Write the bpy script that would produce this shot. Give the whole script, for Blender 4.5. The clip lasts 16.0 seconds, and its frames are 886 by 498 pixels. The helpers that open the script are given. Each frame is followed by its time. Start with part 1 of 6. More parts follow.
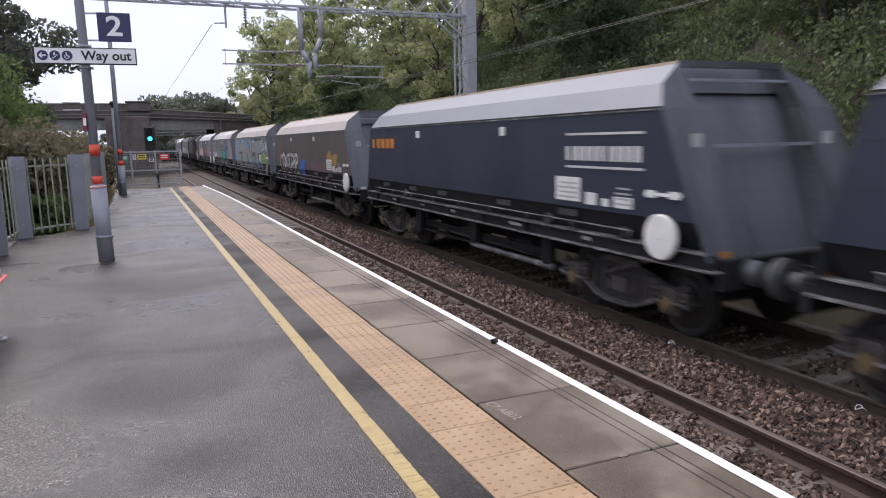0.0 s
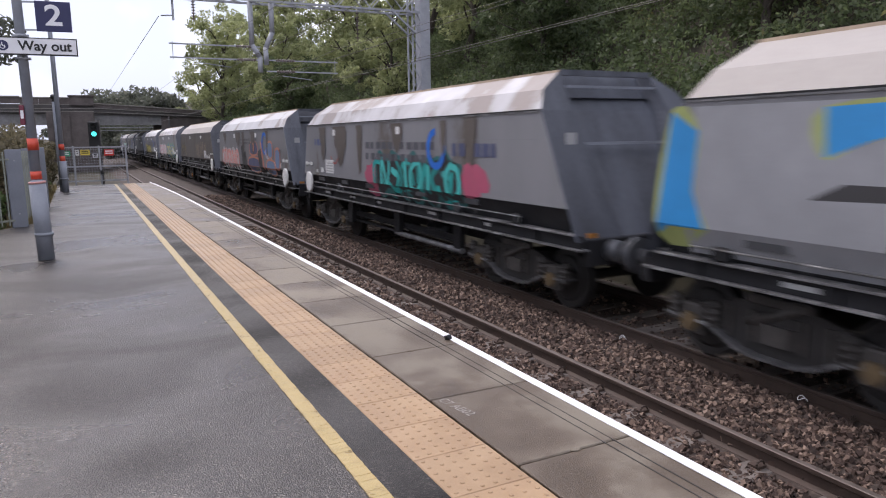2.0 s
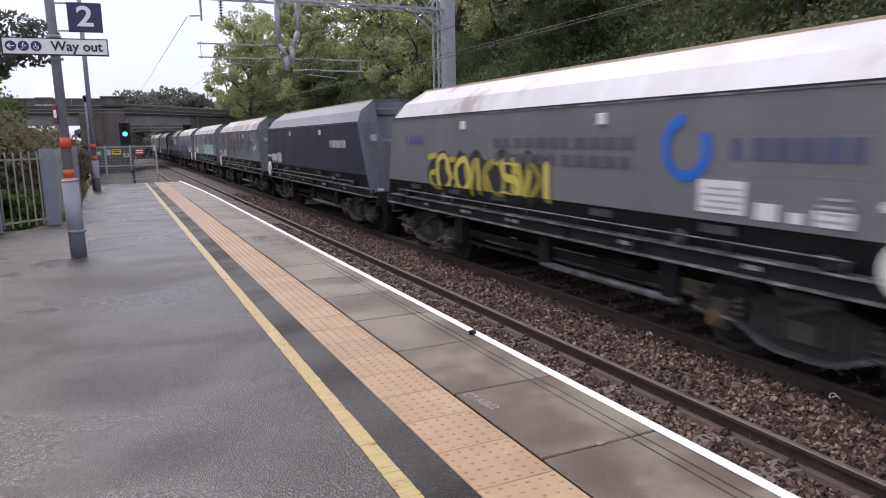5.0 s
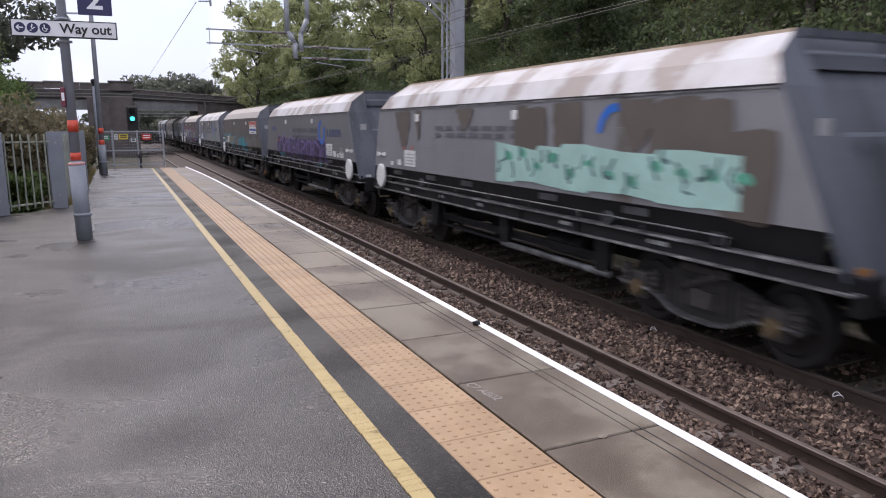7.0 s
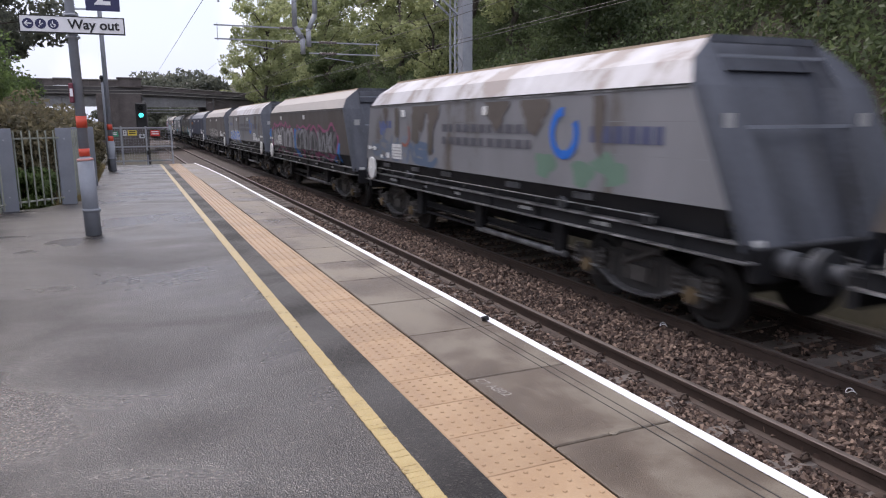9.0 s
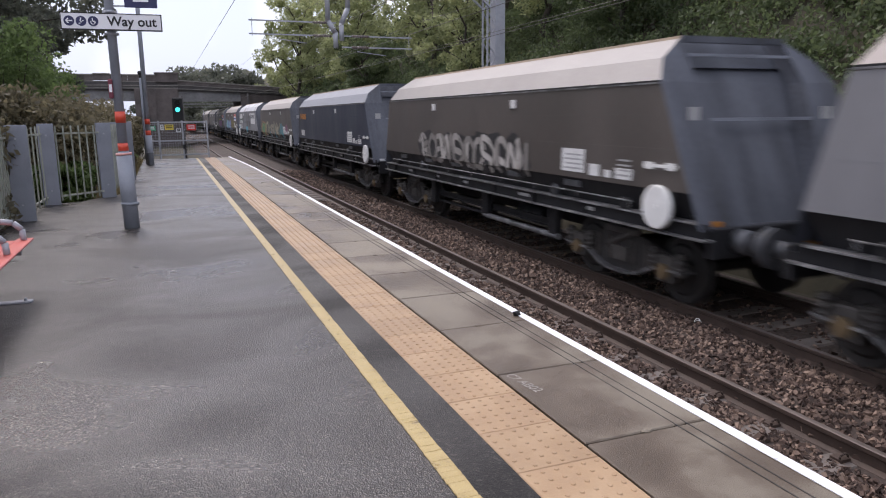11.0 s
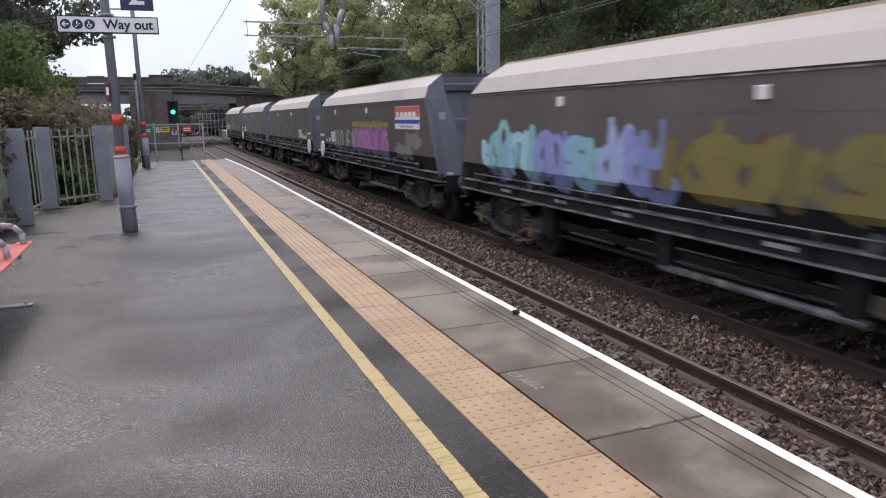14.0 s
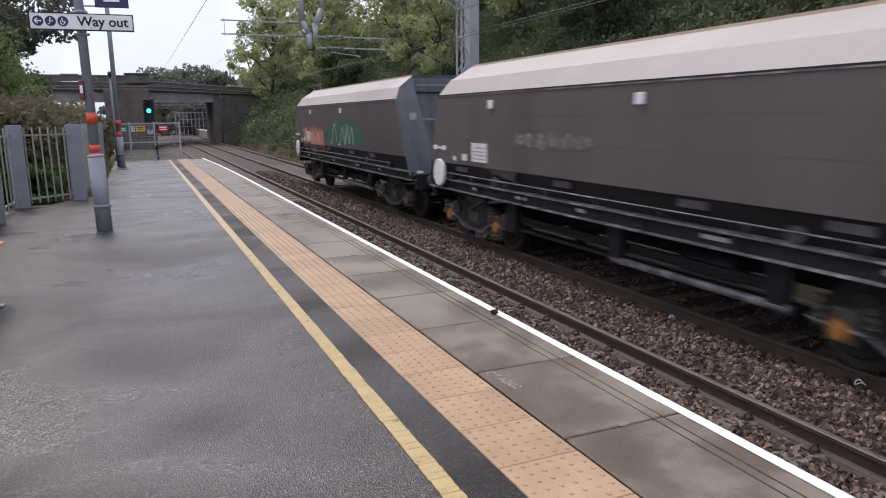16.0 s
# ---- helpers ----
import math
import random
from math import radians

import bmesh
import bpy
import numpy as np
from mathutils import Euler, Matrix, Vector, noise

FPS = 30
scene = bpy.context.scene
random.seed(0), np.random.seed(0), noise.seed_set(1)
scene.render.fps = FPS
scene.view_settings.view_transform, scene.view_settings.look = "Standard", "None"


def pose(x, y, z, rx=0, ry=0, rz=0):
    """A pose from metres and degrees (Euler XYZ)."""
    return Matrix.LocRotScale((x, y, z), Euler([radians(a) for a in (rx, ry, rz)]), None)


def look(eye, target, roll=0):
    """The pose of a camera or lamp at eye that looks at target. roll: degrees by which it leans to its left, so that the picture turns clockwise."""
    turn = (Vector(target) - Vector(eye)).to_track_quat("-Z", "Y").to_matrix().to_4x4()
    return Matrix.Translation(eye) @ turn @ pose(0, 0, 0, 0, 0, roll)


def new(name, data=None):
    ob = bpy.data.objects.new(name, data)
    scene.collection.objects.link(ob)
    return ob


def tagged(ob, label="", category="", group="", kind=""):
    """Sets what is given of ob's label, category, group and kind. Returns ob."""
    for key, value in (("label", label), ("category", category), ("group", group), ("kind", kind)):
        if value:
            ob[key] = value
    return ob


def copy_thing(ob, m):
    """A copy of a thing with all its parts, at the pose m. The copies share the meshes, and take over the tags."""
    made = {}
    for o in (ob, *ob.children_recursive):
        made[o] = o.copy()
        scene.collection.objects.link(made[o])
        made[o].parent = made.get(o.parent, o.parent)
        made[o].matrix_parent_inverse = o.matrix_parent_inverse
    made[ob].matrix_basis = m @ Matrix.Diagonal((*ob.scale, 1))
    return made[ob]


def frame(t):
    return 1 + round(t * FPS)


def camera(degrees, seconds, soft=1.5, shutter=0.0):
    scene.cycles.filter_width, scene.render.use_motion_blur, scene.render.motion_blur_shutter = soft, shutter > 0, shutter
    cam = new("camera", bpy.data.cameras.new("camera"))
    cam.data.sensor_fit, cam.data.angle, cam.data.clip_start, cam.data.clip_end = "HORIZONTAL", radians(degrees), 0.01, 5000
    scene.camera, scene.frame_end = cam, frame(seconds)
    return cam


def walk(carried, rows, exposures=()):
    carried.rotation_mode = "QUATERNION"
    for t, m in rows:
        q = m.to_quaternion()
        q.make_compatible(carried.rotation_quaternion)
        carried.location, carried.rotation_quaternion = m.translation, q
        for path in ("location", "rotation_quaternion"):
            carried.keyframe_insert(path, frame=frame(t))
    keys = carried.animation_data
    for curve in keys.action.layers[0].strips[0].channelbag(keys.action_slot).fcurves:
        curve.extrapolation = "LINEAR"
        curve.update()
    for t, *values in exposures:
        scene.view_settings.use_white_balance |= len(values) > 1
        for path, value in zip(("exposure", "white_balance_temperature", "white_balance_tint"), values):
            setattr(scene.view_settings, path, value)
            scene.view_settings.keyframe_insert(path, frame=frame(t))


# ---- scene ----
cam = camera(64.6, 16.0, soft=1.1, shutter=0.22)
PATH = [
    (0, (-2.508, 0.238, 1.552), (-1.727, 2.053, 1.243), -1.2),
    (0.5, (-2.499, 0.254, 1.545), (-1.683, 2.058, 1.258), 0.1),
    (1, (-2.495, 0.269, 1.537), (-1.645, 2.059, 1.265), 0.5),
    (1.5, (-2.489, 0.262, 1.536), (-1.616, 2.037, 1.244), -0.3),
    (2, (-2.484, 0.267, 1.532), (-1.586, 2.026, 1.215), -0.8),
    (2.5, (-2.48, 0.272, 1.54), (-1.565, 2.024, 1.231), -0.7),
    (3, (-2.478, 0.27, 1.537), (-1.593, 2.036, 1.225), -0.8),
    (3.5, (-2.476, 0.273, 1.528), (-1.671, 2.075, 1.204), -1.4),
    (3.7, (-2.471, 0.277, 1.532), (-1.643, 2.071, 1.222), -1.3),
    (5.8, (-2.478, 0.252, 1.494), (-1.647, 2.037, 1.137), -1.0),
    (6, (-2.479, 0.274, 1.501), (-1.671, 2.062, 1.115), -1.5),
    (6.5, (-2.48, 0.276, 1.492), (-1.678, 2.075, 1.143), -0.5),
    (7, (-2.477, 0.274, 1.494), (-1.659, 2.067, 1.149), -0.1),
    (7.5, (-2.48, 0.283, 1.487), (-1.73, 2.1, 1.118), 0.3),
    (8, (-2.476, 0.284, 1.492), (-1.729, 2.103, 1.125), -0.4),
    (8.5, (-2.473, 0.3, 1.487), (-1.625, 2.078, 1.137), 0.4),
    (9, (-2.466, 0.307, 1.482), (-1.67, 2.107, 1.125), -0.3),
    (9.5, (-2.456, 0.324, 1.486), (-1.695, 2.135, 1.109), -0.8),
    (10, (-2.461, 0.31, 1.491), (-1.744, 2.139, 1.12), -0.6),
    (12.5, (-2.473, 0.308, 1.493), (-1.763, 2.138, 1.112), -0.5),
    (13, (-2.483, 0.289, 1.496), (-1.746, 2.111, 1.126), -0.3),
    (13.5, (-2.483, 0.296, 1.493), (-1.76, 2.123, 1.119), -0.7),
    (14, (-2.497, 0.29, 1.494), (-1.776, 2.117, 1.119), -1.0),
    (14.5, (-2.487, 0.308, 1.492), (-1.761, 2.13, 1.101), -0.9),
    (15, (-2.5, 0.285, 1.498), (-1.76, 2.105, 1.121), -0.3),
    (15.5, (-2.5, 0.293, 1.494), (-1.739, 2.106, 1.128), -0.4),
    (16, (-2.494, 0.284, 1.492), (-1.718, 2.089, 1.117), -0.7),
]
walk(cam, [(t, look(eye, target, roll)) for t, eye, target, roll in PATH], exposures=((0, 0.53, 6480, 19), (16, 0.48, 6440, 18)))

# ---- light ----
SUN_AZ, SUN_EL = radians(-14), radians(52)      # a veiled sun, ahead and a little to the left of the line
world = bpy.data.worlds.new("world")
scene.world = world
world.use_nodes = True
wn, wl = world.node_tree.nodes, world.node_tree.links
sky = wn.new("ShaderNodeTexSky")
sky.sky_type = "NISHITA"
sky.sun_disc = False
sky.sun_elevation, sky.sun_rotation = SUN_EL, SUN_AZ
sky.air_density, sky.dust_density, sky.ozone_density = 1.0, 4.0, 1.0
bg = wn["Background"]
cloud = wn.new("ShaderNodeTexNoise")            # a closed, slightly uneven cloud layer over the blue
cloud.inputs["Scale"].default_value = 2.2
cloud.inputs["Detail"].default_value = 5
cr = wn.new("ShaderNodeValToRGB")
cr.color_ramp.elements[0].position, cr.color_ramp.elements[0].color = 0.4, (4.2, 4.9, 6.2, 1)
cr.color_ramp.elements[1].position, cr.color_ramp.elements[1].color = 0.64, (10.4, 10.4, 10.6, 1)
wl.new(cloud.outputs["Fac"], cr.inputs["Fac"])
wm = wn.new("ShaderNodeMix")
wm.data_type = "RGBA"
wm.inputs["Factor"].default_value = 0.8
wl.new(sky.outputs[0], wm.inputs["A"])
wl.new(cr.outputs[0], wm.inputs["B"])
wl.new(wm.outputs["Result"], bg.inputs["Color"])
bg.inputs["Strength"].default_value = 0.135
sun = new("sun", bpy.data.lights.new("sun", "SUN"))
sun.data.energy, sun.data.angle, sun.data.color = 1.15, radians(18), (1, 0.96, 0.9)
sun.matrix_world = look((60 * math.sin(SUN_AZ) * math.cos(SUN_EL), 60 * math.cos(SUN_AZ) * math.cos(SUN_EL), 60 * math.sin(SUN_EL)), (0, 0, 0))


# ---- materials ----
def material(name, stops, scale=4.0, rough=(0.6, 0.8), metal=0.0, bump=0.15, fine=60.0, stretch=(1, 1, 1), spec=0.5, vary=0.0, space="Object", fine_mix=0.25):
    """Noise-driven paint, stone or metal: stops are (position, colour); two scales of grain, bump and an uneven gloss."""
    m = bpy.data.materials.new(name)
    m.use_nodes = True
    n, l = m.node_tree.nodes, m.node_tree.links
    p = n["Principled BSDF"]
    co = n.new("ShaderNodeTexCoord")
    mp = n.new("ShaderNodeMapping")
    mp.inputs["Scale"].default_value = stretch
    l.new(co.outputs[space], mp.inputs["Vector"])
    n1, n2 = n.new("ShaderNodeTexNoise"), n.new("ShaderNodeTexNoise")
    n1.inputs["Scale"].default_value, n1.inputs["Detail"].default_value, n1.inputs["Roughness"].default_value = scale, 6, 0.6
    n2.inputs["Scale"].default_value, n2.inputs["Detail"].default_value = fine, 3
    for x in (n1, n2):
        l.new(mp.outputs[0], x.inputs["Vector"])
    if vary:
        oi = n.new("ShaderNodeObjectInfo")
        n1.noise_dimensions = "4D"
        mu = n.new("ShaderNodeMath")
        mu.operation = "MULTIPLY"
        mu.inputs[1].default_value = 40
        l.new(oi.outputs["Random"], mu.inputs[0])
        l.new(mu.outputs[0], n1.inputs["W"])
    mix = n.new("ShaderNodeMix")
    mix.inputs["Factor"].default_value = fine_mix
    l.new(n1.outputs["Fac"], mix.inputs["A"])
    l.new(n2.outputs["Fac"], mix.inputs["B"])
    r = n.new("ShaderNodeValToRGB")
    el = r.color_ramp.elements
    while len(el) < len(stops):
        el.new(0.5)
    for e, (pos, c) in zip(el, stops):
        e.position, e.color = pos, (*c, 1)
    l.new(mix.outputs["Result"], r.inputs["Fac"])
    if vary:
        hs = n.new("ShaderNodeHueSaturation")
        mr = n.new("ShaderNodeMapRange")
        mr.inputs["To Min"].default_value, mr.inputs["To Max"].default_value = 1 - vary, 1 + vary
        l.new(oi.outputs["Random"], mr.inputs["Value"])
        l.new(mr.outputs["Result"], hs.inputs["Value"])
        l.new(r.outputs[0], hs.inputs["Color"])
        l.new(hs.outputs[0], p.inputs["Base Color"])
    else:
        l.new(r.outputs[0], p.inputs["Base Color"])
    rr = n.new("ShaderNodeMapRange")
    rr.inputs["From Min"].default_value, rr.inputs["From Max"].default_value = 0.3, 0.7
    rr.inputs["To Min"].default_value, rr.inputs["To Max"].default_value = rough
    l.new(n1.outputs["Fac"], rr.inputs["Value"])
    l.new(rr.outputs["Result"], p.inputs["Roughness"])
    p.inputs["Metallic"].default_value = metal
    p.inputs["Specular IOR Level"].default_value = spec
    if bump:
        b = n.new("ShaderNodeBump")
        b.inputs["Strength"].default_value, b.inputs["Distance"].default_value = bump, 0.01
        l.new(n2.outputs["Fac"], b.inputs["Height"])
        l.new(b.outputs[0], p.inputs["Normal"])
    return m


def around(c, d=0.35):
    return [(0.3, tuple(v * (1 - d) for v in c)), (0.7, tuple(min(1, v * (1 + d)) for v in c))]


def glow(name, colour, strength):
    m = bpy.data.materials.new(name)
    m.use_nodes = True
    p = m.node_tree.nodes["Principled BSDF"]
    p.inputs["Base Color"].default_value = (*colour, 1)
    p.inputs["Emission Color"].default_value = (*colour, 1)
    p.inputs["Emission Strength"].default_value = strength
    return m


def leaf_material(name, dark, light, autumn=None):
    m = bpy.data.materials.new(name)
    m.use_nodes = True
    n, l = m.node_tree.nodes, m.node_tree.links
    p = n["Principled BSDF"]
    g = n.new("ShaderNodeNewGeometry")
    r = n.new("ShaderNodeValToRGB")
    el = r.color_ramp.elements
    el[0].position, el[0].color = 0.0, (*dark, 1)
    el[1].position, el[1].color = 0.85, (*light, 1)
    if autumn:
        e = el.new(1.0)
        e.color = (*autumn, 1)
    tc, nz = n.new("ShaderNodeTexCoord"), n.new("ShaderNodeTexNoise")
    nz.inputs["Scale"].default_value, nz.inputs["Detail"].default_value = 0.35, 3
    l.new(tc.outputs["Object"], nz.inputs["Vector"])
    mx = n.new("ShaderNodeMix")
    mx.inputs["Factor"].default_value = 0.5
    l.new(g.outputs["Random Per Island"], mx.inputs["A"])
    st = n.new("ShaderNodeMapRange")
    st.inputs["From Min"].default_value, st.inputs["From Max"].default_value = 0.3, 0.7
    l.new(nz.outputs["Fac"], st.inputs["Value"])
    l.new(st.outputs["Result"], mx.inputs["B"])
    l.new(mx.outputs["Result"], r.inputs["Fac"])
    l.new(r.outputs[0], p.inputs["Base Color"])
    p.inputs["Roughness"].default_value = 0.5
    tr, ad = n.new("ShaderNodeBsdfTranslucent"), n.new("ShaderNodeMixShader")
    l.new(r.outputs[0], tr.inputs["Color"])
    ad.inputs[0].default_value = 0.6
    l.new(p.outputs[0], ad.inputs[1])
    l.new(tr.outputs[0], ad.inputs[2])
    l.new(ad.outputs[0], n["Material Output"].inputs["Surface"])
    return m


def asphalt_material(name="damp_asphalt", k=1.0, dry=0.0):
    """Worn platform asphalt, damp: pale chippings in dark binder, smoother wet bands and drier patches."""
    m = bpy.data.materials.new(name)
    m.use_nodes = True
    n, l = m.node_tree.nodes, m.node_tree.links
    p = n["Principled BSDF"]
    co = n.new("ShaderNodeTexCoord")
    chip = n.new("ShaderNodeTexVoronoi")
    chip.inputs["Scale"].default_value = 125
    grain = n.new("ShaderNodeTexNoise")
    grain.inputs["Scale"].default_value, grain.inputs["Detail"].default_value = 60, 4
    mp = n.new("ShaderNodeMapping")
    mp.inputs["Scale"].default_value = (0.55, 0.8, 1)
    wet = n.new("ShaderNodeTexNoise")
    wet.inputs["Scale"].default_value, wet.inputs["Detail"].default_value, wet.inputs["Distortion"].default_value = 1.0, 5, 0.7
    for x in (chip, grain, mp):
        l.new(co.outputs["Object"], x.inputs["Vector"])
    l.new(mp.outputs[0], wet.inputs["Vector"])
    sp = n.new("ShaderNodeSeparateColor")
    l.new(chip.outputs["Color"], sp.inputs[0])
    r = n.new("ShaderNodeValToRGB")
    el = r.color_ramp.elements
    el[0].position, el[0].color = 0.0, (0.024, 0.0225, 0.022, 1)
    el[1].position, el[1].color = 1.0, (0.27, 0.252, 0.238, 1)
    for pos, c in ((0.6, 0.062), (0.88, 0.115)):
        e = el.new(pos)
        e.color = (c, c * 0.975, c * 0.96, 1)
    l.new(sp.outputs[0], r.inputs["Fac"])
    mr = n.new("ShaderNodeMapRange")
    mr.inputs["From Min"].default_value, mr.inputs["From Max"].default_value = 0.38, 0.66
    l.new(wet.outputs["Fac"], mr.inputs["Value"])
    # wet bands are also tinted paler: part of their sheen sits in the colour
    tone = n.new("ShaderNodeMix")
    tone.data_type, tone.blend_type = "RGBA", "MULTIPLY"
    tone.inputs["Factor"].default_value = 1
    tr = n.new("ShaderNodeValToRGB")
    tr.color_ramp.elements[0].color, tr.color_ramp.elements[1].color = (0.41 * k, 0.37 * k, 0.345 * k, 1), (0.7 * k, 0.635 * k, 0.595 * k, 1)
    l.new(mr.outputs["Result"], tr.inputs["Fac"])
    l.new(r.outputs[0], tone.inputs["A"])
    l.new(tr.outputs[0], tone.inputs["B"])
    l.new(tone.outputs["Result"], p.inputs["Base Color"])
    ro = n.new("ShaderNodeMapRange")
    ro.inputs["To Min"].default_value, ro.inputs["To Max"].default_value = 0.5 + dry, 0.22 + dry
    l.new(mr.outputs["Result"], ro.inputs["Value"])
    l.new(ro.outputs["Result"], p.inputs["Roughness"])
    b = n.new("ShaderNodeBump")
    b.inputs["Strength"].default_value, b.inputs["Distance"].default_value = 0.4, 0.0065
    ad = n.new("ShaderNodeMath")
    l.new(chip.outputs["Distance"], ad.inputs[0])
    l.new(grain.outputs["Fac"], ad.inputs[1])
    l.new(ad.outputs[0], b.inputs["Height"])
    l.new(b.outputs[0], p.inputs["Normal"])
    bs = n.new("ShaderNodeMapRange")                       # water fills the texture where the surface is wet
    bs.inputs["To Min"].default_value, bs.inputs["To Max"].default_value = 0.7, 0.38
    l.new(mr.outputs["Result"], bs.inputs["Value"])
    l.new(bs.outputs["Result"], b.inputs["Strength"])
    return m


M = {}
M["asphalt"] = asphalt_material()
M["asphalt_new"] = asphalt_material("relaid_asphalt", 0.5, 0.28)
M["coper"] = material("damp_coper_stone", [(0.42, (0.085, 0.061, 0.04)), (0.49, (0.115, 0.086, 0.06)), (0.54, (0.175, 0.147, 0.11)), (0.68, (0.23, 0.198, 0.153))], 1.3, (0.2, 0.8), bump=0.35, fine=150, vary=0.07, fine_mix=0.16)
M["mortar"] = material("joint_mortar", around((0.06, 0.055, 0.05), 0.4), 8, (0.7, 0.9), bump=0.4)
M["tactile"] = material("buff_tactile", [(0.3, (0.28, 0.172, 0.092)), (0.5, (0.36, 0.235, 0.13)), (0.7, (0.43, 0.3, 0.18))], 3, (0.34, 0.55), bump=0.2, fine=180, vary=0.08)
M["white_paint"] = material("white_line", [(0.2, (0.55, 0.55, 0.55)), (0.45, (0.85, 0.85, 0.87))], 6, (0.4, 0.6), bump=0.2, fine=120)
M["yellow_paint"] = material("worn_yellow_line", [(0.3, (0.13, 0.1, 0.06)), (0.42, (0.4, 0.295, 0.115)), (0.7, (0.48, 0.37, 0.17))], 9, (0.25, 0.45), bump=0.4, fine=120)
M["ballast"] = material("ballast_bed", [(0.3, (0.02, 0.014, 0.011)), (0.5, (0.05, 0.035, 0.028)), (0.7, (0.115, 0.085, 0.068))], 3, (0.8, 0.95), bump=1.0, fine=22, fine_mix=0.6)
M["soil"] = material("bank_soil", [(0.3, (0.02, 0.02, 0.01)), (0.7, (0.06, 0.05, 0.03))], 0.8, (0.9, 1), bump=0.6, fine=8)
M["grass"] = material("rough_grass", [(0.3, (0.03, 0.04, 0.015)), (0.7, (0.1, 0.1, 0.04))], 1.5, (0.9, 1), bump=0.6, fine=20)
M["rail_side"] = material("rusty_rail", around((0.068, 0.046, 0.036)), 5, (0.5, 0.75), 0.1, fine=60)
M["rail_head"] = material("running_surface", around((0.14, 0.115, 0.1), 0.25), 5, (0.45, 0.6), 0.3, 0.05)
M["sleeper"] = material("concrete_sleeper", around((0.135, 0.115, 0.102), 0.4), 3, (0.75, 0.9), bump=0.4)
M["concrete"] = material("stained_concrete", around((0.2, 0.19, 0.17), 0.4), 0.7, (0.7, 0.9), bump=0.3, fine=18)
M["brick"] = material("sooty_brick", around((0.1, 0.086, 0.082), 0.5), 0.9, (0.8, 0.95), bump=0.4, fine=10)
M["girder"] = material("grimy_girder_paint", [(0.3, (0.1, 0.1, 0.1)), (0.6, (0.24, 0.24, 0.245))], 0.6, (0.6, 0.8), fine=6)
M["dark_iron"] = material("dark_iron", around((0.07, 0.065, 0.065), 0.45), 1.2, (0.5, 0.8), 0.3)
M["galv"] = material("galvanised_steel", around((0.33, 0.345, 0.375), 0.18), 4, (0.45, 0.65), 0.1, 0.08)
M["post_grey"] = material("grey_post_paint", around((0.25, 0.268, 0.305), 0.2), 3, (0.4, 0.6), 0.0, 0.1)
M["fence_grey"] = material("fence_grey_paint", around((0.2, 0.215, 0.25), 0.2), 2.5, (0.45, 0.65), 0.0, 0.1)
M["fence_bar"] = material("weathered_green_bar", around((0.27, 0.285, 0.24), 0.25), 4, (0.5, 0.7))
M["red_band"] = material("red_reflective_band", around((0.6, 0.07, 0.035), 0.12), 5, (0.3, 0.5))
M["pale_red"] = material("faded_red_band", around((0.62, 0.3, 0.27), 0.12), 5, (0.3, 0.5))
M["sign_white"] = material("sign_white", around((0.78, 0.78, 0.8), 0.05), 3, (0.3, 0.45), bump=0)
M["sign_navy"] = material("sign_navy", around((0.022, 0.023, 0.085), 0.1), 3, (0.3, 0.45), bump=0)
M["black"] = material("black_enamel", around((0.012, 0.012, 0.013), 0.3), 3, (0.4, 0.6))
M["wire"] = material("contact_wire", around((0.12, 0.11, 0.1), 0.2), 3, (0.4, 0.6), 0.6, 0)
M["porcelain"] = material("brown_insulator", around((0.16, 0.13, 0.12), 0.2), 5, (0.2, 0.35), bump=0)
M["bark"] = material("bark", around((0.06, 0.05, 0.04), 0.4), 3, (0.85, 0.95), bump=0.6, fine=20, stretch=(1, 1, 0.3))
M["bench_red"] = material("red_bench_slat", around((0.5, 0.1, 0.08), 0.2), 5, (0.3, 0.5))
M["chalk"] = material("chalk_mark", around((0.3, 0.275, 0.25), 0.4), 9, (0.8, 0.9), bump=0)
M["leaf_bank"] = leaf_material("bank_leaves", (0.04, 0.063, 0.03), (0.15, 0.19, 0.085), (0.26, 0.21, 0.09))
# these tree greens and the dark ones below are paled to take in haze
M["leaf_tree"] = leaf_material("haze_paled_tree_leaves", (0.2, 0.23, 0.115), (0.4, 0.43, 0.21), (0.48, 0.44, 0.25))
M["leaf_dark"] = leaf_material("dark_tree_leaves", (0.07, 0.082, 0.07), (0.17, 0.18, 0.135), (0.22, 0.18, 0.14))
M["leaf_bush"] = leaf_material("brown_bush_leaves", (0.09, 0.083, 0.055), (0.235, 0.205, 0.125), (0.32, 0.18, 0.13))
M["leaf_green"] = leaf_material("fresh_bush_leaves", (0.07, 0.11, 0.04), (0.2, 0.28, 0.1))
for key, c in dict(navy=(0.017, 0.022, 0.042), brown=(0.085, 0.072, 0.064), grey=(0.15, 0.15, 0.16)).items():
    M[key] = material("wagon_" + key, [(0.28, tuple(v * 0.72 for v in c)), (0.5, c), (0.72, tuple(v * 1.3 for v in c))], 1.1, (0.45, 0.65), fine=26, vary=0.1, stretch=(1, 1, 0.35))
M["patchy"] = material("wagon_patchy_grey", [(0.38, (0.105, 0.09, 0.078)), (0.43, (0.18, 0.18, 0.19)), (0.7, (0.235, 0.235, 0.25))], 0.6, (0.5, 0.7), fine=20, vary=0.06, stretch=(1, 1.3, 0.45), fine_mix=0.08)
# canopy colours, each paler than the body side below
M["roof_tan"] = material("dusty_canopy", [(0.3, (0.3, 0.27, 0.25)), (0.7, (0.42, 0.39, 0.36))], 0.8, (0.5, 0.7), fine=20, vary=0.08)
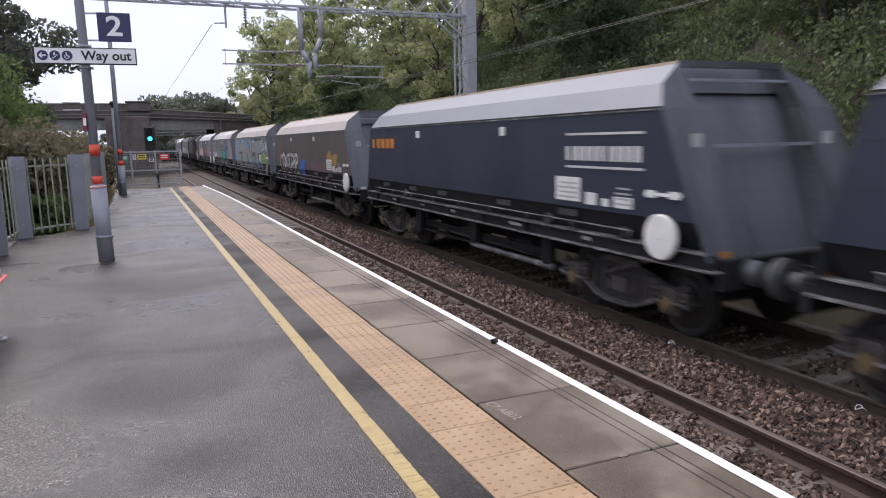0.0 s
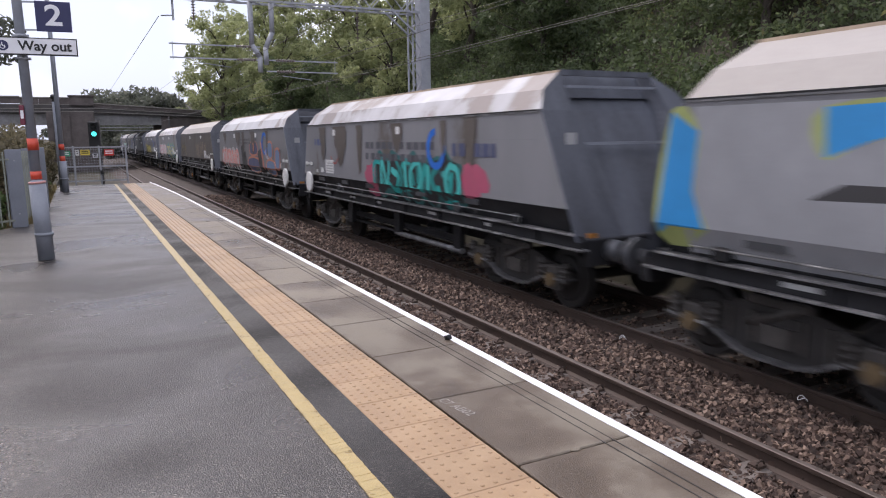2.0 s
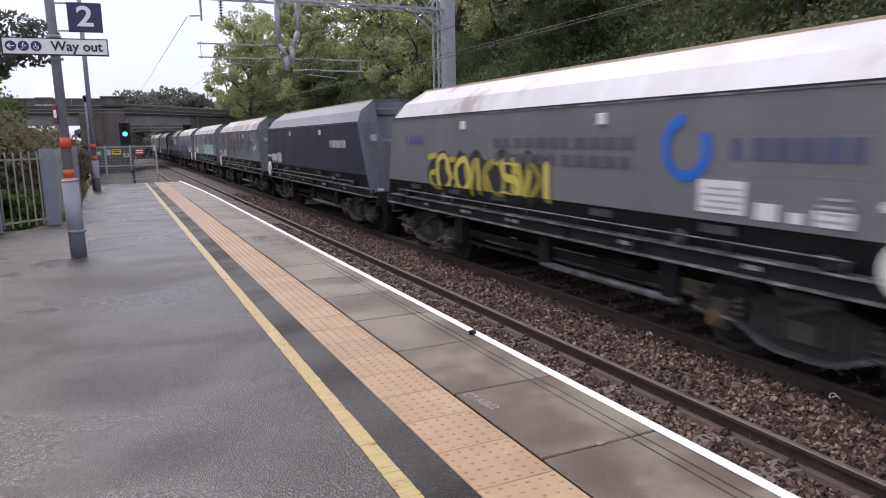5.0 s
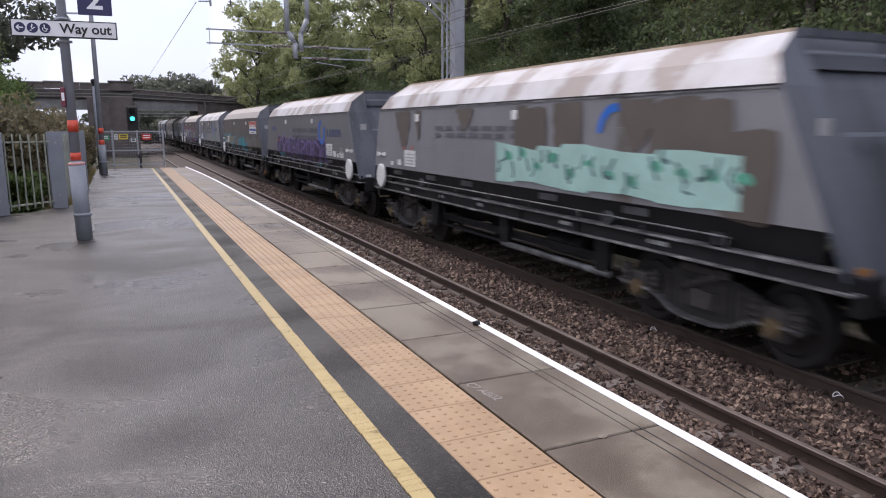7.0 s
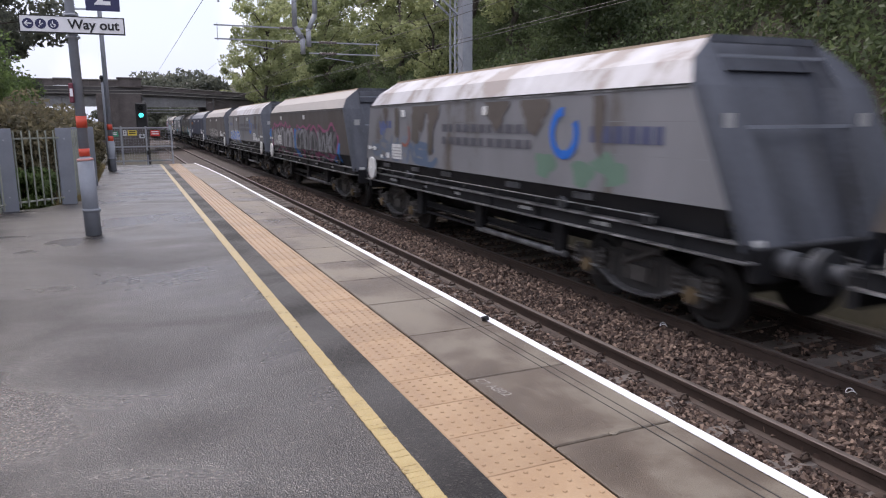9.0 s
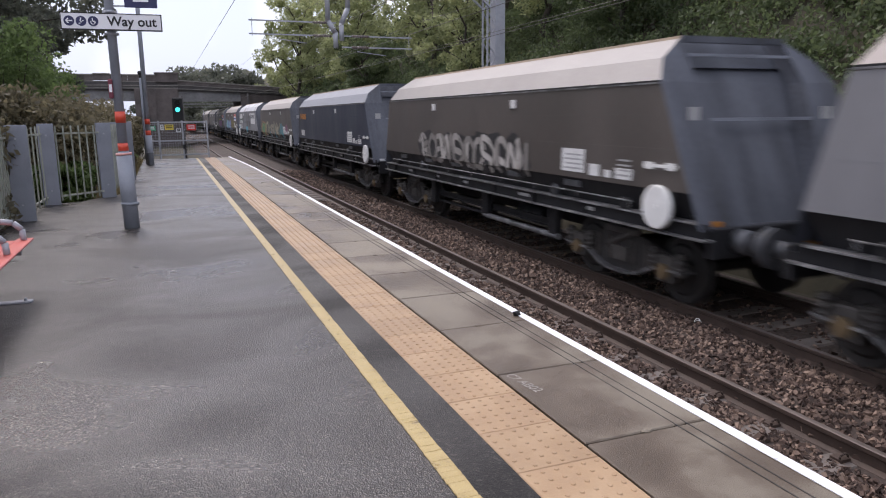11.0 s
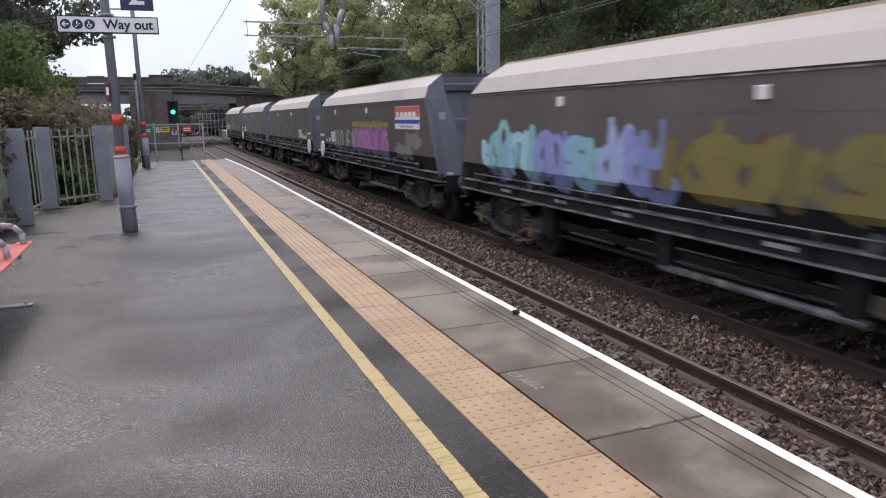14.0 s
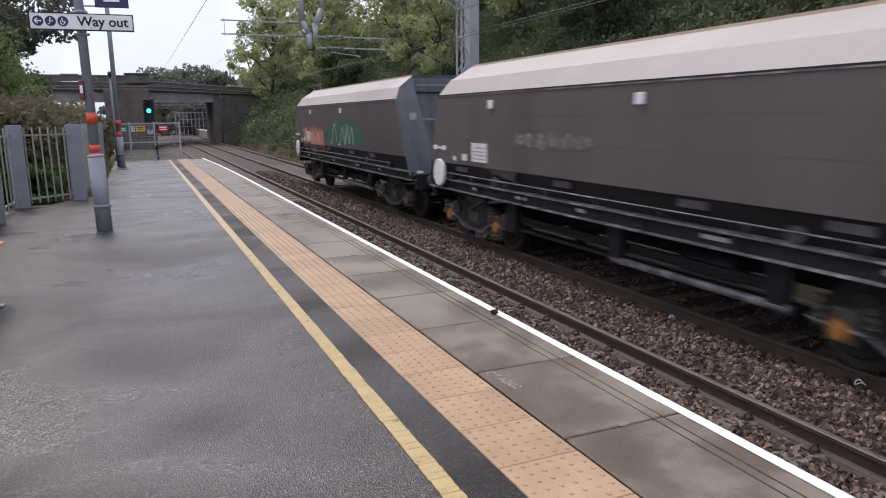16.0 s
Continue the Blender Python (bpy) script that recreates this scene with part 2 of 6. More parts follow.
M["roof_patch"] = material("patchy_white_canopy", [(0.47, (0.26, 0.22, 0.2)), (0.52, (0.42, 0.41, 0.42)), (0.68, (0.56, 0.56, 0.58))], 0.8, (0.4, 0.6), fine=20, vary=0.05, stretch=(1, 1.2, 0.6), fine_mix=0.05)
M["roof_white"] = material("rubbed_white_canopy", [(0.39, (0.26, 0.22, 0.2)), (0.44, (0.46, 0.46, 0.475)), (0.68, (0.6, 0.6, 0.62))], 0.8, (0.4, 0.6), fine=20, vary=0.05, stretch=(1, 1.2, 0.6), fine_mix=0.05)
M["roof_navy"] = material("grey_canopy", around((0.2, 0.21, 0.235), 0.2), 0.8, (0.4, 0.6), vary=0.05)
M["end_slate"] = material("slate_end_sheet", [(0.36, (0.03, 0.031, 0.036)), (0.5, (0.07, 0.076, 0.094)), (0.66, (0.12, 0.128, 0.15))], 1.6, (0.45, 0.65), vary=0.1, stretch=(1.3, 0.4, 0.16))
M["frame_black"] = material("grimy_underframe_eave_shade", [(0.3, (0.009, 0.009, 0.01)), (0.6, (0.018, 0.018, 0.02)), (0.8, (0.06, 0.06, 0.064))], 3, (0.5, 0.75), 0.0, fine=40, spec=0.3)
# broken sky highlights on ledges and rods, put into a patchy grey colour
M["ledge"] = material("dusty_ledge", [(0.36, (0.05, 0.05, 0.051)), (0.52, (0.14, 0.14, 0.142)), (0.66, (0.36, 0.36, 0.365))], 4, (0.35, 0.6), 0.2, fine=40)
M["dry_grass"] = leaf_material("dry_grass_blades", (0.1, 0.09, 0.04), (0.26, 0.21, 0.11))
M["panel_ink"] = material("faded_panel_ink", around((0.36, 0.36, 0.36), 0.1), 8, (0.5, 0.7))
M["bogie"] = material("brake_dust_bogie", around((0.028, 0.026, 0.025), 0.6), 3, (0.5, 0.75), 0.1)
M["buffer_grey"] = material("buffer_grey", around((0.085, 0.088, 0.095), 0.35), 3, (0.3, 0.5), 0.4)
M["disc_white"] = material("chalky_white_disc", around((0.72, 0.72, 0.7), 0.1), 6, (0.5, 0.7))
M["cap_ochre"] = material("ochre_axle_cap", around((0.13, 0.09, 0.045), 0.5), 6, (0.6, 0.8))
M["axle_dust"] = material("dusty_axlebox", [(0.35, (0.03, 0.028, 0.026)), (0.6, (0.08, 0.073, 0.068)), (0.75, (0.15, 0.115, 0.085))], 5, (0.5, 0.75), 0.1)
M["cap_orange"] = material("orange_axle_cap", around((0.36, 0.15, 0.03), 0.35), 6, (0.5, 0.7))
M["tag"] = material("white_data_panel", [(0.3, (0.45, 0.45, 0.45)), (0.5, (0.68, 0.68, 0.67))], 8, (0.4, 0.6))


def paint(c):
    key = "spray_%d_%d_%d" % tuple(round(v * 100) for v in c)
    if key not in M:
        M[key] = material("spray_paint", around(c, 0.16), 2.5, (0.45, 0.65), bump=0.05)
    return M[key]


# ---- mesh helpers ----
def box(bm, x0, x1, y0, y1, z0, z1, bevel=0.0):
    v = [bm.verts.new((x, y, z)) for x in (x0, x1) for y in (y0, y1) for z in (z0, z1)]
    fs = [bm.faces.new([v[i] for i in q]) for q in ((0, 1, 3, 2), (4, 6, 7, 5), (0, 4, 5, 1), (2, 3, 7, 6), (0, 2, 6, 4), (1, 5, 7, 3))]
    if bevel:
        bmesh.ops.bevel(bm, geom=list({e for f in fs for e in f.edges}), offset=bevel, segments=1, affect="EDGES")
    return bm


def tube(bm, a, b, r, r2=None, seg=10, caps=True):
    a, b = Vector(a), Vector(b)
    r2 = r if r2 is None else r2
    q = (b - a).to_track_quat("Z", "Y")
    rings = []
    for p, rad in ((a, r), (b, r2)):
        rings.append([bm.verts.new(p + q @ Vector((rad * math.cos(6.28318 * i / seg), rad * math.sin(6.28318 * i / seg), 0))) for i in range(seg)])
    for i in range(seg):
        j = (i + 1) % seg
        bm.faces.new((rings[0][i], rings[0][j], rings[1][j], rings[1][i])).smooth = True
    if caps:
        bm.faces.new(rings[0][::-1])
        bm.faces.new(rings[1])
    return bm


def bar(bm, a, b, w, h=None):
    """A straight member of rectangular section between two points."""
    a, b = Vector(a), Vector(b)
    h = w if h is None else h
    q = (b - a).to_track_quat("Z", "Y")
    rings = [[bm.verts.new(p + q @ Vector((sx * w / 2, sy * h / 2, 0))) for sx, sy in ((-1, -1), (1, -1), (1, 1), (-1, 1))] for p in (a, b)]
    for i in range(4):
        j = (i + 1) % 4
        bm.faces.new((rings[0][i], rings[0][j], rings[1][j], rings[1][i]))
    bm.faces.new(rings[0][::-1])
    bm.faces.new(rings[1])
    return bm


def prism(bm, outline, axis, lo, hi):
    """An outline of 2D points pushed out along an axis."""
    def at(p, d):
        return {"x": (d, p[0], p[1]), "y": (p[0], d, p[1]), "z": (p[0], p[1], d)}[axis]
    a = [bm.verts.new(at(p, lo)) for p in outline]
    b = [bm.verts.new(at(p, hi)) for p in outline]
    n = len(a)
    for i in range(n):
        j = (i + 1) % n
        bm.faces.new((a[i], a[j], b[j], b[i]))
    bm.faces.new(a[::-1])
    bm.faces.new(b)
    bmesh.ops.recalc_face_normals(bm, faces=bm.faces[:])
    return bm


def mesh_of(name, bm, mat):
    me = bpy.data.meshes.new(name)
    bmesh.ops.recalc_face_normals(bm, faces=bm.faces[:])
    bm.to_mesh(me)
    bm.free()
    me.materials.append(mat)
    return me


def part(name, bm, mat, parent=None, label=""):
    ob = new(name, mesh_of(name, bm, mat))
    ob.parent = parent
    return tagged(ob, label=label)


def piece(name, me, parent, m):
    ob = new(name, me)
    ob.parent = parent
    ob.matrix_basis = m
    return ob


def thing(name, m, label, category, group="", kind=""):
    ob = new(name)
    ob.empty_display_size = 0.2
    ob.matrix_basis = m
    return tagged(ob, label, category, group, kind)


def raw_mesh(name, verts, faces, mat):
    me = bpy.data.meshes.new(name)
    me.from_pydata(verts, [], faces)
    me.materials.append(mat)
    return me


def lettering(text, size, mat, depth=0.003, heavy=0.0):
    """Text as a mesh, lying in its own xy plane."""
    cu = bpy.data.curves.new("text", "FONT")
    cu.body, cu.size, cu.extrude, cu.offset = text, size, depth, heavy
    cu.align_x, cu.align_y = "CENTER", "CENTER"
    ob = bpy.data.objects.new("text", cu)
    scene.collection.objects.link(ob)
    bpy.context.view_layer.update()
    me = bpy.data.meshes.new_from_object(ob.evaluated_get(bpy.context.evaluated_depsgraph_get()))
    bpy.data.objects.remove(ob)
    me.materials.clear()
    me.materials.append(mat)
    return me


def leaves(rng, centres, radii, per, size, flat=0.75):
    """Many small folded leaves in clumps; returns vertices and faces as arrays."""
    n = len(centres) * per
    c = np.repeat(np.asarray(centres, float), per, 0)
    r = np.repeat(np.asarray(radii, float), per)
    d = rng.normal(size=(n, 3))
    d /= np.linalg.norm(d, axis=1)[:, None]
    rad = r * rng.uniform(0.45, 1.0, n) ** 0.6
    p = c + d * rad[:, None] * np.array((1, 1, flat))
    u = rng.normal(size=(n, 3)) + d * 0.2
    u /= np.linalg.norm(u, axis=1)[:, None]
    w = np.cross(u, d + rng.normal(size=(n, 3)) * 0.6)
    w /= np.linalg.norm(w, axis=1)[:, None] + 1e-6
    s = (size * rng.uniform(0.6, 1.3, n))[:, None]
    v = np.stack((p - u * s, p + w * s * 0.5, p + u * s, p - w * s * 0.5), 1).reshape(-1, 3)
    f = np.arange(n * 4).reshape(-1, 4)
    return v, f


def leaf_mesh(name, v, f, mat):
    me = bpy.data.meshes.new(name)
    me.vertices.add(len(v))
    me.vertices.foreach_set("co", v.astype(np.float32).ravel())
    me.loops.add(f.size)
    me.loops.foreach_set("vertex_index", f.astype(np.int32).ravel())
    me.polygons.add(len(f))
    me.polygons.foreach_set("loop_start", np.arange(0, f.size, f.shape[1], dtype=np.int32))
    me.polygons.foreach_set("use_smooth", np.zeros(len(f), dtype=bool))
    me.update(calc_edges=True)
    me.materials.append(mat)
    return me

# ---- the setting ----
RZ = -0.95                       # rail level; platform top is 0
RAILS = (0.695, 2.2, 3.68, 5.185)
EDGE = -0.04                     # outer edge of the copers
CX = (RAILS[2] + RAILS[3]) / 2   # middle of the goods line
PLAT_END = 28.3
rng = np.random.default_rng(4)


def ground_z(x, y):
    """Track bed, the cutting's bank to the east, a lower bank to the west."""
    if x > 6.6:
        z = RZ - 0.35 + 0.9 * (x - 6.6) ** 0.98
        z = min(z, 11 + 0.1 * (x - 20))
        return z
    if x < -3.6:
        return -0.45 + 0.16 * max(0, -3.6 - x) ** 1.0 if x > -30 else 3.8
    return RZ - 0.35


def build_ground():
    xs = [-400, -200, -100, -60, -30, -20, -12, -8, -5.5, -4.6, -3.61, -3.59, -1, 1, 3, 5, 6.6, 7.5, 9, 11, 13, 16, 20, 26, 40, 80, 160, 400]
    ys = [-200, -60, -20, -8, 0, 6, 12, 18, 24, 30, 38, 46, 54, 62, 72, 90, 120, 170, 260, 500, 1500]
    v = [(x, y, ground_z(x, y) + (0.12 * noise.noise((x * 0.4, y * 0.3, 0)) if abs(x - 2) > 6 else 0)) for y in ys for x in xs]
    n = len(xs)
    f = [(j * n + i, j * n + i + 1, (j + 1) * n + i + 1, (j + 1) * n + i) for j in range(len(ys) - 1) for i in range(n - 1)]
    ob = new("ground", raw_mesh("ground", v, f, M["soil"]))
    tagged(ob, "dark soil of the cutting with leaf litter", "ground", kind="structure")
    bm = bmesh.new()                       # ballast bed: low inside the near line, heaped between the lines
    prof = [(-0.2, RZ - 0.34), (0.25, RZ - 0.2), (0.55, RZ - 0.17), (1.2, RZ - 0.19), (2.0, RZ - 0.17), (2.25, RZ - 0.14), (2.5, RZ - 0.08), (2.9, RZ - 0.06), (3.3, RZ - 0.09), (3.5, RZ - 0.14), (4.3, RZ - 0.17), (5.2, RZ - 0.15), (5.7, RZ - 0.13), (6.3, RZ - 0.3), (6.8, RZ - 0.42)]
    yy = [-12 + 0.5 * i for i in range(90)] + [34 + 4 * i for i in range(60)]
    rows = [[bm.verts.new((x, y, z + 0.02 * noise.noise((x * 2, y * 2, 3)))) for x, z in prof] for y in yy]
    for a, b in zip(rows, rows[1:]):
        for i in range(len(prof) - 1):
            bm.faces.new((a[i], a[i + 1], b[i + 1], b[i])).smooth = True
    tagged(part("ballast", bm, M["ballast"]), "brown-grey stone ballast bed under the two lines", "track bed", kind="structure")


def build_stones():
    """Loose ballast stones, each a chipped lump."""
    base = np.array([(x, y, z) for x in (-0.62, 0.62) for y in (-0.62, 0.62) for z in (-0.62, 0.62)])
    quad = np.array(((0, 1, 3, 2), (4, 6, 7, 5), (0, 4, 5, 1), (2, 3, 7, 6), (0, 2, 6, 4), (1, 5, 7, 3)))
    tri = np.concatenate((quad[:, (0, 1, 2)], quad[:, (0, 2, 3)]))
    spots = []
    for x0, x1, y0, y1, n, s, zf in ((2.2, 3.5, 2.0, 9, 4200, 0.03, 1), (2.2, 3.5, 9, 18, 3600, 0.036, 1), (2.2, 3.5, 18, 34, 2500, 0.045, 1), (0.75, 1.2, 1.5, 9, 800, 0.03, 0), (1.2, 2.08, 1.5, 10, 5200, 0.028, 0), (1.0, 2.08, 10, 22, 3000, 0.036, 0), (3.66, 5.0, 4, 24, 1500, 0.036, 0), (5.2, 6.6, 10, 50, 1300, 0.05, 2)):
        n = int(n * 1.7)
        x, y = rng.uniform(x0, x1, n), rng.uniform(y0, y1, n)
        z = np.full(n, RZ - 0.165)
        if zf == 1:
            z = RZ - 0.15 + 0.09 * np.clip(np.sin((x - 2.15) / 1.42 * np.pi), 0, 1) ** 0.6
        if zf == 2:
            z = RZ - 0.15 - 0.24 * (x - 5.2) / 1.4
        spots.append(np.stack((x, y, z + rng.uniform(-0.012, 0.018, n), s * rng.uniform(0.6, 1.35, n)), 1))
    sp = np.concatenate(spots)
    n = len(sp)
    v = base[None] * rng.uniform(0.45, 1.35, (n, 8, 3)) * rng.uniform(0.6, 1.3, (n, 1, 3))
    q, up = rng.normal(size=(n, 3)), rng.normal(size=(n, 3))     # each lies turned its own way
    q /= np.linalg.norm(q, axis=1)[:, None]
    up = np.cross(q, up)
    up /= np.linalg.norm(up, axis=1)[:, None]
    v = v[..., 0:1] * q[:, None] + v[..., 1:2] * up[:, None] + v[..., 2:3] * np.cross(q, up)[:, None] * 0.8
    v = v * sp[:, None, 3:4] + sp[:, None, :3]
    f = (tri[None] + 8 * np.arange(n)[:, None, None]).reshape(-1, 3)
    ob = new("ballast_stones", leaf_mesh("ballast_stones", v.reshape(-1, 3), f, M["stone"]))
    tagged(ob, "loose angular brown and grey ballast stones", "stones", kind="stuff")


def stone_material():
    m = bpy.data.materials.new("ballast_stone")
    m.use_nodes = True
    n, l = m.node_tree.nodes, m.node_tree.links
    g, r = n.new("ShaderNodeNewGeometry"), n.new("ShaderNodeValToRGB")
    el = r.color_ramp.elements
    el[0].color, el[1].color = (0.028, 0.0165, 0.012, 1), (0.26, 0.182, 0.137, 1)
    e = el.new(0.55)
    e.color = (0.085, 0.053, 0.04, 1)
    l.new(g.outputs["Random Per Island"], r.inputs["Fac"])
    l.new(r.outputs[0], n["Principled BSDF"].inputs["Base Color"])
    n["Principled BSDF"].inputs["Roughness"].default_value = 0.8
    return m


M["stone"] = stone_material()


def build_track():
    for i, x in enumerate(RAILS):
        rail = thing("rail", pose(x, 0, 0), "worn steel running rail with rusty sides", "rail", "running rails")
        bm = bmesh.new()
        prof = [(-0.065, -0.16), (0.065, -0.16), (0.06, -0.148), (0.012, -0.13), (0.012, -0.05), (0.034, -0.035), (0.034, -0.004), (-0.034, -0.004), (-0.034, -0.035), (-0.012, -0.05), (-0.012, -0.13), (-0.06, -0.148)]
        prism(bm, [(a, RZ + b) for a, b in prof], "y", -14, 270)
        part("web", bm, M["rail_side"], rail)
        bm = bmesh.new()
        prism(bm, [(-0.03, RZ - 0.005), (0.03, RZ - 0.005), (0.024, RZ), (-0.024, RZ)], "y", -14, 270)
        part("running_surface", bm, M["rail_head"], rail, "polished running surface")
    bm = bmesh.new()
    box(bm, -1.25, 1.25, -0.13, 0.13, -0.2, 0, 0.02)
    sl = mesh_of("sleeper", bm, M["sleeper"])
    bm = bmesh.new()                                    # spring clip beside the rail foot
    for s in (1,):
        for k in range(5):
            a, b = math.pi * k / 5, math.pi * (k + 1) / 5
            tube(bm, (s * 0.1 + 0.045 * math.cos(a), 0.03, 0.02 + 0.035 * math.sin(a)), (s * 0.1 + 0.045 * math.cos(b), 0.03, 0.02 + 0.035 * math.sin(b)), 0.01, seg=6)
        box(bm, s * 0.1 - 0.05, s * 0.1 + 0.05, -0.05, 0.05, -0.01, 0.015)
    clip = mesh_of("clip", bm, M["rail_side"])
    for line, c in enumerate(((RAILS[0] + RAILS[1]) / 2, CX)):
        for k in range(60):
            y = 0.55 + 0.65 * k + 0.2 * line
            s = new("sleeper", sl)
            s.matrix_basis = pose(c, y, RZ - 0.15)
            tagged(s, "concrete sleeper half sunk in ballast", "sleeper", "sleepers")
            if k < 30:
                for sx in (-1, 1):
                    for turn in (0, 180):
                        piece("clip", clip, s, pose(sx * 0.7525, 0, 0.01, 0, 0, turn))


def fall_back(y):
    """How far the platform edge draws back from the track towards its end."""
    return -0.2 * (max(0, y - 18) / 10) ** 2


COPERS = [2.87 + 0.936 * k for k in range(-6, 27)]


def build_platform():
    bm = bmesh.new()
    prism(bm, [(-4.9, -14), (-1.2, -14), (-1.2, PLAT_END), (-3.3, PLAT_END), (-3.25, 15.9), (-4.0, 14.6), (-4.9, 14.2)], "z", -1.4, 0)
    tagged(part("platform", bm, M["asphalt"]), "damp dark asphalt platform surface with wet bands paled for sheen", "platform", kind="structure")
    bm = bmesh.new()
    prism(bm, [(-1.2, -14), (EDGE - 0.06, -14), (EDGE - 0.06, 18), (EDGE - 0.12, 23), (EDGE - 0.3, PLAT_END), (-1.2, PLAT_END)], "z", -1.4, -0.07)
    tagged(part("platform_wall", bm, M["brick"]), "sooty brick platform face below the copers", "platform wall", kind="structure")
    edge = thing("platform_edge", pose(0, 0, 0), "row of worn stone copers along the platform edge", "coping", kind="structure")
    strip = thing("tactile_strip", pose(0, 0, 0), "buff blister tactile slabs along the platform", "tactile paving", kind="structure")
    bm = bmesh.new()
    box(bm, -0.77, EDGE, 0.005, 0.931, -0.075, 0, 0.006)
    co = mesh_of("coper", bm, M["coper"])
    for y in COPERS:
        if y + 0.93 < PLAT_END + 0.3:
            piece("coper", co, edge, pose(fall_back(y), y, 0.001 * math.sin(y * 9)))
    bm = bmesh.new()
    box(bm, -0.77, EDGE, -14, COPERS[0], -0.075, 0)
    part("coper_run", bm, M["coper"], edge)
    bm = bmesh.new()                                    # shadow joint under the gaps and two grooves cut near the edge
    for x in (-0.26, -0.2):
        box(bm, x - 0.0025, x + 0.0025, -3, 18, -0.01, 0.003)
    part("groove", bm, M["mortar"], edge, "dark drainage groove")
    bm = bmesh.new()
    y = -6.0
    while y < PLAT_END:
        box(bm, -0.1 + fall_back(y), EDGE + 0.002 + fall_back(y), y, y + 0.933, 0.002, 0.006)
        y += 0.936
    tagged(part("edge_line", bm, M["white_paint"]), "bright white painted line on the platform edge", "painted line", kind="structure")
    bm = bmesh.new()
    r = random.Random(5)
    y = -6.0
    while y < PLAT_END - 0.2:                            # hand-laid line with cracked, ragged edges
        h = r.uniform(0.03, 0.1)
        a, b = r.uniform(-0.003, 0.003), r.uniform(-0.003, 0.003)
        prism(bm, [(-1.5 + a, y + 0.001), (-1.412 + b, y + 0.001 + r.uniform(0, 0.003)), (-1.412 - a, y + h - 0.001), (-1.5 - b, y + h - 0.001)], "z", 0.001, 0.006)
        y += h
    band = box(bmesh.new(), -1.409, -1.194, -14, PLAT_END - 0.1, -0.03, 0.003)
    tagged(part("relaid_band", band, M["asphalt_new"]), "darker relaid asphalt band beside the tactile slabs", "asphalt band", kind="structure")
    tagged(part("yellow_line", bm, M["yellow_paint"]), "worn cracked yellow line painted on asphalt", "painted line", kind="structure")
    bm = bmesh.new()
    box(bm, -0.2, 0.2, 0.002, 0.398, -0.07, 0.002, 0.004)
    for i in range(6):
        for j in range(6):
            cx, cy = -0.2 + 0.4 * (i + 0.5) / 6, 0.4 * (j + 0.5) / 6
            lo = [bm.verts.new((cx + 0.0125 * math.cos(k * 1.0472), cy + 0.0125 * math.sin(k * 1.0472), 0.002)) for k in range(6)]
            hi = [bm.verts.new((cx + 0.009 * math.cos(k * 1.0472), cy + 0.009 * math.sin(k * 1.0472), 0.0062)) for k in range(6)]
            for k in range(6):
                bm.faces.new((lo[k], lo[(k + 1) % 6], hi[(k + 1) % 6], hi[k]))
            bm.faces.new(hi)
    tile = mesh_of("tile", bm, M["tactile"])
    for k in range(-24, 64):
        piece("tile", tile, strip, pose(-0.99, 2.742 + 0.4 * k, 0.001 * math.sin(k * 5)))
    mark = new("chalk_mark", lettering("C7 AB02", 0.085, M["chalk"], 0.0005))
    mark.matrix_basis = pose(-0.69, 3.64, 0.0025, 0, 0, -81)
    mark.scale = (0.95, 1.0, 1)
    tagged(mark, "hand-drawn white chalk survey mark on a coper", "chalk mark", kind="stuff")


def build_crumbs():
    """Small loose things: a clod on the white line, mortar lumps at the coper joints, two cable ties in the ballast."""
    r = random.Random(8)
    clod = bmesh.new()
    bmesh.ops.create_icosphere(clod, subdivisions=1, radius=0.03, matrix=Matrix.Translation((-0.1, 4.87, 0.014)))
    for v in clod.verts:
        v.co += Vector((r.uniform(-1, 1), r.uniform(-1, 1), r.uniform(-1, 1))) * 0.008
    tagged(part("clod", clod, M["black"]), "small dark clod lying on the white line", "debris")
    for x, y in ((3.36, 6.8), (3.44, 4.38)):
        bm = bmesh.new()
        for k in range(9):
            a, b = 0.6 * k, 0.6 * (k + 1)
            tube(bm, (0.035 * math.cos(a), 0.05 * math.sin(a), 0.02 * math.sin(a * 2)), (0.035 * math.cos(b), 0.05 * math.sin(b), 0.02 * math.sin(b * 2)), 0.005, seg=5)
        o = part("cable_tie", bm, M["sign_white"])
        o.matrix_basis = pose(x, y, RZ - 0.03)
        tagged(o, "cut white plastic cable tie on the ballast", "debris")
    for y in COPERS[3:22]:
        if r.random() < 0.8:
            bm = bmesh.new()
            bmesh.ops.create_icosphere(bm, subdivisions=1, radius=0.02, matrix=Matrix.Translation((-0.46 + r.uniform(-0.05, 0.05), y, 0.002)) @ Matrix.Diagonal((1.6, 1, 0.35, 1)))
            tagged(part("mortar_lump", bm, M["coper"]), "worn mortar plug on a coper joint", "mortar", "mortar plugs")


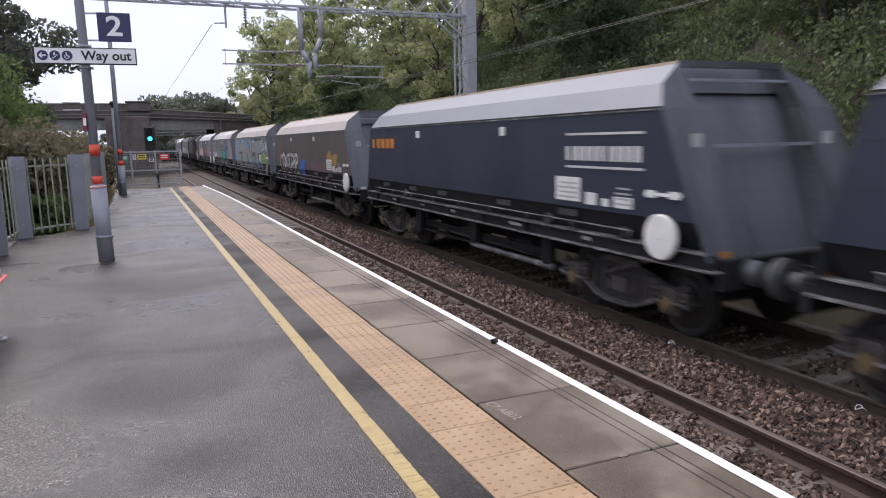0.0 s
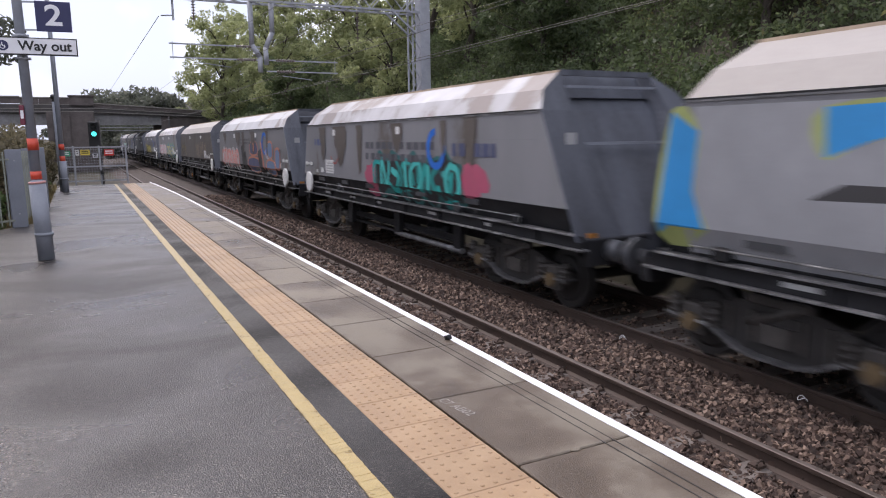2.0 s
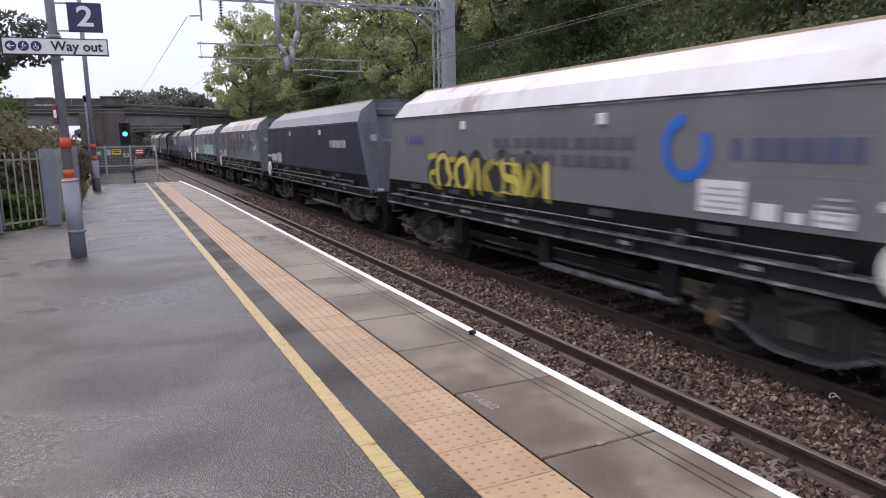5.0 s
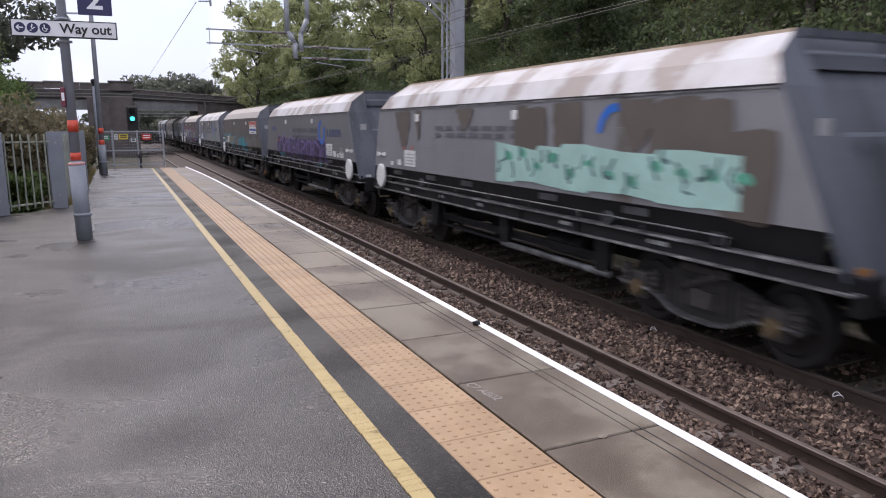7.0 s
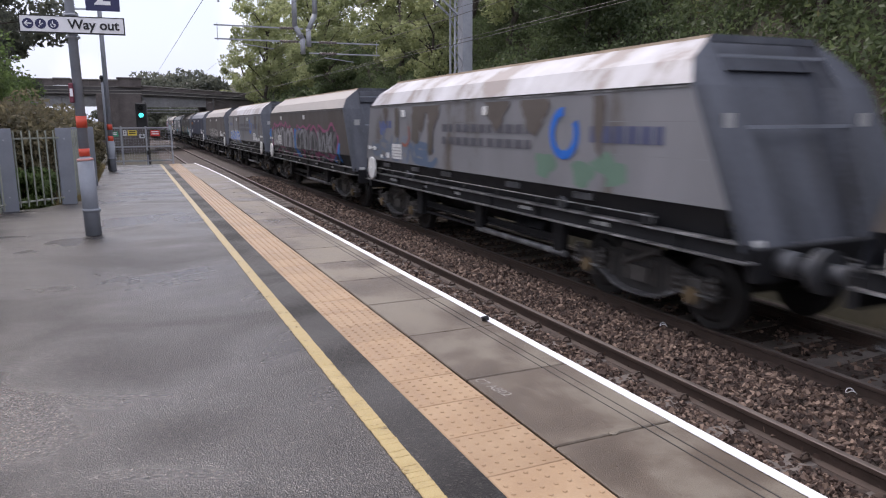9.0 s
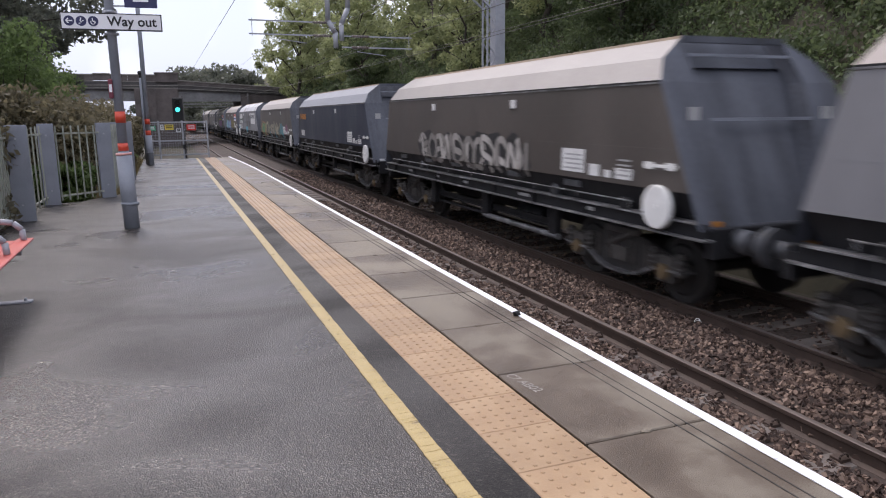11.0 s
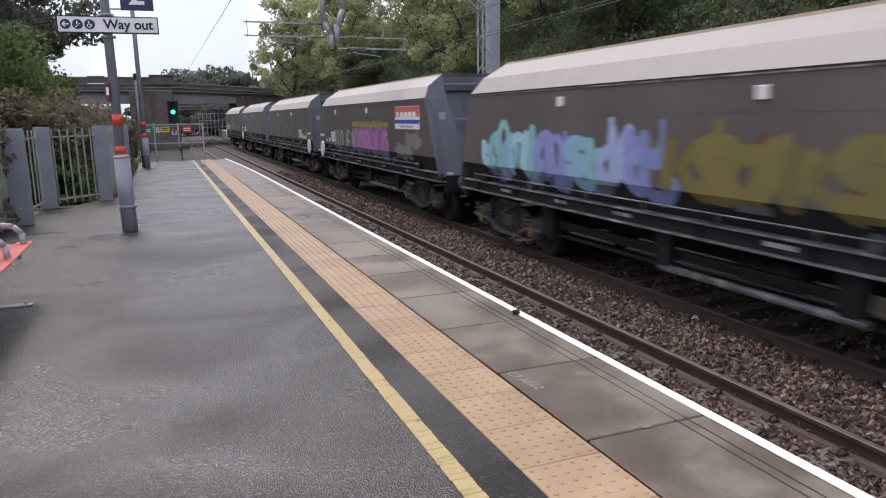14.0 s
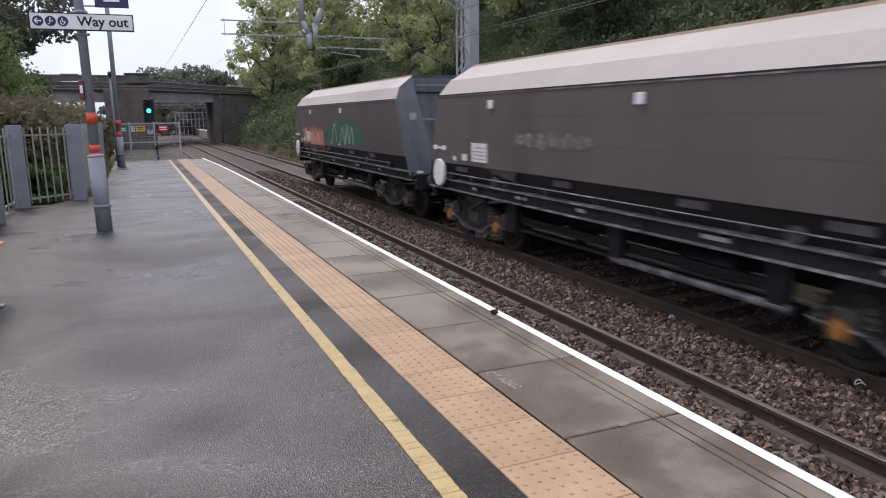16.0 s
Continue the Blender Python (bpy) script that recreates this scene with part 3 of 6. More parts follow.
def build_bridge():
    b = thing("road_bridge", pose(0, 76, 0), "sooty brick and girder road bridge over the lines", "bridge")
    bm = bmesh.new()
    box(bm, -5.0, -1.0, -0.5, 9, -1.3, 4.3)
    part("pier", bm, M["brick"], b)
    bm = bmesh.new()
    box(bm, -3.0, -0.95, -0.35, 0.6, 4.9, 5.7)
    box(bm, -3.1, -0.85, -0.45, 0.7, 5.7, 5.84, 0.02)
    part("pier_head", bm, M["brick"], b)
    for x0, x1, top in ((4.95, 12, 4.1), (-40, -14, 4.9)):
        part("abutment", box(bmesh.new(), x0, x1, 0, 9, -1.3, top), M["brick"], b)
    for x0, x1, z in ((-14, -5.0, 3.18), (-1.0, 4.95, 3.14)):
        bm = bmesh.new()
        box(bm, x0, x1, 0.1, 0.5, z, z + 1.0)
        box(bm, x0, x1, -0.05, 0.6, z - 0.08, z + 0.04)
        k = x0 + 0.8
        while k < x1:
            box(bm, k, k + 0.06, 0, 0.1, z + 0.05, z + 0.98)
            k += 1.3
        part("girder", bm, M["girder"], b, "streaked grey steel girder")
        part("soffit", box(bmesh.new(), x0, x1, 0.6, 8.6, z + 0.25, z + 0.95), M["dark_iron"], b)
    # level deck to the west of the pier, falling road to the east
    bm = bmesh.new()
    box(bm, -40, -1, -0.3, 9.2, 4.2, 4.62)
    box(bm, -40, -1, -0.1, 9.1, 4.62, 4.98)
    part("deck_edge", bm, M["dark_iron"], b)
    fall = math.atan2(0.95, 15)
    part("deck_edge", prism(bmesh.new(), [(-1, 4.15), (14, 3.55), (14, 3.75), (-1, 4.72)], "y", -0.2, 9.1), M["dark_iron"], b)
    wall = mesh_of("parapet", box(bmesh.new(), 0.01, 1.49, -0.02, 0.33, 0, 0.55), M["brick"])
    cap = mesh_of("coping_stone", box(bmesh.new(), 0.005, 1.495, -0.1, 0.4, 0.55, 0.67, 0.02), M["concrete"])
    low = mesh_of("parapet", box(bmesh.new(), 0.01, 1.49, -0.02, 0.33, 0, 0.34), M["brick"])
    low_cap = mesh_of("coping_stone", box(bmesh.new(), 0.005, 1.495, -0.1, 0.4, 0.34, 0.44, 0.02), M["concrete"])
    for k in range(36):
        x = -40 + 1.5 * k
        if x < -1:
            piece("coping_stone", cap, piece("parapet", wall, b, pose(x, 0, 5.06 if k % 7 == 0 else 4.98)), Matrix())
        else:
            piece("coping_stone", low_cap, piece("parapet", low, b, pose(x, 0, 4.7 - 0.0633 * (x + 1), 0, math.degrees(fall), 0)), Matrix())
    for z, d in ((4.3, 0.34), (4.56, 0.36), (4.94, 0.14)):
        part("ledge_course", box(bmesh.new(), -40, -1, -d, -d + 0.1, z, z + 0.07), M["concrete"], b)
    for z, g in ((4.25, 0.04), (4.62, 0.058)):
        part("ledge_course", prism(bmesh.new(), [(-1, z), (14, z - 15 * g), (14, z - 15 * g + 0.06), (-1, z + 0.06)], "y", -0.3, -0.2), M["concrete"], b)
    for x in (-4.4, 5.6):
        part("drain_pipe", tube(bmesh.new(), (x, -0.62, -1), (x, -0.62, 3.9), 0.08), M["dark_iron"], b)
    for x in (-3.6, -1.6):
        part("pilaster", box(bmesh.new(), x, x + 0.5, -0.62, -0.5, -1.3, 4.3), M["brick"], b)


build_ground()
build_stones()
build_track()
build_platform()
build_crumbs()
build_bridge()


# ---- platform furniture ----
def sign_post():
    p = thing("sign_post", pose(-2.995, 10.79, 0), "grey painted lamp column with two red bands", "lamp column")
    bm = bmesh.new()
    tube(bm, (0, 0, 0), (-0.02, 0, 1.0), 0.1, 0.1, 20)
    tube(bm, (0, 0, 0.32), (0, 0, 0.36), 0.115, 0.115, 20)
    tube(bm, (-0.02, 0, 1.0), (-0.025, 0, 1.05), 0.1, 0.062, 20)
    part("base", bm, M["post_grey"], p)
    bm = bmesh.new()
    tube(bm, (-0.02, 0, 1.04), (-0.06, 0, 6.5), 0.062, 0.05, 18)
    part("shaft", bm, M["post_grey"], p)
    for z0, z1, k in ((1.0, 1.03, "pale_red"), (1.06, 1.16, "red_band"), (1.43, 1.58, "red_band")):
        bm = bmesh.new()
        r = 0.066 if z0 > 1.04 else 0.102
        tube(bm, (-0.02, 0, z0), (-0.022, 0, z1), r, r, 18)
        part("band", bm, M[k], p, "red reflective band")
    bm = bmesh.new()
    box(bm, -0.13, -0.075, -0.07, 0.03, 1.75, 2.0, 0.01)
    part("warning_plate", bm, paint((0.16, 0.03, 0.05)), p, "small dark red warning plate with white marks")
    bm = bmesh.new()
    box(bm, -0.12, -0.085, -0.076, -0.071, 1.83, 1.93)
    part("warning_mark", bm, M["sign_white"], p)
    for z in (2.56, 2.84):
        bm = bmesh.new()
        tube(bm, (-0.03, 0, z), (-0.03, 0, z + 0.03), 0.07, 0.07, 16)
        box(bm, -0.12, 0.06, -0.02, 0.02, z, z + 0.03)
        part("clamp", bm, M["galv"], p)
    s = thing("way_out_sign", pose(-3.0, 10.66, 2.715, 0, 0, -4), "white way out sign with dark lettering and pictograms", "sign")
    bm = bmesh.new()
    box(bm, -0.59, 0.59, -0.02, 0.02, -0.095, 0.095, 0.004)
    part("panel", bm, M["sign_white"], s)
    bm = bmesh.new()
    for z0, z1 in ((-0.108, -0.095), (0.095, 0.104)):
        box(bm, -0.6, 0.6, -0.024, 0.024, z0, z1)
    box(bm, -0.6, -0.59, -0.024, 0.024, -0.095, 0.095)
    box(bm, 0.59, 0.6, -0.024, 0.024, -0.095, 0.095)
    part("frame", bm, M["black"], s)
    t = new("lettering", lettering("Way out", 0.165, M["black"], heavy=0.0032))
    t.parent = s
    t.matrix_basis = pose(0.24, -0.0245, 0.0, 90, 0, 0)
    for k, x in enumerate((-0.5, -0.36, -0.22)):
        bm = bmesh.new()
        tube(bm, (x, -0.021, 0), (x, -0.026, 0), 0.062, 0.062, 24)
        disc = part("pictogram", bm, M["sign_navy"], s, "dark round pictogram")
        bm = bmesh.new()
        y = -0.028
        if k == 0:
            bar(bm, (x - 0.035, y, 0), (x + 0.04, y, 0), 0.004, 0.014)
            bar(bm, (x - 0.038, y, 0), (x - 0.005, y, 0.03), 0.004, 0.013)
            bar(bm, (x - 0.038, y, 0), (x - 0.005, y, -0.03), 0.004, 0.013)
        elif k == 1:
            for q in range(3):
                bar(bm, (x - 0.03 + 0.02 * q, y, -0.03 + 0.017 * q), (x - 0.01 + 0.02 * q, y, -0.03 + 0.017 * q), 0.004, 0.01)
            bar(bm, (x - 0.01, y, 0.0), (x + 0.0, y, 0.04), 0.004, 0.014)
        else:
            for q in range(10):
                a, b = 2.4 + 0.45 * q, 2.4 + 0.45 * (q + 1)
                bar(bm, (x - 0.002 + 0.026 * math.cos(a), y, -0.012 + 0.026 * math.sin(a)), (x - 0.002 + 0.026 * math.cos(b), y, -0.012 + 0.026 * math.sin(b)), 0.004, 0.008)
            bar(bm, (x - 0.008, y, 0.04), (x - 0.004, y, 0.0), 0.004, 0.011)
            bar(bm, (x - 0.004, y, 0.0), (x + 0.028, y, -0.02), 0.004, 0.01)
        part("symbol", bm, M["sign_white"], disc)
    q = thing("platform_number_sign", pose(-2.64, 10.72, 3.097, 0, 0, -4), "square navy platform sign with a white figure", "sign")
    bm = bmesh.new()
    box(bm, -0.2, 0.2, -0.012, 0.012, -0.185, 0.185, 0.004)
    part("panel", bm, M["sign_navy"], q)
    t = new("figure", lettering("2", 0.35, M["sign_white"], heavy=0.007))
    t.parent = q
    t.matrix_basis = pose(0, -0.0155, 0.0, 90, 0, 0)
    t.scale = (1.15, 1, 1)
    for z in (-0.17, 0.17):
        part("bracket", bar(bmesh.new(), (-0.36, 0.03, z), (-0.19, 0.0, z), 0.02), M["galv"], q)


def second_post():
    p = thing("far_lamp_column", pose(-2.98, 24.75, 0), "slim grey lamp column with red bands near the gate", "lamp column")
    bm = bmesh.new()
    tube(bm, (0, 0, 0), (0, 0, 0.95), 0.1, 0.1, 16)
    tube(bm, (0, 0, 0.38), (0, 0, 0.43), 0.125, 0.125, 16)
    part("base", bm, M["post_grey"], p)
    bm = bmesh.new()
    tube(bm, (0, 0, 0.95), (0, 0, 7), 0.075, 0.055, 14)
    part("shaft", bm, M["post_grey"], p)
    for z in (0.93, 1.29):
        bm = bmesh.new()
        tube(bm, (0, 0, z), (0, 0, z + 0.17), 0.08, 0.08, 14)
        part("band", bm, M["red_band"], p, "red reflective band")
    c = thing("camera_mast", pose(-3.09, 25.2, 0), "thin grey mast with a small camera head", "mast")
    bm = bmesh.new()
    tube(bm, (0, 0, 0), (0, 0, 2.75), 0.045, 0.04, 12)
    part("shaft", bm, M["post_grey"], c)
    bm = bmesh.new()
    tube(bm, (0, 0, 2.75), (0, 0, 2.84), 0.03, 0.03, 10)
    bmesh.ops.create_icosphere(bm, subdivisions=2, radius=0.075, matrix=Matrix.Translation((0, 0, 2.9)))
    part("camera_head", bm, M["black"], c)


def fence_panel(a, b, bars, tall=1.41, posts=(True, True), wide=0.26, face=None, flat=0.017):
    """Two broad flat posts with thin upright bars and two rails between them; face turns the posts' broad side, in degrees."""
    a, b = Vector((*a, 0)), Vector((*b, 0))
    ang = math.degrees(math.atan2(b.y - a.y, b.x - a.x))
    n = (b - a).length
    f = thing("fence_panel", pose(a.x, a.y, 0, 0, 0, ang), "grey steel fence with thin pale green bars", "fence", "platform fence")
    for on, x in zip(posts, (0, n)):
        if on:
            bm = bmesh.new()
            box(bm, -wide / 2, wide / 2, -0.02, 0.02, 0, tall, 0.006)
            box(bm, -wide / 2, -wide / 2 + 0.015, 0.02, 0.12, 0, tall - 0.01)
            box(bm, wide / 2 - 0.015, wide / 2, 0.02, 0.12, 0, tall - 0.01)
            p = part("post", bm, M["fence_grey"], f, "broad grey channel post")
            p.matrix_basis = pose(x, 0, 0, 0, 0, 0 if face is None else face - ang)
            for z in (0.25, tall - 0.2):
                part("bolt", tube(bmesh.new(), (0, -0.02, z), (0, -0.032, z), 0.016, 0.014, 8), M["galv"], p)
    for z in (0.12, tall - 0.19):
        bm = bmesh.new()
        box(bm, 0.05, n - 0.05, 0.03, 0.06, z, z + 0.03)
        part("rail", bm, M["fence_bar"], f)
    for k in range(bars):
        x = wide / 2 + (n - wide) * (k + 0.5) / bars
        bm = bmesh.new()
        box(bm, x - flat / 2, x + flat / 2, 0.006, 0.028, 0.05, tall - 0.04)
        part("bar", bm, M["fence_bar"], f)


def gate():
    g = thing("platform_end_gate", pose(-3.2, 28.6, 0), "galvanised mesh barrier and gate closing the platform end", "gate")
    posts = (0.0, 0.5, 1.33, 2.2)
    for x in posts:
        bm = bmesh.new()
        box(bm, x - 0.03, x + 0.03, -0.03, 0.03, -0.1, 1.38, 0.005)
        part("post", bm, M["galv"], g)
    for z in (0.1, 0.62, 1.3):
        bm = bmesh.new()
        box(bm, 0, 2.2, -0.02, 0.02, z, z + 0.05)
        part("rail", bm, M["galv"], g)
    bm = bmesh.new()
    for k in range(26):
        bar(bm, (0.03 + 2.14 * k / 25, 0, 0.12), (0.03 + 2.14 * k / 25, 0, 1.3), 0.006)
    for k in range(12):
        bar(bm, (0.03, 0.004, 0.15 + 0.1 * k), (2.17, 0.004, 0.15 + 0.1 * k), 0.006)
    part("mesh_infill", bm, M["galv"], g)
    for x0, x1, z0, z1, c, lab in ((0.12, 0.4, 1.02, 1.2, (0.05, 0.3, 0.16), "green safety notice"), (0.72, 1.02, 1.05, 1.24, (0.7, 0.55, 0.08), "yellow warning notice"), (0.56, 0.68, 1.04, 1.24, (0.6, 0.6, 0.6), "white notice"), (1.48, 1.8, 1.02, 1.24, (0.6, 0.05, 0.04), "red prohibition notice"), (1.1, 1.28, 0.95, 1.1, (0.55, 0.57, 0.6), "white notice")):
        bm = bmesh.new()
        box(bm, x0, x1, -0.045, -0.035, z0, z1)
        pl = part("notice", bm, paint(c), g, lab)
        bm = bmesh.new()
        for k in range(2):
            zz = z0 + (z1 - z0) * (0.3 + 0.35 * k)
            box(bm, x0 + 0.04, x1 - 0.04, -0.05, -0.046, zz, zz + 0.035)
        part("notice_text", bm, M["sign_white"] if c[0] < 0.2 or c[1] < 0.1 else M["black"], pl)
    bm = bmesh.new()
    box(bm, 1.31, 1.4, -0.08, -0.03, 0.35, 0.5, 0.01)
    part("latch", bm, M["black"], g)


def bench():
    b = thing("platform_bench", pose(-4.2, 5.1, 0), "metal platform bench with red slats and grey tube arms", "bench")
    for k in range(4):
        bm = bmesh.new()
        x = 0.05 + 0.14 * k
        box(bm, x, x + 0.125, 0, 2.1, 0.43 + 0.015 * abs(k - 1), 0.45 + 0.015 * abs(k - 1), 0.006)
        part("slat", bm, M["bench_red"], b)
    for k in range(3):
        bm = bmesh.new()
        box(bm, -0.06 - 0.03 * k, -0.035 - 0.03 * k, 0, 2.1, 0.52 + 0.14 * k, 0.64 + 0.14 * k, 0.006)
        part("back_slat", bm, M["bench_red"], b)
    for y in (0.25, 1.7):
        bm = bmesh.new()
        tube(bm, (0.28, y, 0.02), (0.28, y, 0.43), 0.035)
        box(bm, 0.0, 0.6, y - 0.04, y + 0.04, 0, 0.018, 0.005)
        box(bm, 0.02, 0.56, y - 0.02, y + 0.02, 0.4, 0.432)
        tube(bm, (0.55, y, 0.018), (0.55, y, 0.04), 0.012, seg=6)
        part("leg", bm, M["galv"], b)
    for y in (1.3, 2.0):
        bm = bmesh.new()
        pts = [(-0.08, y, 0.62), (0.35, y, 0.65), (0.47, y, 0.63), (0.53, y, 0.57), (0.54, y, 0.45)]
        for p0, p1 in zip(pts, pts[1:]):
            tube(bm, p0, p1, 0.025)
        part("arm", bm, M["galv"], b, "grey tubular arm rest")


sign_post()
second_post()
fence_panel((-4.5, 12.1), (-4.42, 14.2), 6, posts=(True, False), wide=0.31, face=8)
fence_panel((-4.4, 14.22), (-3.56, 15.1), 6, posts=(True, True), wide=0.25, face=10)
fence_panel((-3.56, 15.1), (-3.42, 17.2), 8, posts=(False, True), wide=0.3, face=20)
fence_panel((-3.42, 17.2), (-3.38, 19.4), 8, posts=(False, True), wide=0.3, face=20)
for y in (10.2, 8.3, 6.4, 4.5, 2.6, 0.7):
    fence_panel((-4.64, y + 1.9), (-4.64, y), 13, posts=(False, True), wide=0.16, flat=0.06)
gate()
bench()


# ---- lineside ----
def signal():
    s = thing("colour_light_signal", pose(-1.79, 40, -1.3), "black colour light signal showing green on a post", "signal")
    bm = bmesh.new()
    tube(bm, (0.25, 0.15, 0), (0.25, 0.15, 3.9), 0.055)
    part("post", bm, M["dark_iron"], s)
    bm = bmesh.new()
    box(bm, -0.25, 0.25, 0, 0.2, 2.55, 3.82, 0.05)
    part("backboard", bm, M["black"], s)
    for k, z in enumerate((3.2, 3.6)):
        bm = bmesh.new()
        tube(bm, (0, 0.0, z), (0, -0.25, z + 0.0), 0.125, 0.13, 18, False)
        tube(bm, (0, -0.25, z), (0, 0.0, z), 0.12, 0.115, 18, False)
        part("hood", bm, M["black"], s)
        bm = bmesh.new()
        tube(bm, (0, -0.02, z), (0, -0.06, z), 0.115, 0.1, 18)
        part("lens", bm, M["green_light"] if k == 0 else M["black"], s, "lit green lens" if k == 0 else "")


M["green_light"] = glow("green_signal_lens", (0.05, 0.78, 0.74), 1.6)


def gantry(y, detail=True):
    g = thing("overhead_line_gantry", pose(0, y, 0), "grey steel lattice portal carrying the overhead line", "gantry")
    for cx in (7.0, -7.5):
        bm = bmesh.new()
        for dy in (-0.17, 0.17):
            box(bm, cx - 0.34, cx - 0.29, dy - 0.02, dy + 0.02, -1.3, 5.7)
        box(bm, cx - 0.06, cx + 0.26, -0.19, 0.19, -1.3, 5.75, 0.01)
        part("column", bm, M["galv"], g)
        bm = bmesh.new()
        for k in range(16):
            z = -1.2 + 0.44 * k
            x0, x1 = (-0.31, -0.05) if k % 2 else (-0.05, -0.31)
            for dy in (-0.17, 0.17):
                bar(bm, (cx + x0, dy, z), (cx + x1, dy, z + 0.44), 0.028)
        tagged(part("column_lacing", bm, M["galv"], g), kind="stuff")
    for z in (5.2, 5.75):
        for dy in (-0.25, 0.25):
            bm = bmesh.new()
            bar(bm, (-7.5, dy, z), (6.9, dy, z), 0.055)
            part("chord", bm, M["galv"], g)
    bm = bmesh.new()
    for k in range(28):
        x = -7.4 + 0.51 * k
        for dy in (-0.25, 0.25):
            a, b = (5.2, 5.75) if k % 2 else (5.75, 5.2)
            bar(bm, (x, dy, a), (x + 0.51, dy, b), 0.026)
        bar(bm, (x, -0.25, 5.2), (x + 0.51, 0.25, 5.2), 0.03)
    for dy in (-0.25, 0.25):
        bar(bm, (6.0, dy, 5.2), (6.75, dy, 4.6), 0.05)
    tagged(part("truss_lacing", bm, M["galv"], g), kind="stuff")
    # two drop tubes with registration arms for each line
    for x, zb, side in ((1.93, 3.35, -1), (2.4, 3.55, 1)):
        bm = bmesh.new()
        if side < 0:
            tube(bm, (x, 0, 5.2), (x, 0, 4.05), 0.07)
            tube(bm, (x, 0, 4.07), (x + 0.2, 0, 3.75), 0.07)
            tube(bm, (x + 0.2, 0, 3.77), (x + 0.2, 0, zb), 0.07)
        else:
            tube(bm, (x + 0.1, 0, 5.2), (x + 0.1, 0, 4.4), 0.07)
            tube(bm, (x + 0.1, 0, 4.42), (x - 0.1, 0, 4.0), 0.07)
            tube(bm, (x - 0.1, 0, 4.02), (x - 0.1, 0, zb), 0.07)
        part("drop_tube", bm, M["galv"], g)
        ends = (-0.2, 2.15) if side < 0 else (2.3, 4.35)
        levels = (4.02, 3.67) if side < 0 else (3.68, 3.38)
        for z in levels:
            bm = bmesh.new()
            bar(bm, (ends[0], 0, z), (ends[1], 0, z), 0.035)
            part("arm", bm, M["galv"], g)
            x0 = 1.55 if side < 0 else 2.62
            core = part("insulator", tube(bmesh.new(), (x0 - 0.05, 0, z), (x0 + 0.47, 0, z), 0.024, 0.024, 10), M["porcelain"], g)
            for q in range(7):
                part("insulator_disc", tube(bmesh.new(), (x0 + 0.07 * q - 0.015, 0, z), (x0 + 0.07 * q + 0.015, 0, z), 0.042, 0.042, 10), M["porcelain"], core)
        bm = bmesh.new()
        xe = ends[0] + 0.08 if side < 0 else ends[1] - 0.08
        bar(bm, (xe, 0, levels[0] + 0.05), (xe, 0, levels[1] - 0.05), 0.015)
        part("end_dropper", bm, M["galv"], g)
        bm = bmesh.new()
        a = (0.5, 1.35) if side < 0 else (2.7, 3.6)
        bar(bm, (a[0], -0.1, levels[1] - 0.12), (a[1], 0.1, levels[1] - 0.2), 0.02)
        part("steady_arm", bm, M["galv"], g)
    for x, z0, z1 in ((0.46, 5.1, 4.6), (5.0, 5.1, 4.3)):
        bm = bmesh.new()
        tube(bm, (x, 0, 5.2), (x, 0, z1), 0.015)
        for q in range(7):
            z = z0 - (z0 - z1) * q / 7
            tube(bm, (x, 0, z), (x, 0, z - 0.025), 0.065, 0.03, 12)
        part("string_insulator", bm, M["porcelain"], g)
    bm = bmesh.new()
    bar(bm, (-0.05, 0, 5.2), (-0.05, 0, 4.6), 0.05)
    bar(bm, (-0.05, 0, 4.72), (-0.35, 0, 4.7), 0.03)
    part("stub_arm", bm, M["galv"], g)


def wires():
    spans = (-30, 20.2, 68, 120)
    for x, zc, zm in ((1.3, 3.45, 4.0), (4.33, 3.25, 3.75)):
        w = thing("overhead_wire", pose(x, 0, 0), "thin overhead contact wire hung from a catenary", "overhead wire", "overhead wires")
        bm = bmesh.new()
        for a, b in zip(spans, spans[1:]):
            for k in range(12):
                u, v = k / 12, (k + 1) / 12
                za, zb = (zm + 0.3 - 1.2 * t * (1 - t) * 1.0 for t in (u, v))
                tube(bm, (0, a + (b - a) * u, za), (0, a + (b - a) * v, zb), 0.0045, seg=5, caps=False)
        part("catenary", bm, M["wire"], w)
        bm = bmesh.new()
        tube(bm, (0, spans[0], zc), (0, spans[-1], zc), 0.005, seg=5, caps=False)
        part("contact_wire", bm, M["wire"], w)
    f = thing("feeder_wire", pose(0, 0, 0), "thin high feeder wire along the line", "overhead wire")
    for n, (a, b) in enumerate((((-0.4, 20.2, 4.68), (0.3, 70, 5.9)), ((6.64, 20.2, 3.75), (6.6, 70, 3.9)), ((6.64, 20.2, 3.75), (6.7, -20, 3.95)), ((6.64, 20.2, 4.55), (6.6, 70, 4.7)), ((6.64, 20.2, 4.55), (6.7, -20, 4.75)))):
        bm = bmesh.new()
        tube(bm, a, b, 0.009, seg=5, caps=False)
        part("wire", bm, M["wire"], f)


signal()
gantry(20.2)
wires()


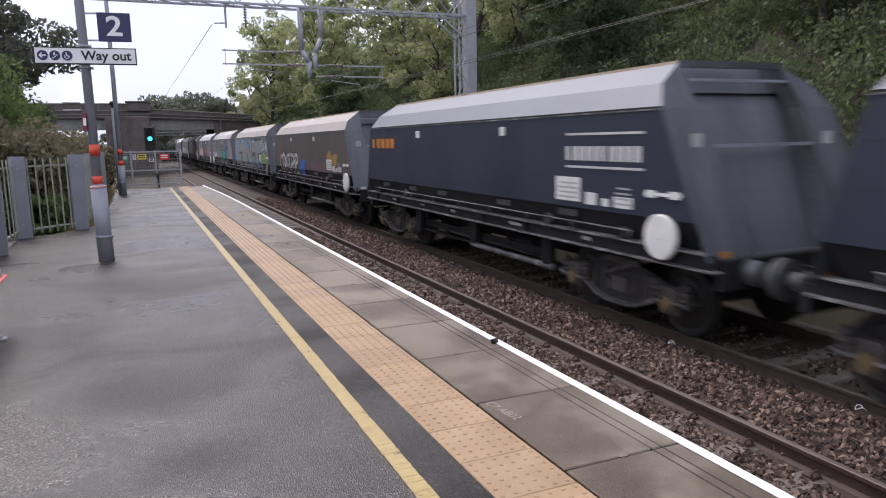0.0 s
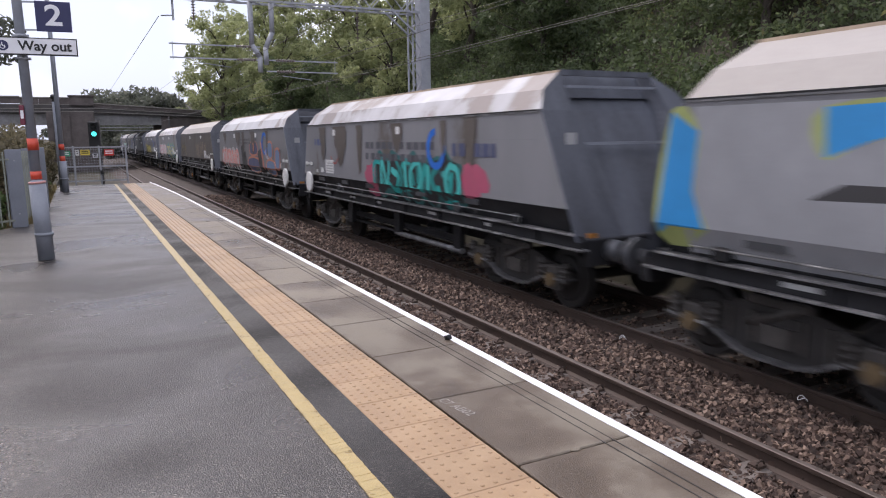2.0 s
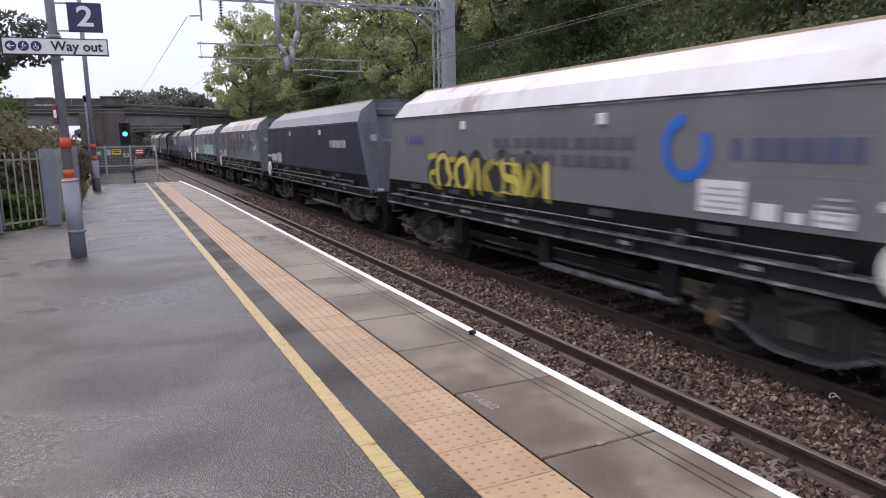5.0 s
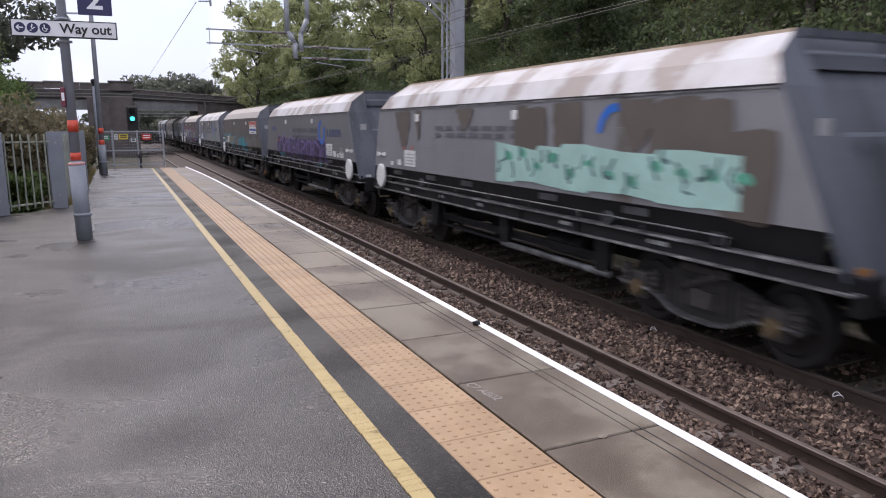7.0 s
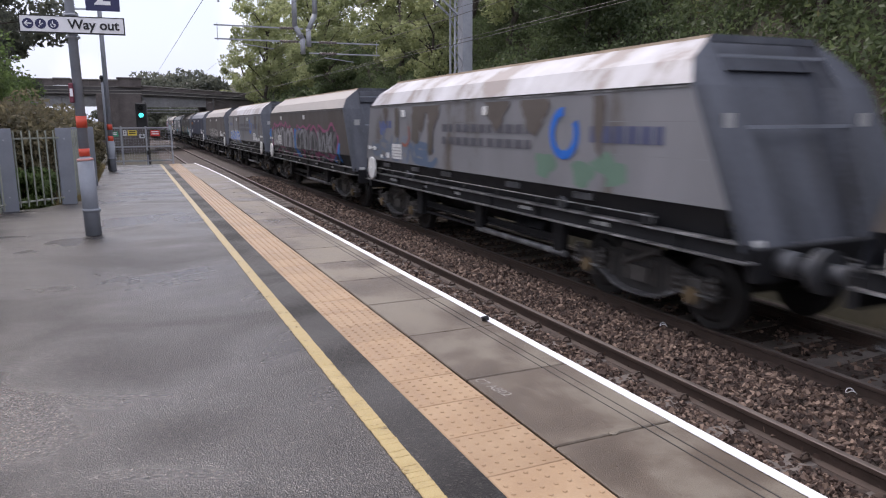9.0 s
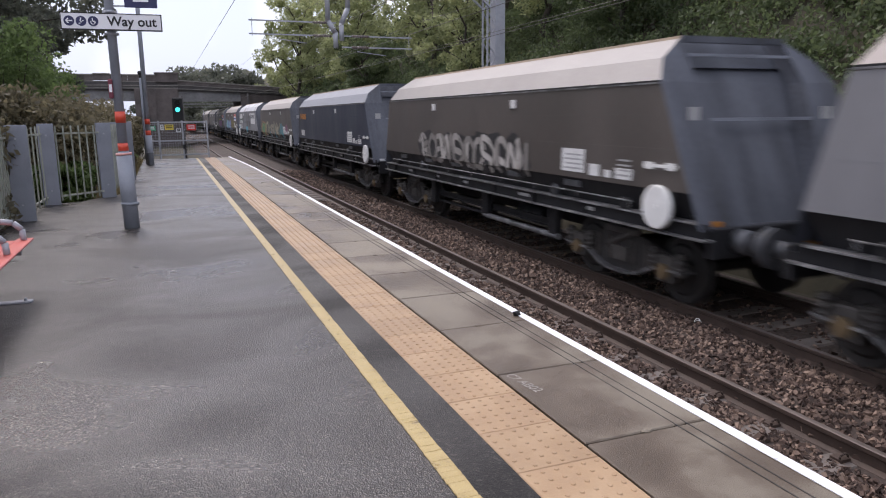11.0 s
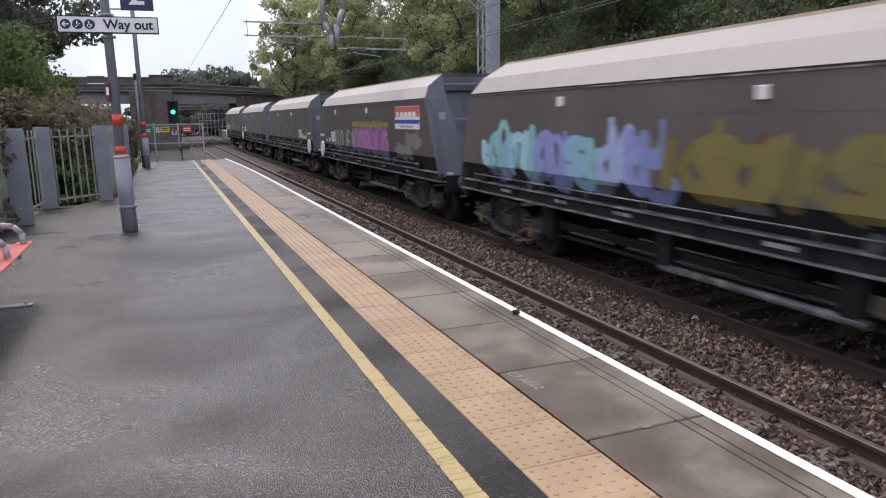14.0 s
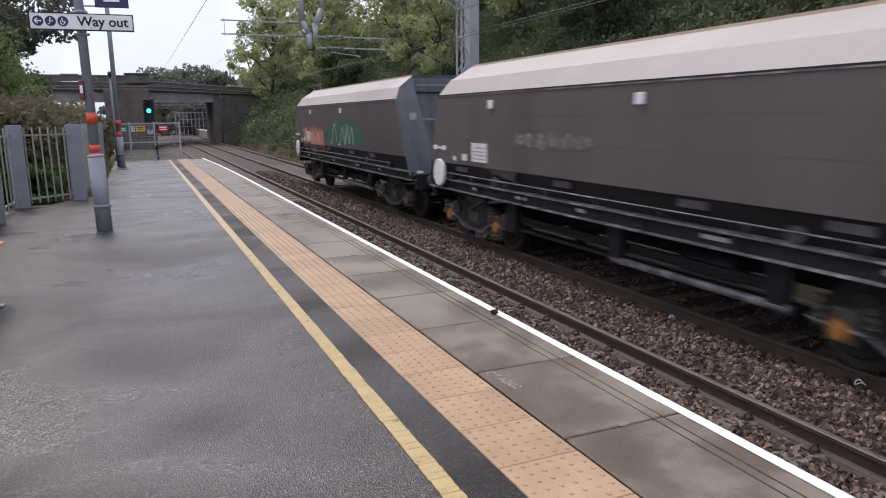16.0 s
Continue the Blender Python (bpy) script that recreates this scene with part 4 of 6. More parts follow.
# ---- vegetation ----
def bank_foliage():
    """Ivy, bramble and scrub that clothe the cutting side without a break."""
    c, r = [], []
    y = -6.0
    while y < 100:
        x = 7.6
        while x < 19:
            cx, cy = x + rng.uniform(-0.5, 0.5), y + rng.uniform(-0.8, 0.8)
            rad = rng.uniform(0.55, 1.2) * (1.0 if y < 45 else 1.5)
            c.append((cx, cy, ground_z(cx, cy) + rad * rng.uniform(0.1, 0.8)))
            r.append(rad)
            x += 0.95 if y < 45 else 1.6
        y += 0.85 if y < 45 else 1.6
    near = [i for i, q in enumerate(c) if q[1] < 45]
    far = [i for i, q in enumerate(c) if q[1] >= 45]
    v1, f1 = leaves(rng, [c[i] for i in near], [r[i] for i in near], 430, 0.07)
    v2, f2 = leaves(rng, [c[i] for i in far], [r[i] for i in far], 190, 0.15)
    ob = new("bank_scrub", leaf_mesh("bank_scrub", np.concatenate((v1, v2)), np.concatenate((f1, f2 + len(v1))), M["leaf_bank"]))
    tagged(ob, "dense dark green ivy and scrub on the cutting bank", "scrub", kind="stuff")


def make_tree(name, seed, tall, spread, mat, label, clumps=60, per=150, size=0.16, trunk=0.22, low=0.25, width=None):
    """A tapered trunk with forking limbs and an uneven crown of leaf clumps at the limb tips and between."""
    r = np.random.default_rng(seed)
    t = thing(name, pose(0, 0, -300), label, "tree")
    bm = bmesh.new()
    pts = [Vector((0, 0, -0.3))]
    for k in range(6):
        pts.append(pts[-1] + Vector((r.normal() * 0.02 * tall, r.normal() * 0.02 * tall, tall * 0.14)))
    for k in range(6):
        tube(bm, pts[k], pts[k + 1], trunk * (1 - k / 7), trunk * (1 - (k + 1) / 7), 9, False)
    part("trunk", bm, M["bark"], t)
    cs, rs = [], []
    bm = bmesh.new()
    n = 15
    for k in range(n):
        h = low + (1 - low) * (k + 0.5) / n
        i = min(5, int(h * 0.84 / 0.14))
        base = pts[i].lerp(pts[i + 1], 0.5)
        a = k * 2.4 + r.uniform(-0.4, 0.4)
        reach = spread * (0.55 + 0.5 * math.sin(math.pi * min(1, (h - low) / (1 - low) * 0.9 + 0.12))) * r.uniform(0.7, 1.15)
        tip = Vector((math.cos(a) * reach, math.sin(a) * reach, tall * h + r.uniform(0, 0.12) * tall))
        mid = base.lerp(tip, 0.5) + Vector((0, 0, 0.05 * tall))
        tube(bm, base, mid, trunk * 0.35, trunk * 0.2, 6, False)
        tube(bm, mid, tip, trunk * 0.2, trunk * 0.05, 6, False)
        for q in range(max(1, clumps // n)):
            w = r.uniform(0.35, 1.1)
            p = base.lerp(tip, w) + Vector(r.normal(size=3) * spread * 0.16)
            cs.append(p[:])
            rs.append(spread * r.uniform(0.13, 0.3))
    part("branchwork", bm, M["bark"], t)
    v, f = leaves(r, cs, rs, per, size)
    cr = new("crown", leaf_mesh("crown", v, f, M[mat]))
    cr.parent = t
    return t


def place(t, x, y, s, turn, z=None):
    o = copy_thing(t, pose(x, y, ground_z(x, y) if z is None else z, 0, 0, turn))
    o.scale = (s, s, s)
    return o


def drop(t):
    for o in (*t.children_recursive, t):
        bpy.data.objects.remove(o)


bank_foliage()
tree_a = make_tree("bank_tree", 1, 9, 3.0, "leaf_tree", "leafy bank tree turning yellow-green", 75, 150, 0.135)
tree_b = make_tree("bank_tree", 2, 11, 3.4, "leaf_tree", "tall leafy bank tree with an open crown", 75, 130, 0.15)
tree_c = make_tree("dark_bank_tree", 3, 8, 3.2, "leaf_bank", "dense dark green bank tree", 75, 220, 0.12)
tree_d = make_tree("dark_tree", 4, 12, 4.0, "leaf_dark", "tall dark broadleaf tree behind the platform", 120, 200, 0.15, low=0.12)
for t, x, y, s, a in ((tree_b, 9.8, 70, 1.0, 0), (tree_a, 12.5, 76, 1.1, 60), (tree_a, 12.8, 62, 0.95, 80), (tree_b, 15.5, 66, 0.9, 10), (tree_a, 11.2, 52, 0.75, 200), (tree_b, 14, 47, 0.85, 40), (tree_c, 9.6, 45, 0.6, 10), (tree_a, 12.2, 39, 0.75, 120), (tree_b, 15.0, 36, 0.85, 30), (tree_a, 10.6, 31, 0.6, 250), (tree_b, 13.2, 28.5, 0.75, 70), (tree_a, 15.5, 24, 0.75, 140), (tree_c, 12.0, 21.5, 0.62, 30), (tree_c, 15, 16, 0.8, 210), (tree_c, 12.2, 12, 0.6, 100), (tree_c, 16, 8, 0.8, 350), (tree_c, 11.5, 5, 0.55, 50), (tree_a, 9.2, 79, 0.8, 15)):
    place(t, x, y, s, a)
for x, y, s, a in ((-8.7, 29, 0.8, 0), (-11.5, 33, 0.95, 90), (-9.6, 39, 0.75, 200), (-15, 28, 1.0, 45), (-12, 50, 0.8, 130), (-12, 24, 0.8, 260)):
    place(tree_d, x, y, s, a)
for t in (tree_a, tree_b, tree_c, tree_d):
    drop(t)


def bush(name, x, y, z, w, tall, mat, label, seed, n=75, per=190, size=0.065):
    r = np.random.default_rng(seed)
    c = [(r.uniform(-w, w), r.uniform(-w, w), r.uniform(0.1, 0.85) * tall) for _ in range(n)]
    b = thing(name, pose(x, y, z), label, "bush")
    bm = bmesh.new()
    for q in c[::3]:
        tube(bm, (q[0] * 0.2, q[1] * 0.2, -0.2), q, 0.025, 0.008, 5, False)
    part("woody_base", bm, M["bark"], b)
    v, f = leaves(r, c, [tall * r.uniform(0.1, 0.22) for _ in c], per, size)
    o = new("foliage", leaf_mesh("foliage", v, f, M[mat]))
    o.parent = b


for k, (x, y, w, h, m) in enumerate(((-5.3, 17.5, 1.0, 2.5, "leaf_bush"), (-4.9, 20.5, 1.1, 2.5, "leaf_bush"), (-6.8, 16.5, 1.2, 2.7, "leaf_bush"), (-4.7, 24, 1.0, 2.4, "leaf_bush"), (-6.7, 22.5, 1.3, 4.4, "leaf_green"), (-8.6, 21, 1.8, 4.6, "leaf_green"), (-6.3, 26, 1.0, 3.4, "leaf_green"), (-4.55, 16.4, 0.5, 0.95, "leaf_green"), (-5.6, 14.6, 0.6, 1.1, "leaf_green"), (-5.6, 11.5, 0.8, 1.9, "leaf_bush"), (-5.4, 29, 1.2, 2.0, "leaf_bush"), (-5, 34, 1.5, 2.0, "leaf_bush"), (-8, 30, 2.0, 3.4, "leaf_bush"), (-4.4, 30.5, 0.7, 0.7, "leaf_green"), (-6, 8, 1.0, 2.0, "leaf_bush"))):
    bush("bush", x, y, ground_z(x, y), w, h, m, "brownish overgrown bush behind the fence" if m == "leaf_bush" else "fresh green bush behind the fence", 20 + k)


def verges():
    """Dry grass along the platform's back edge, round the gate and at the foot of the bank."""
    r = np.random.default_rng(12)
    n = 9000
    side = r.integers(0, 3, n)
    x = np.where(side == 0, r.uniform(-3.9, -3.28, n), np.where(side == 1, r.uniform(6.5, 8.2, n), r.uniform(-4.2, -0.4, n)))
    y = np.where(side == 0, r.uniform(15.6, 28, n), np.where(side == 1, r.uniform(24, 74, n), r.uniform(28.6, 36, n)))
    z = np.where(side == 0, -0.12, np.where(side == 1, RZ - 0.35 + 0.9 * np.clip(x - 6.6, 0, 9), RZ - 0.25))
    h = r.uniform(0.08, 0.32, n)
    a, lean = r.uniform(0, 6.28, n), r.uniform(-0.12, 0.12, (n, 2))
    p = np.stack((x, y, z), 1)
    d = np.stack((np.cos(a), np.sin(a), np.zeros(n)), 1) * 0.012 * np.where(side == 1, 2.5, 1)[:, None]
    up = np.stack((lean[:, 0], lean[:, 1], h), 1)
    v = np.stack((p - d, p + d, p + up * 0.6 + d * 0.6, p + up), 1).reshape(-1, 3)
    tagged(new("verge_grass", leaf_mesh("verge_grass", v, np.arange(n * 4).reshape(-1, 4), M["dry_grass"])), "dry straggling grass along the verges", "grass", kind="stuff")


verges()


def far_platform():
    f = thing("far_platform", pose(0, 0, 0), "pale platform with white railings beyond the bridge", "platform")
    bm = bmesh.new()
    box(bm, 6.5, 10, 96, 190, RZ - 0.4, -0.25)
    part("slab", bm, M["concrete"], f)
    bm = bmesh.new()
    box(bm, 6.45, 6.75, 96, 190, -0.25, -0.2)
    part("edge_stripe", bm, M["white_paint"], f)
    for k in range(24):
        bm = bmesh.new()
        bar(bm, (8.6, 97 + 3 * k, -0.25), (8.6, 97 + 3 * k, 1.0), 0.12)
        part("railing_post", bm, M["galv"], f)
    for z in (0.35, 0.95):
        bm = bmesh.new()
        bar(bm, (8.6, 97, z), (8.6, 168, z), 0.1)
        part("railing_bar", bm, M["galv"], f)
    w = thing("works_barrier", pose(7.2, 98, -0.25), "orange plastic mesh barrier on the far platform", "barrier")
    for k in range(7):
        part("barrier_panel", box(bmesh.new(), 0.0, 0.06, 1.6 * k, 1.6 * k + 1.4, 0.1, 0.95, 0.01), paint((0.6, 0.16, 0.06)), w)
        part("barrier_foot", box(bmesh.new(), -0.2, 0.26, 1.6 * k + 0.6, 1.6 * k + 0.8, 0.0, 0.1), M["black"], w)
    v = thing("ramp_railing", pose(3.0, 112, -0.9), "pale lattice of a stepped ramp beyond the bridge", "railing")
    for k in range(12):
        part("upright", bar(bmesh.new(), (0.55 * k, 0, 0), (0.55 * k, 0, 3.4 - 0.02 * k), 0.07), M["galv"], v)
    for z in (1.2, 2.2, 3.2):
        part("crossbar", bar(bmesh.new(), (0, 0, z), (6.05, 0, z + 0.1), 0.07), M["galv"], v)
    for y in (104, 128, 156):
        g = thing("far_gantry", pose(0, y, 0), "distant grey overhead line gantry", "gantry")
        for x in (-3.2, 7.6):
            bm = bmesh.new()
            bar(bm, (x, 0, -1.3), (x, 0, 3.6), 0.18)
            part("column", bm, M["galv"], g)
        bm = bmesh.new()
        bar(bm, (-3.2, 0, 3.3), (7.6, 0, 3.3), 0.1)
        bar(bm, (-3.2, 0, 2.9), (7.6, 0, 2.9), 0.08)
        part("beam", bm, M["galv"], g)


far_platform()


def skyline():
    r = np.random.default_rng(9)
    c = [(x, 150 + r.uniform(-10, 20), r.uniform(0, 5)) for x in np.arange(-60, 60, 2.0)] + [(r.uniform(-1, 9), r.uniform(88, 100), r.uniform(4.6, 6.5)) for _ in range(40)] + [(r.uniform(-4, 22), r.uniform(118, 134), r.uniform(-0.6, 4.6)) for _ in range(130)]
    v, f = leaves(r, c, [r.uniform(1.2, 2.2) for _ in c], 260, 0.28)
    tagged(new("distant_trees", leaf_mesh("distant_trees", v, f, M["leaf_dark"])), "hazy line of trees beyond the bridge", "trees", kind="stuff")


skyline()

# ---- the train ----
HALF, KNEE, TOPH = 1.40, 1.225, 0.82                          # half widths at the eave, the crease and the top
LOW, EAVE, KNZ, TOP = 1.535, 2.81, 3.1, 3.37                 # heights above the rail
EY = 5.5                                                     # half length at the eave
ENDS = {-1: (5.52, 0.47), 1: (5.36, 0.3)}                    # length at the eave and outward lean of the leading and the trailing end
STOCK = {-1: 6.32, 1: 6.0}                                   # the headstocks
SKIRT_IN, RAIL_LOW = 0.15, 1.2                               # the skirt under the side leans in


def end_y(z, e=-1):
    y, lean = ENDS[e]
    return y + lean * (EAVE - z) if z <= EAVE else y - 0.7 * (z - EAVE)


def skirt_x(z):
    """Half width of the leaning skirt at a height."""
    return HALF - 0.012 - SKIRT_IN * (LOW - z) / (LOW - RAIL_LOW)


def quad(bm, pts):
    bm.faces.new([bm.verts.new(p) for p in pts])


def sheet(faces, t=0.012):
    """Plate work: faces joined along their edges and given thickness."""
    bm = bmesh.new()
    for q in faces:
        quad(bm, q)
    bmesh.ops.remove_doubles(bm, verts=bm.verts[:], dist=0.001)
    bmesh.ops.recalc_face_normals(bm, faces=bm.faces[:])
    if t:
        bmesh.ops.solidify(bm, geom=bm.faces[:], thickness=t)
    return bm


def wagon_meshes():
    """The meshes that all hoppers of the train share; one-sided parts are made for the platform side and for the far side."""
    W = {}
    for s, nm in ((-1, "_l"), (1, "_r")):
        def span(z, x):
            return [(x, -end_y(z, -1), z), (x, end_y(z, 1), z)]
        W["side" + nm] = sheet([span(LOW, s * HALF) + span(EAVE, s * HALF)[::-1]])
        W["canopy" + nm] = sheet([span(EAVE, s * HALF) + span(KNZ, s * KNEE)[::-1], span(KNZ, s * KNEE) + span(TOP, s * TOPH)[::-1]])
        for q, z in enumerate((2.42, 2.02)):
            W["seam%d" % q + nm] = box(bmesh.new(), s * HALF - 0.014, s * HALF + 0.014, -end_y(z, -1) + 0.01, end_y(z, 1) - 0.01, z, z + 0.008)
        W["eave_rail" + nm] = bar(bmesh.new(), *span(EAVE - 0.015, s * (HALF + 0.012)), 0.026, 0.018)
        # black strip added as the line of shade along the eave
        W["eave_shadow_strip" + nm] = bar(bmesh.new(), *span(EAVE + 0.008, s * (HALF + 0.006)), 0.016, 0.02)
        W["top_rail" + nm] = bar(bmesh.new(), *span(TOP, s * TOPH), 0.05, 0.035)
        a, b = -end_y(LOW, -1) + 0.02, end_y(LOW, 1) - 0.02
        W["skirt" + nm] = sheet([[(s * skirt_x(LOW), a, LOW), (s * skirt_x(LOW), b, LOW), (s * skirt_x(1.18), b - 0.1, 1.18), (s * skirt_x(1.18), a + 0.1, 1.18)]])
        bm = bmesh.new()                                        # handrail on small posts, standing off the leaning skirt
        tube(bm, (s * 1.395, -5.05, 1.335), (s * 1.395, 5.2, 1.335), 0.011, 0.011, 8)
        for k in range(9):
            tube(bm, (s * 1.395, -5.0 + 1.27 * k, 1.335), (s * 1.395, -5.0 + 1.27 * k, 1.2), 0.008, 0.008, 6)
        W["handrail" + nm] = bm
        W["ledge" + nm] = box(bmesh.new(), s * 1.33 - 0.08, s * 1.33 + 0.08, -6.25, 5.75, 1.193, 1.213)
        bm = bmesh.new()
        box(bm, s * 1.32 - 0.015, s * 1.32 + 0.015, -6.35, 5.85, 1.03, 1.2)
        for k in range(8):
            box(bm, s * 1.35 - 0.02, s * 1.35 + 0.02, -5.4 + 1.5 * k, -5.385 + 1.5 * k, 1.03, 1.19)
        W["solebar" + nm] = bm
        W["solebar_flange" + nm] = box(bmesh.new(), s * 1.33 - 0.085, s * 1.33 + 0.085, -6.38, 5.88, 1.01, 1.03)
        # lower tie rod between two hangers under the leading half, plain beams under the trailing half
        W["tie_rod" + nm] = tube(bmesh.new(), (s * 1.15, -2.85, 0.51), (s * 1.15, 0.0, 0.51), 0.05, 0.05, 12)
        for q, y in enumerate((-2.7, -0.08, 2.75)):
            W["hanger%d" % q + nm] = prism(bmesh.new(), [(y - 0.17, 1.02), (y + 0.17, 1.02), (y + 0.11, 0.46), (y - 0.11, 0.46)], "x", s * 1.14 - 0.05, s * 1.14 + 0.05)
        W["side_beam" + nm] = prism(bmesh.new(), [(s * 1.02, 0.74), (s * 1.08, 0.74), (s * 1.08, 0.7), (s * 1.05, 0.7), (s * 1.05, 0.64), (s * 1.08, 0.64), (s * 1.08, 0.62), (s * 1.02, 0.62)], "y", -2.6, 2.7)
        W["side_beam_low" + nm] = box(bmesh.new(), s * 1.05 - 0.05, s * 1.05 + 0.05, 0.0, 2.7, 0.49, 0.53, 0.006)
    for e, nm in ((-1, "_a"), (1, "_b")):
        deep = 0.26
        def P(x, z, d=0.0):
            return (x, e * (end_y(z, e) - d), z)
        zb = 1.12
        for q, s in enumerate((-1, 1)):
            fs = [[P(s * HALF, zb), P(s * HALF, EAVE), P(s * 0.86, EAVE), P(s * 0.62, zb)],
                   [P(s * HALF, EAVE), P(s * KNEE, KNZ), P(s * 0.84, KNZ), P(s * 0.86, EAVE)],
                   [P(s * KNEE, KNZ), P(s * TOPH, TOP), P(s * 0.8, TOP), P(s * 0.84, KNZ)]]
            W["end_wing%d" % q + nm] = sheet(fs, 0)
        fs = [[P(-0.62, zb), P(0.62, zb), P(0.62, zb, deep), P(-0.62, zb, deep)]]
        for s in (-1, 1):
            fs += [[P(s * 0.62, zb), P(s * 0.86, EAVE), P(s * 0.8, EAVE, deep), P(s * 0.56, zb, deep)],
                   [P(s * 0.86, EAVE), P(s * 0.8, TOP), P(s * 0.76, TOP, deep), P(s * 0.8, EAVE, deep)]]
        fs += [[P(-0.56, zb, deep), P(0.56, zb, deep), P(0.8, EAVE, deep), P(-0.8, EAVE, deep)], [P(-0.8, EAVE, deep), P(0.8, EAVE, deep), P(0.76, TOP, deep), P(-0.76, TOP, deep)]]
        W["end_sheet" + nm] = sheet(fs, 0)
        W["end_top_rail" + nm] = bar(bmesh.new(), (-TOPH, e * end_y(TOP, e), TOP - 0.02), (TOPH, e * end_y(TOP, e), TOP - 0.02), 0.09, 0.08)
        W["end_mid_rail" + nm] = bar(bmesh.new(), (-0.82, e * (end_y(2.36, e) - 0.02), 2.36), (0.82, e * (end_y(2.36, e) - 0.02), 2.36), 0.04, 0.04)
        W["end_upper_rail" + nm] = bar(bmesh.new(), (-0.82, e * (end_y(3.15, e) - 0.02), 3.15), (0.82, e * (end_y(3.15, e) - 0.02), 3.15), 0.035, 0.035)
        h = STOCK[e]
        W["headstock" + nm] = box(bmesh.new(), -1.25, 1.25, e * h - 0.06, e * h + 0.06, 0.8, 1.15, 0.01)
        W["end_platform" + nm] = box(bmesh.new(), -1.25, 1.25, min(e * 5.2, e * (h - 0.06)), max(e * 5.2, e * (h - 0.06)), 1.09, 1.12)
        W["draw_sill" + nm] = box(bmesh.new(), -0.3, 0.3, min(e * 3, e * (h - 0.06)), max(e * 3, e * (h - 0.06)), 0.8, 1.05)
        W["valve_box" + nm] = box(bmesh.new(), -1.39, -1.2, min(e * 4.75, e * 4.95), max(e * 4.75, e * 4.95), 1.215, 1.36, 0.02)
    fs = []
    for s in (-1, 1):
        fs.append([(s * (HALF - 0.02), -4.2, LOW), (s * (HALF - 0.02), 4.2, LOW), (s * 0.5, 3.0, 0.62), (s * 0.5, -3.0, 0.62)])
        fs.append([(-HALF + 0.02, s * 5.6, LOW), (HALF - 0.02, s * 5.6, LOW), (0.5, s * 3.0, 0.62), (-0.5, s * 3.0, 0.62)])
    fs.append([(-0.5, -3.0, 0.62), (0.5, -3.0, 0.62), (0.5, 3.0, 0.62), (-0.5, 3.0, 0.62)])
    W["hopper"] = sheet(fs, 0)
    W["load"] = sheet([[(-1.15, -5.2, 3.0), (1.15, -5.2, 3.0), (1.15, 5.2, 3.0), (-1.15, 5.2, 3.0)]], 0)
    W["air_tank"] = tube(bmesh.new(), (-0.8, -1.9, 0.68), (-0.8, -1.0, 0.68), 0.16, 0.16, 12)
    for s, nm in ((-1, "_l"), (1, "_r")):
        belly = [(-1.36, 0.5), (-0.78, 0.47), (-0.62, 0.4), (-0.42, 0.31), (-0.2, 0.275), (0.2, 0.275), (0.42, 0.31), (0.62, 0.4), (0.78, 0.47), (1.36, 0.5)]
        bm = bmesh.new()                                        # cast side frame: a web that hangs low between the axles
        prism(bm, belly + [(1.36, 0.6), (0.8, 0.7), (0.45, 0.8), (-0.45, 0.8), (-0.8, 0.7), (-1.36, 0.6)], "x", s * 1.0 - 0.03, s * 1.0 + 0.03)
        W["bogie_rib" + nm] = box(bmesh.new(), min(s * 1.03, s * 1.07), max(s * 1.03, s * 1.07), -0.02, 0.02, 0.4, 0.72)
        W["spring_nest" + nm] = prism(bmesh.new(), [(-0.17, 0.42), (0.17, 0.42), (0.2, 0.62), (-0.2, 0.62)], "x", min(s * 1.03, s * 1.09), max(s * 1.03, s * 1.09))
        W["bogie_side" + nm] = bm
        W["bogie_lip" + nm] = prism(bmesh.new(), [(y, z - 0.014) for y, z in belly] + [(y, z + 0.014) for y, z in belly[::-1]], "x", s * 1.05 - 0.1, s * 1.05 + 0.1)
        W["damper" + nm] = box(tube(bmesh.new(), (s * 1.06, -0.28, 0.85), (s * 1.06, 0.3, 0.6), 0.045, 0.045, 10), s * 1.04 - 0.05, s * 1.04 + 0.05, -0.36, 0.36, 0.8, 0.9, 0.015)
        W["wheel" + nm] = tube(tube(tube(bmesh.new(), (s * 0.7, 0, 0), (s * 0.83, 0, 0), 0.43, 0.43, 24), (s * 0.83, 0, 0), (s * 0.85, 0, 0), 0.34, 0.3, 24), (s * 0.68, 0, 0), (s * 0.7, 0, 0), 0.455, 0.455, 24)
        W["axlebox" + nm] = box(bmesh.new(), min(s * 0.95, s * 1.13), max(s * 0.95, s * 1.13), -0.15, 0.15, -0.14, 0.2, 0.02)
        W["axle_cap" + nm] = tube(bmesh.new(), (s * 1.13, 0, 0), (s * 1.18, 0, 0), 0.11, 0.095, 14)
        bm = bmesh.new()
        for q in range(4):
            tube(bm, (s * 1.08, 0, 0.42 + 0.07 * q), (s * 1.08, 0, 0.45 + 0.07 * q), 0.075, 0.075, 12)
        W["spring" + nm] = tube(bm, (s * 1.08, 0, 0.4), (s * 1.08, 0, 0.7), 0.055, 0.055, 10)
        W["buffer" + nm] = tube(tube(tube(bmesh.new(), (s * 0.87, 0, 0), (s * 0.87, 0.27, 0), 0.15, 0.14, 16), (s * 0.87, 0.27, 0), (s * 0.87, 0.5, 0), 0.1, 0.1, 16), (s * 0.87, 0.48, 0), (s * 0.87, 0.53, 0), 0.23, 0.22, 18)
    W["axle"] = tube(bmesh.new(), (-0.95, 0, 0), (0.95, 0, 0), 0.08, 0.08, 10)
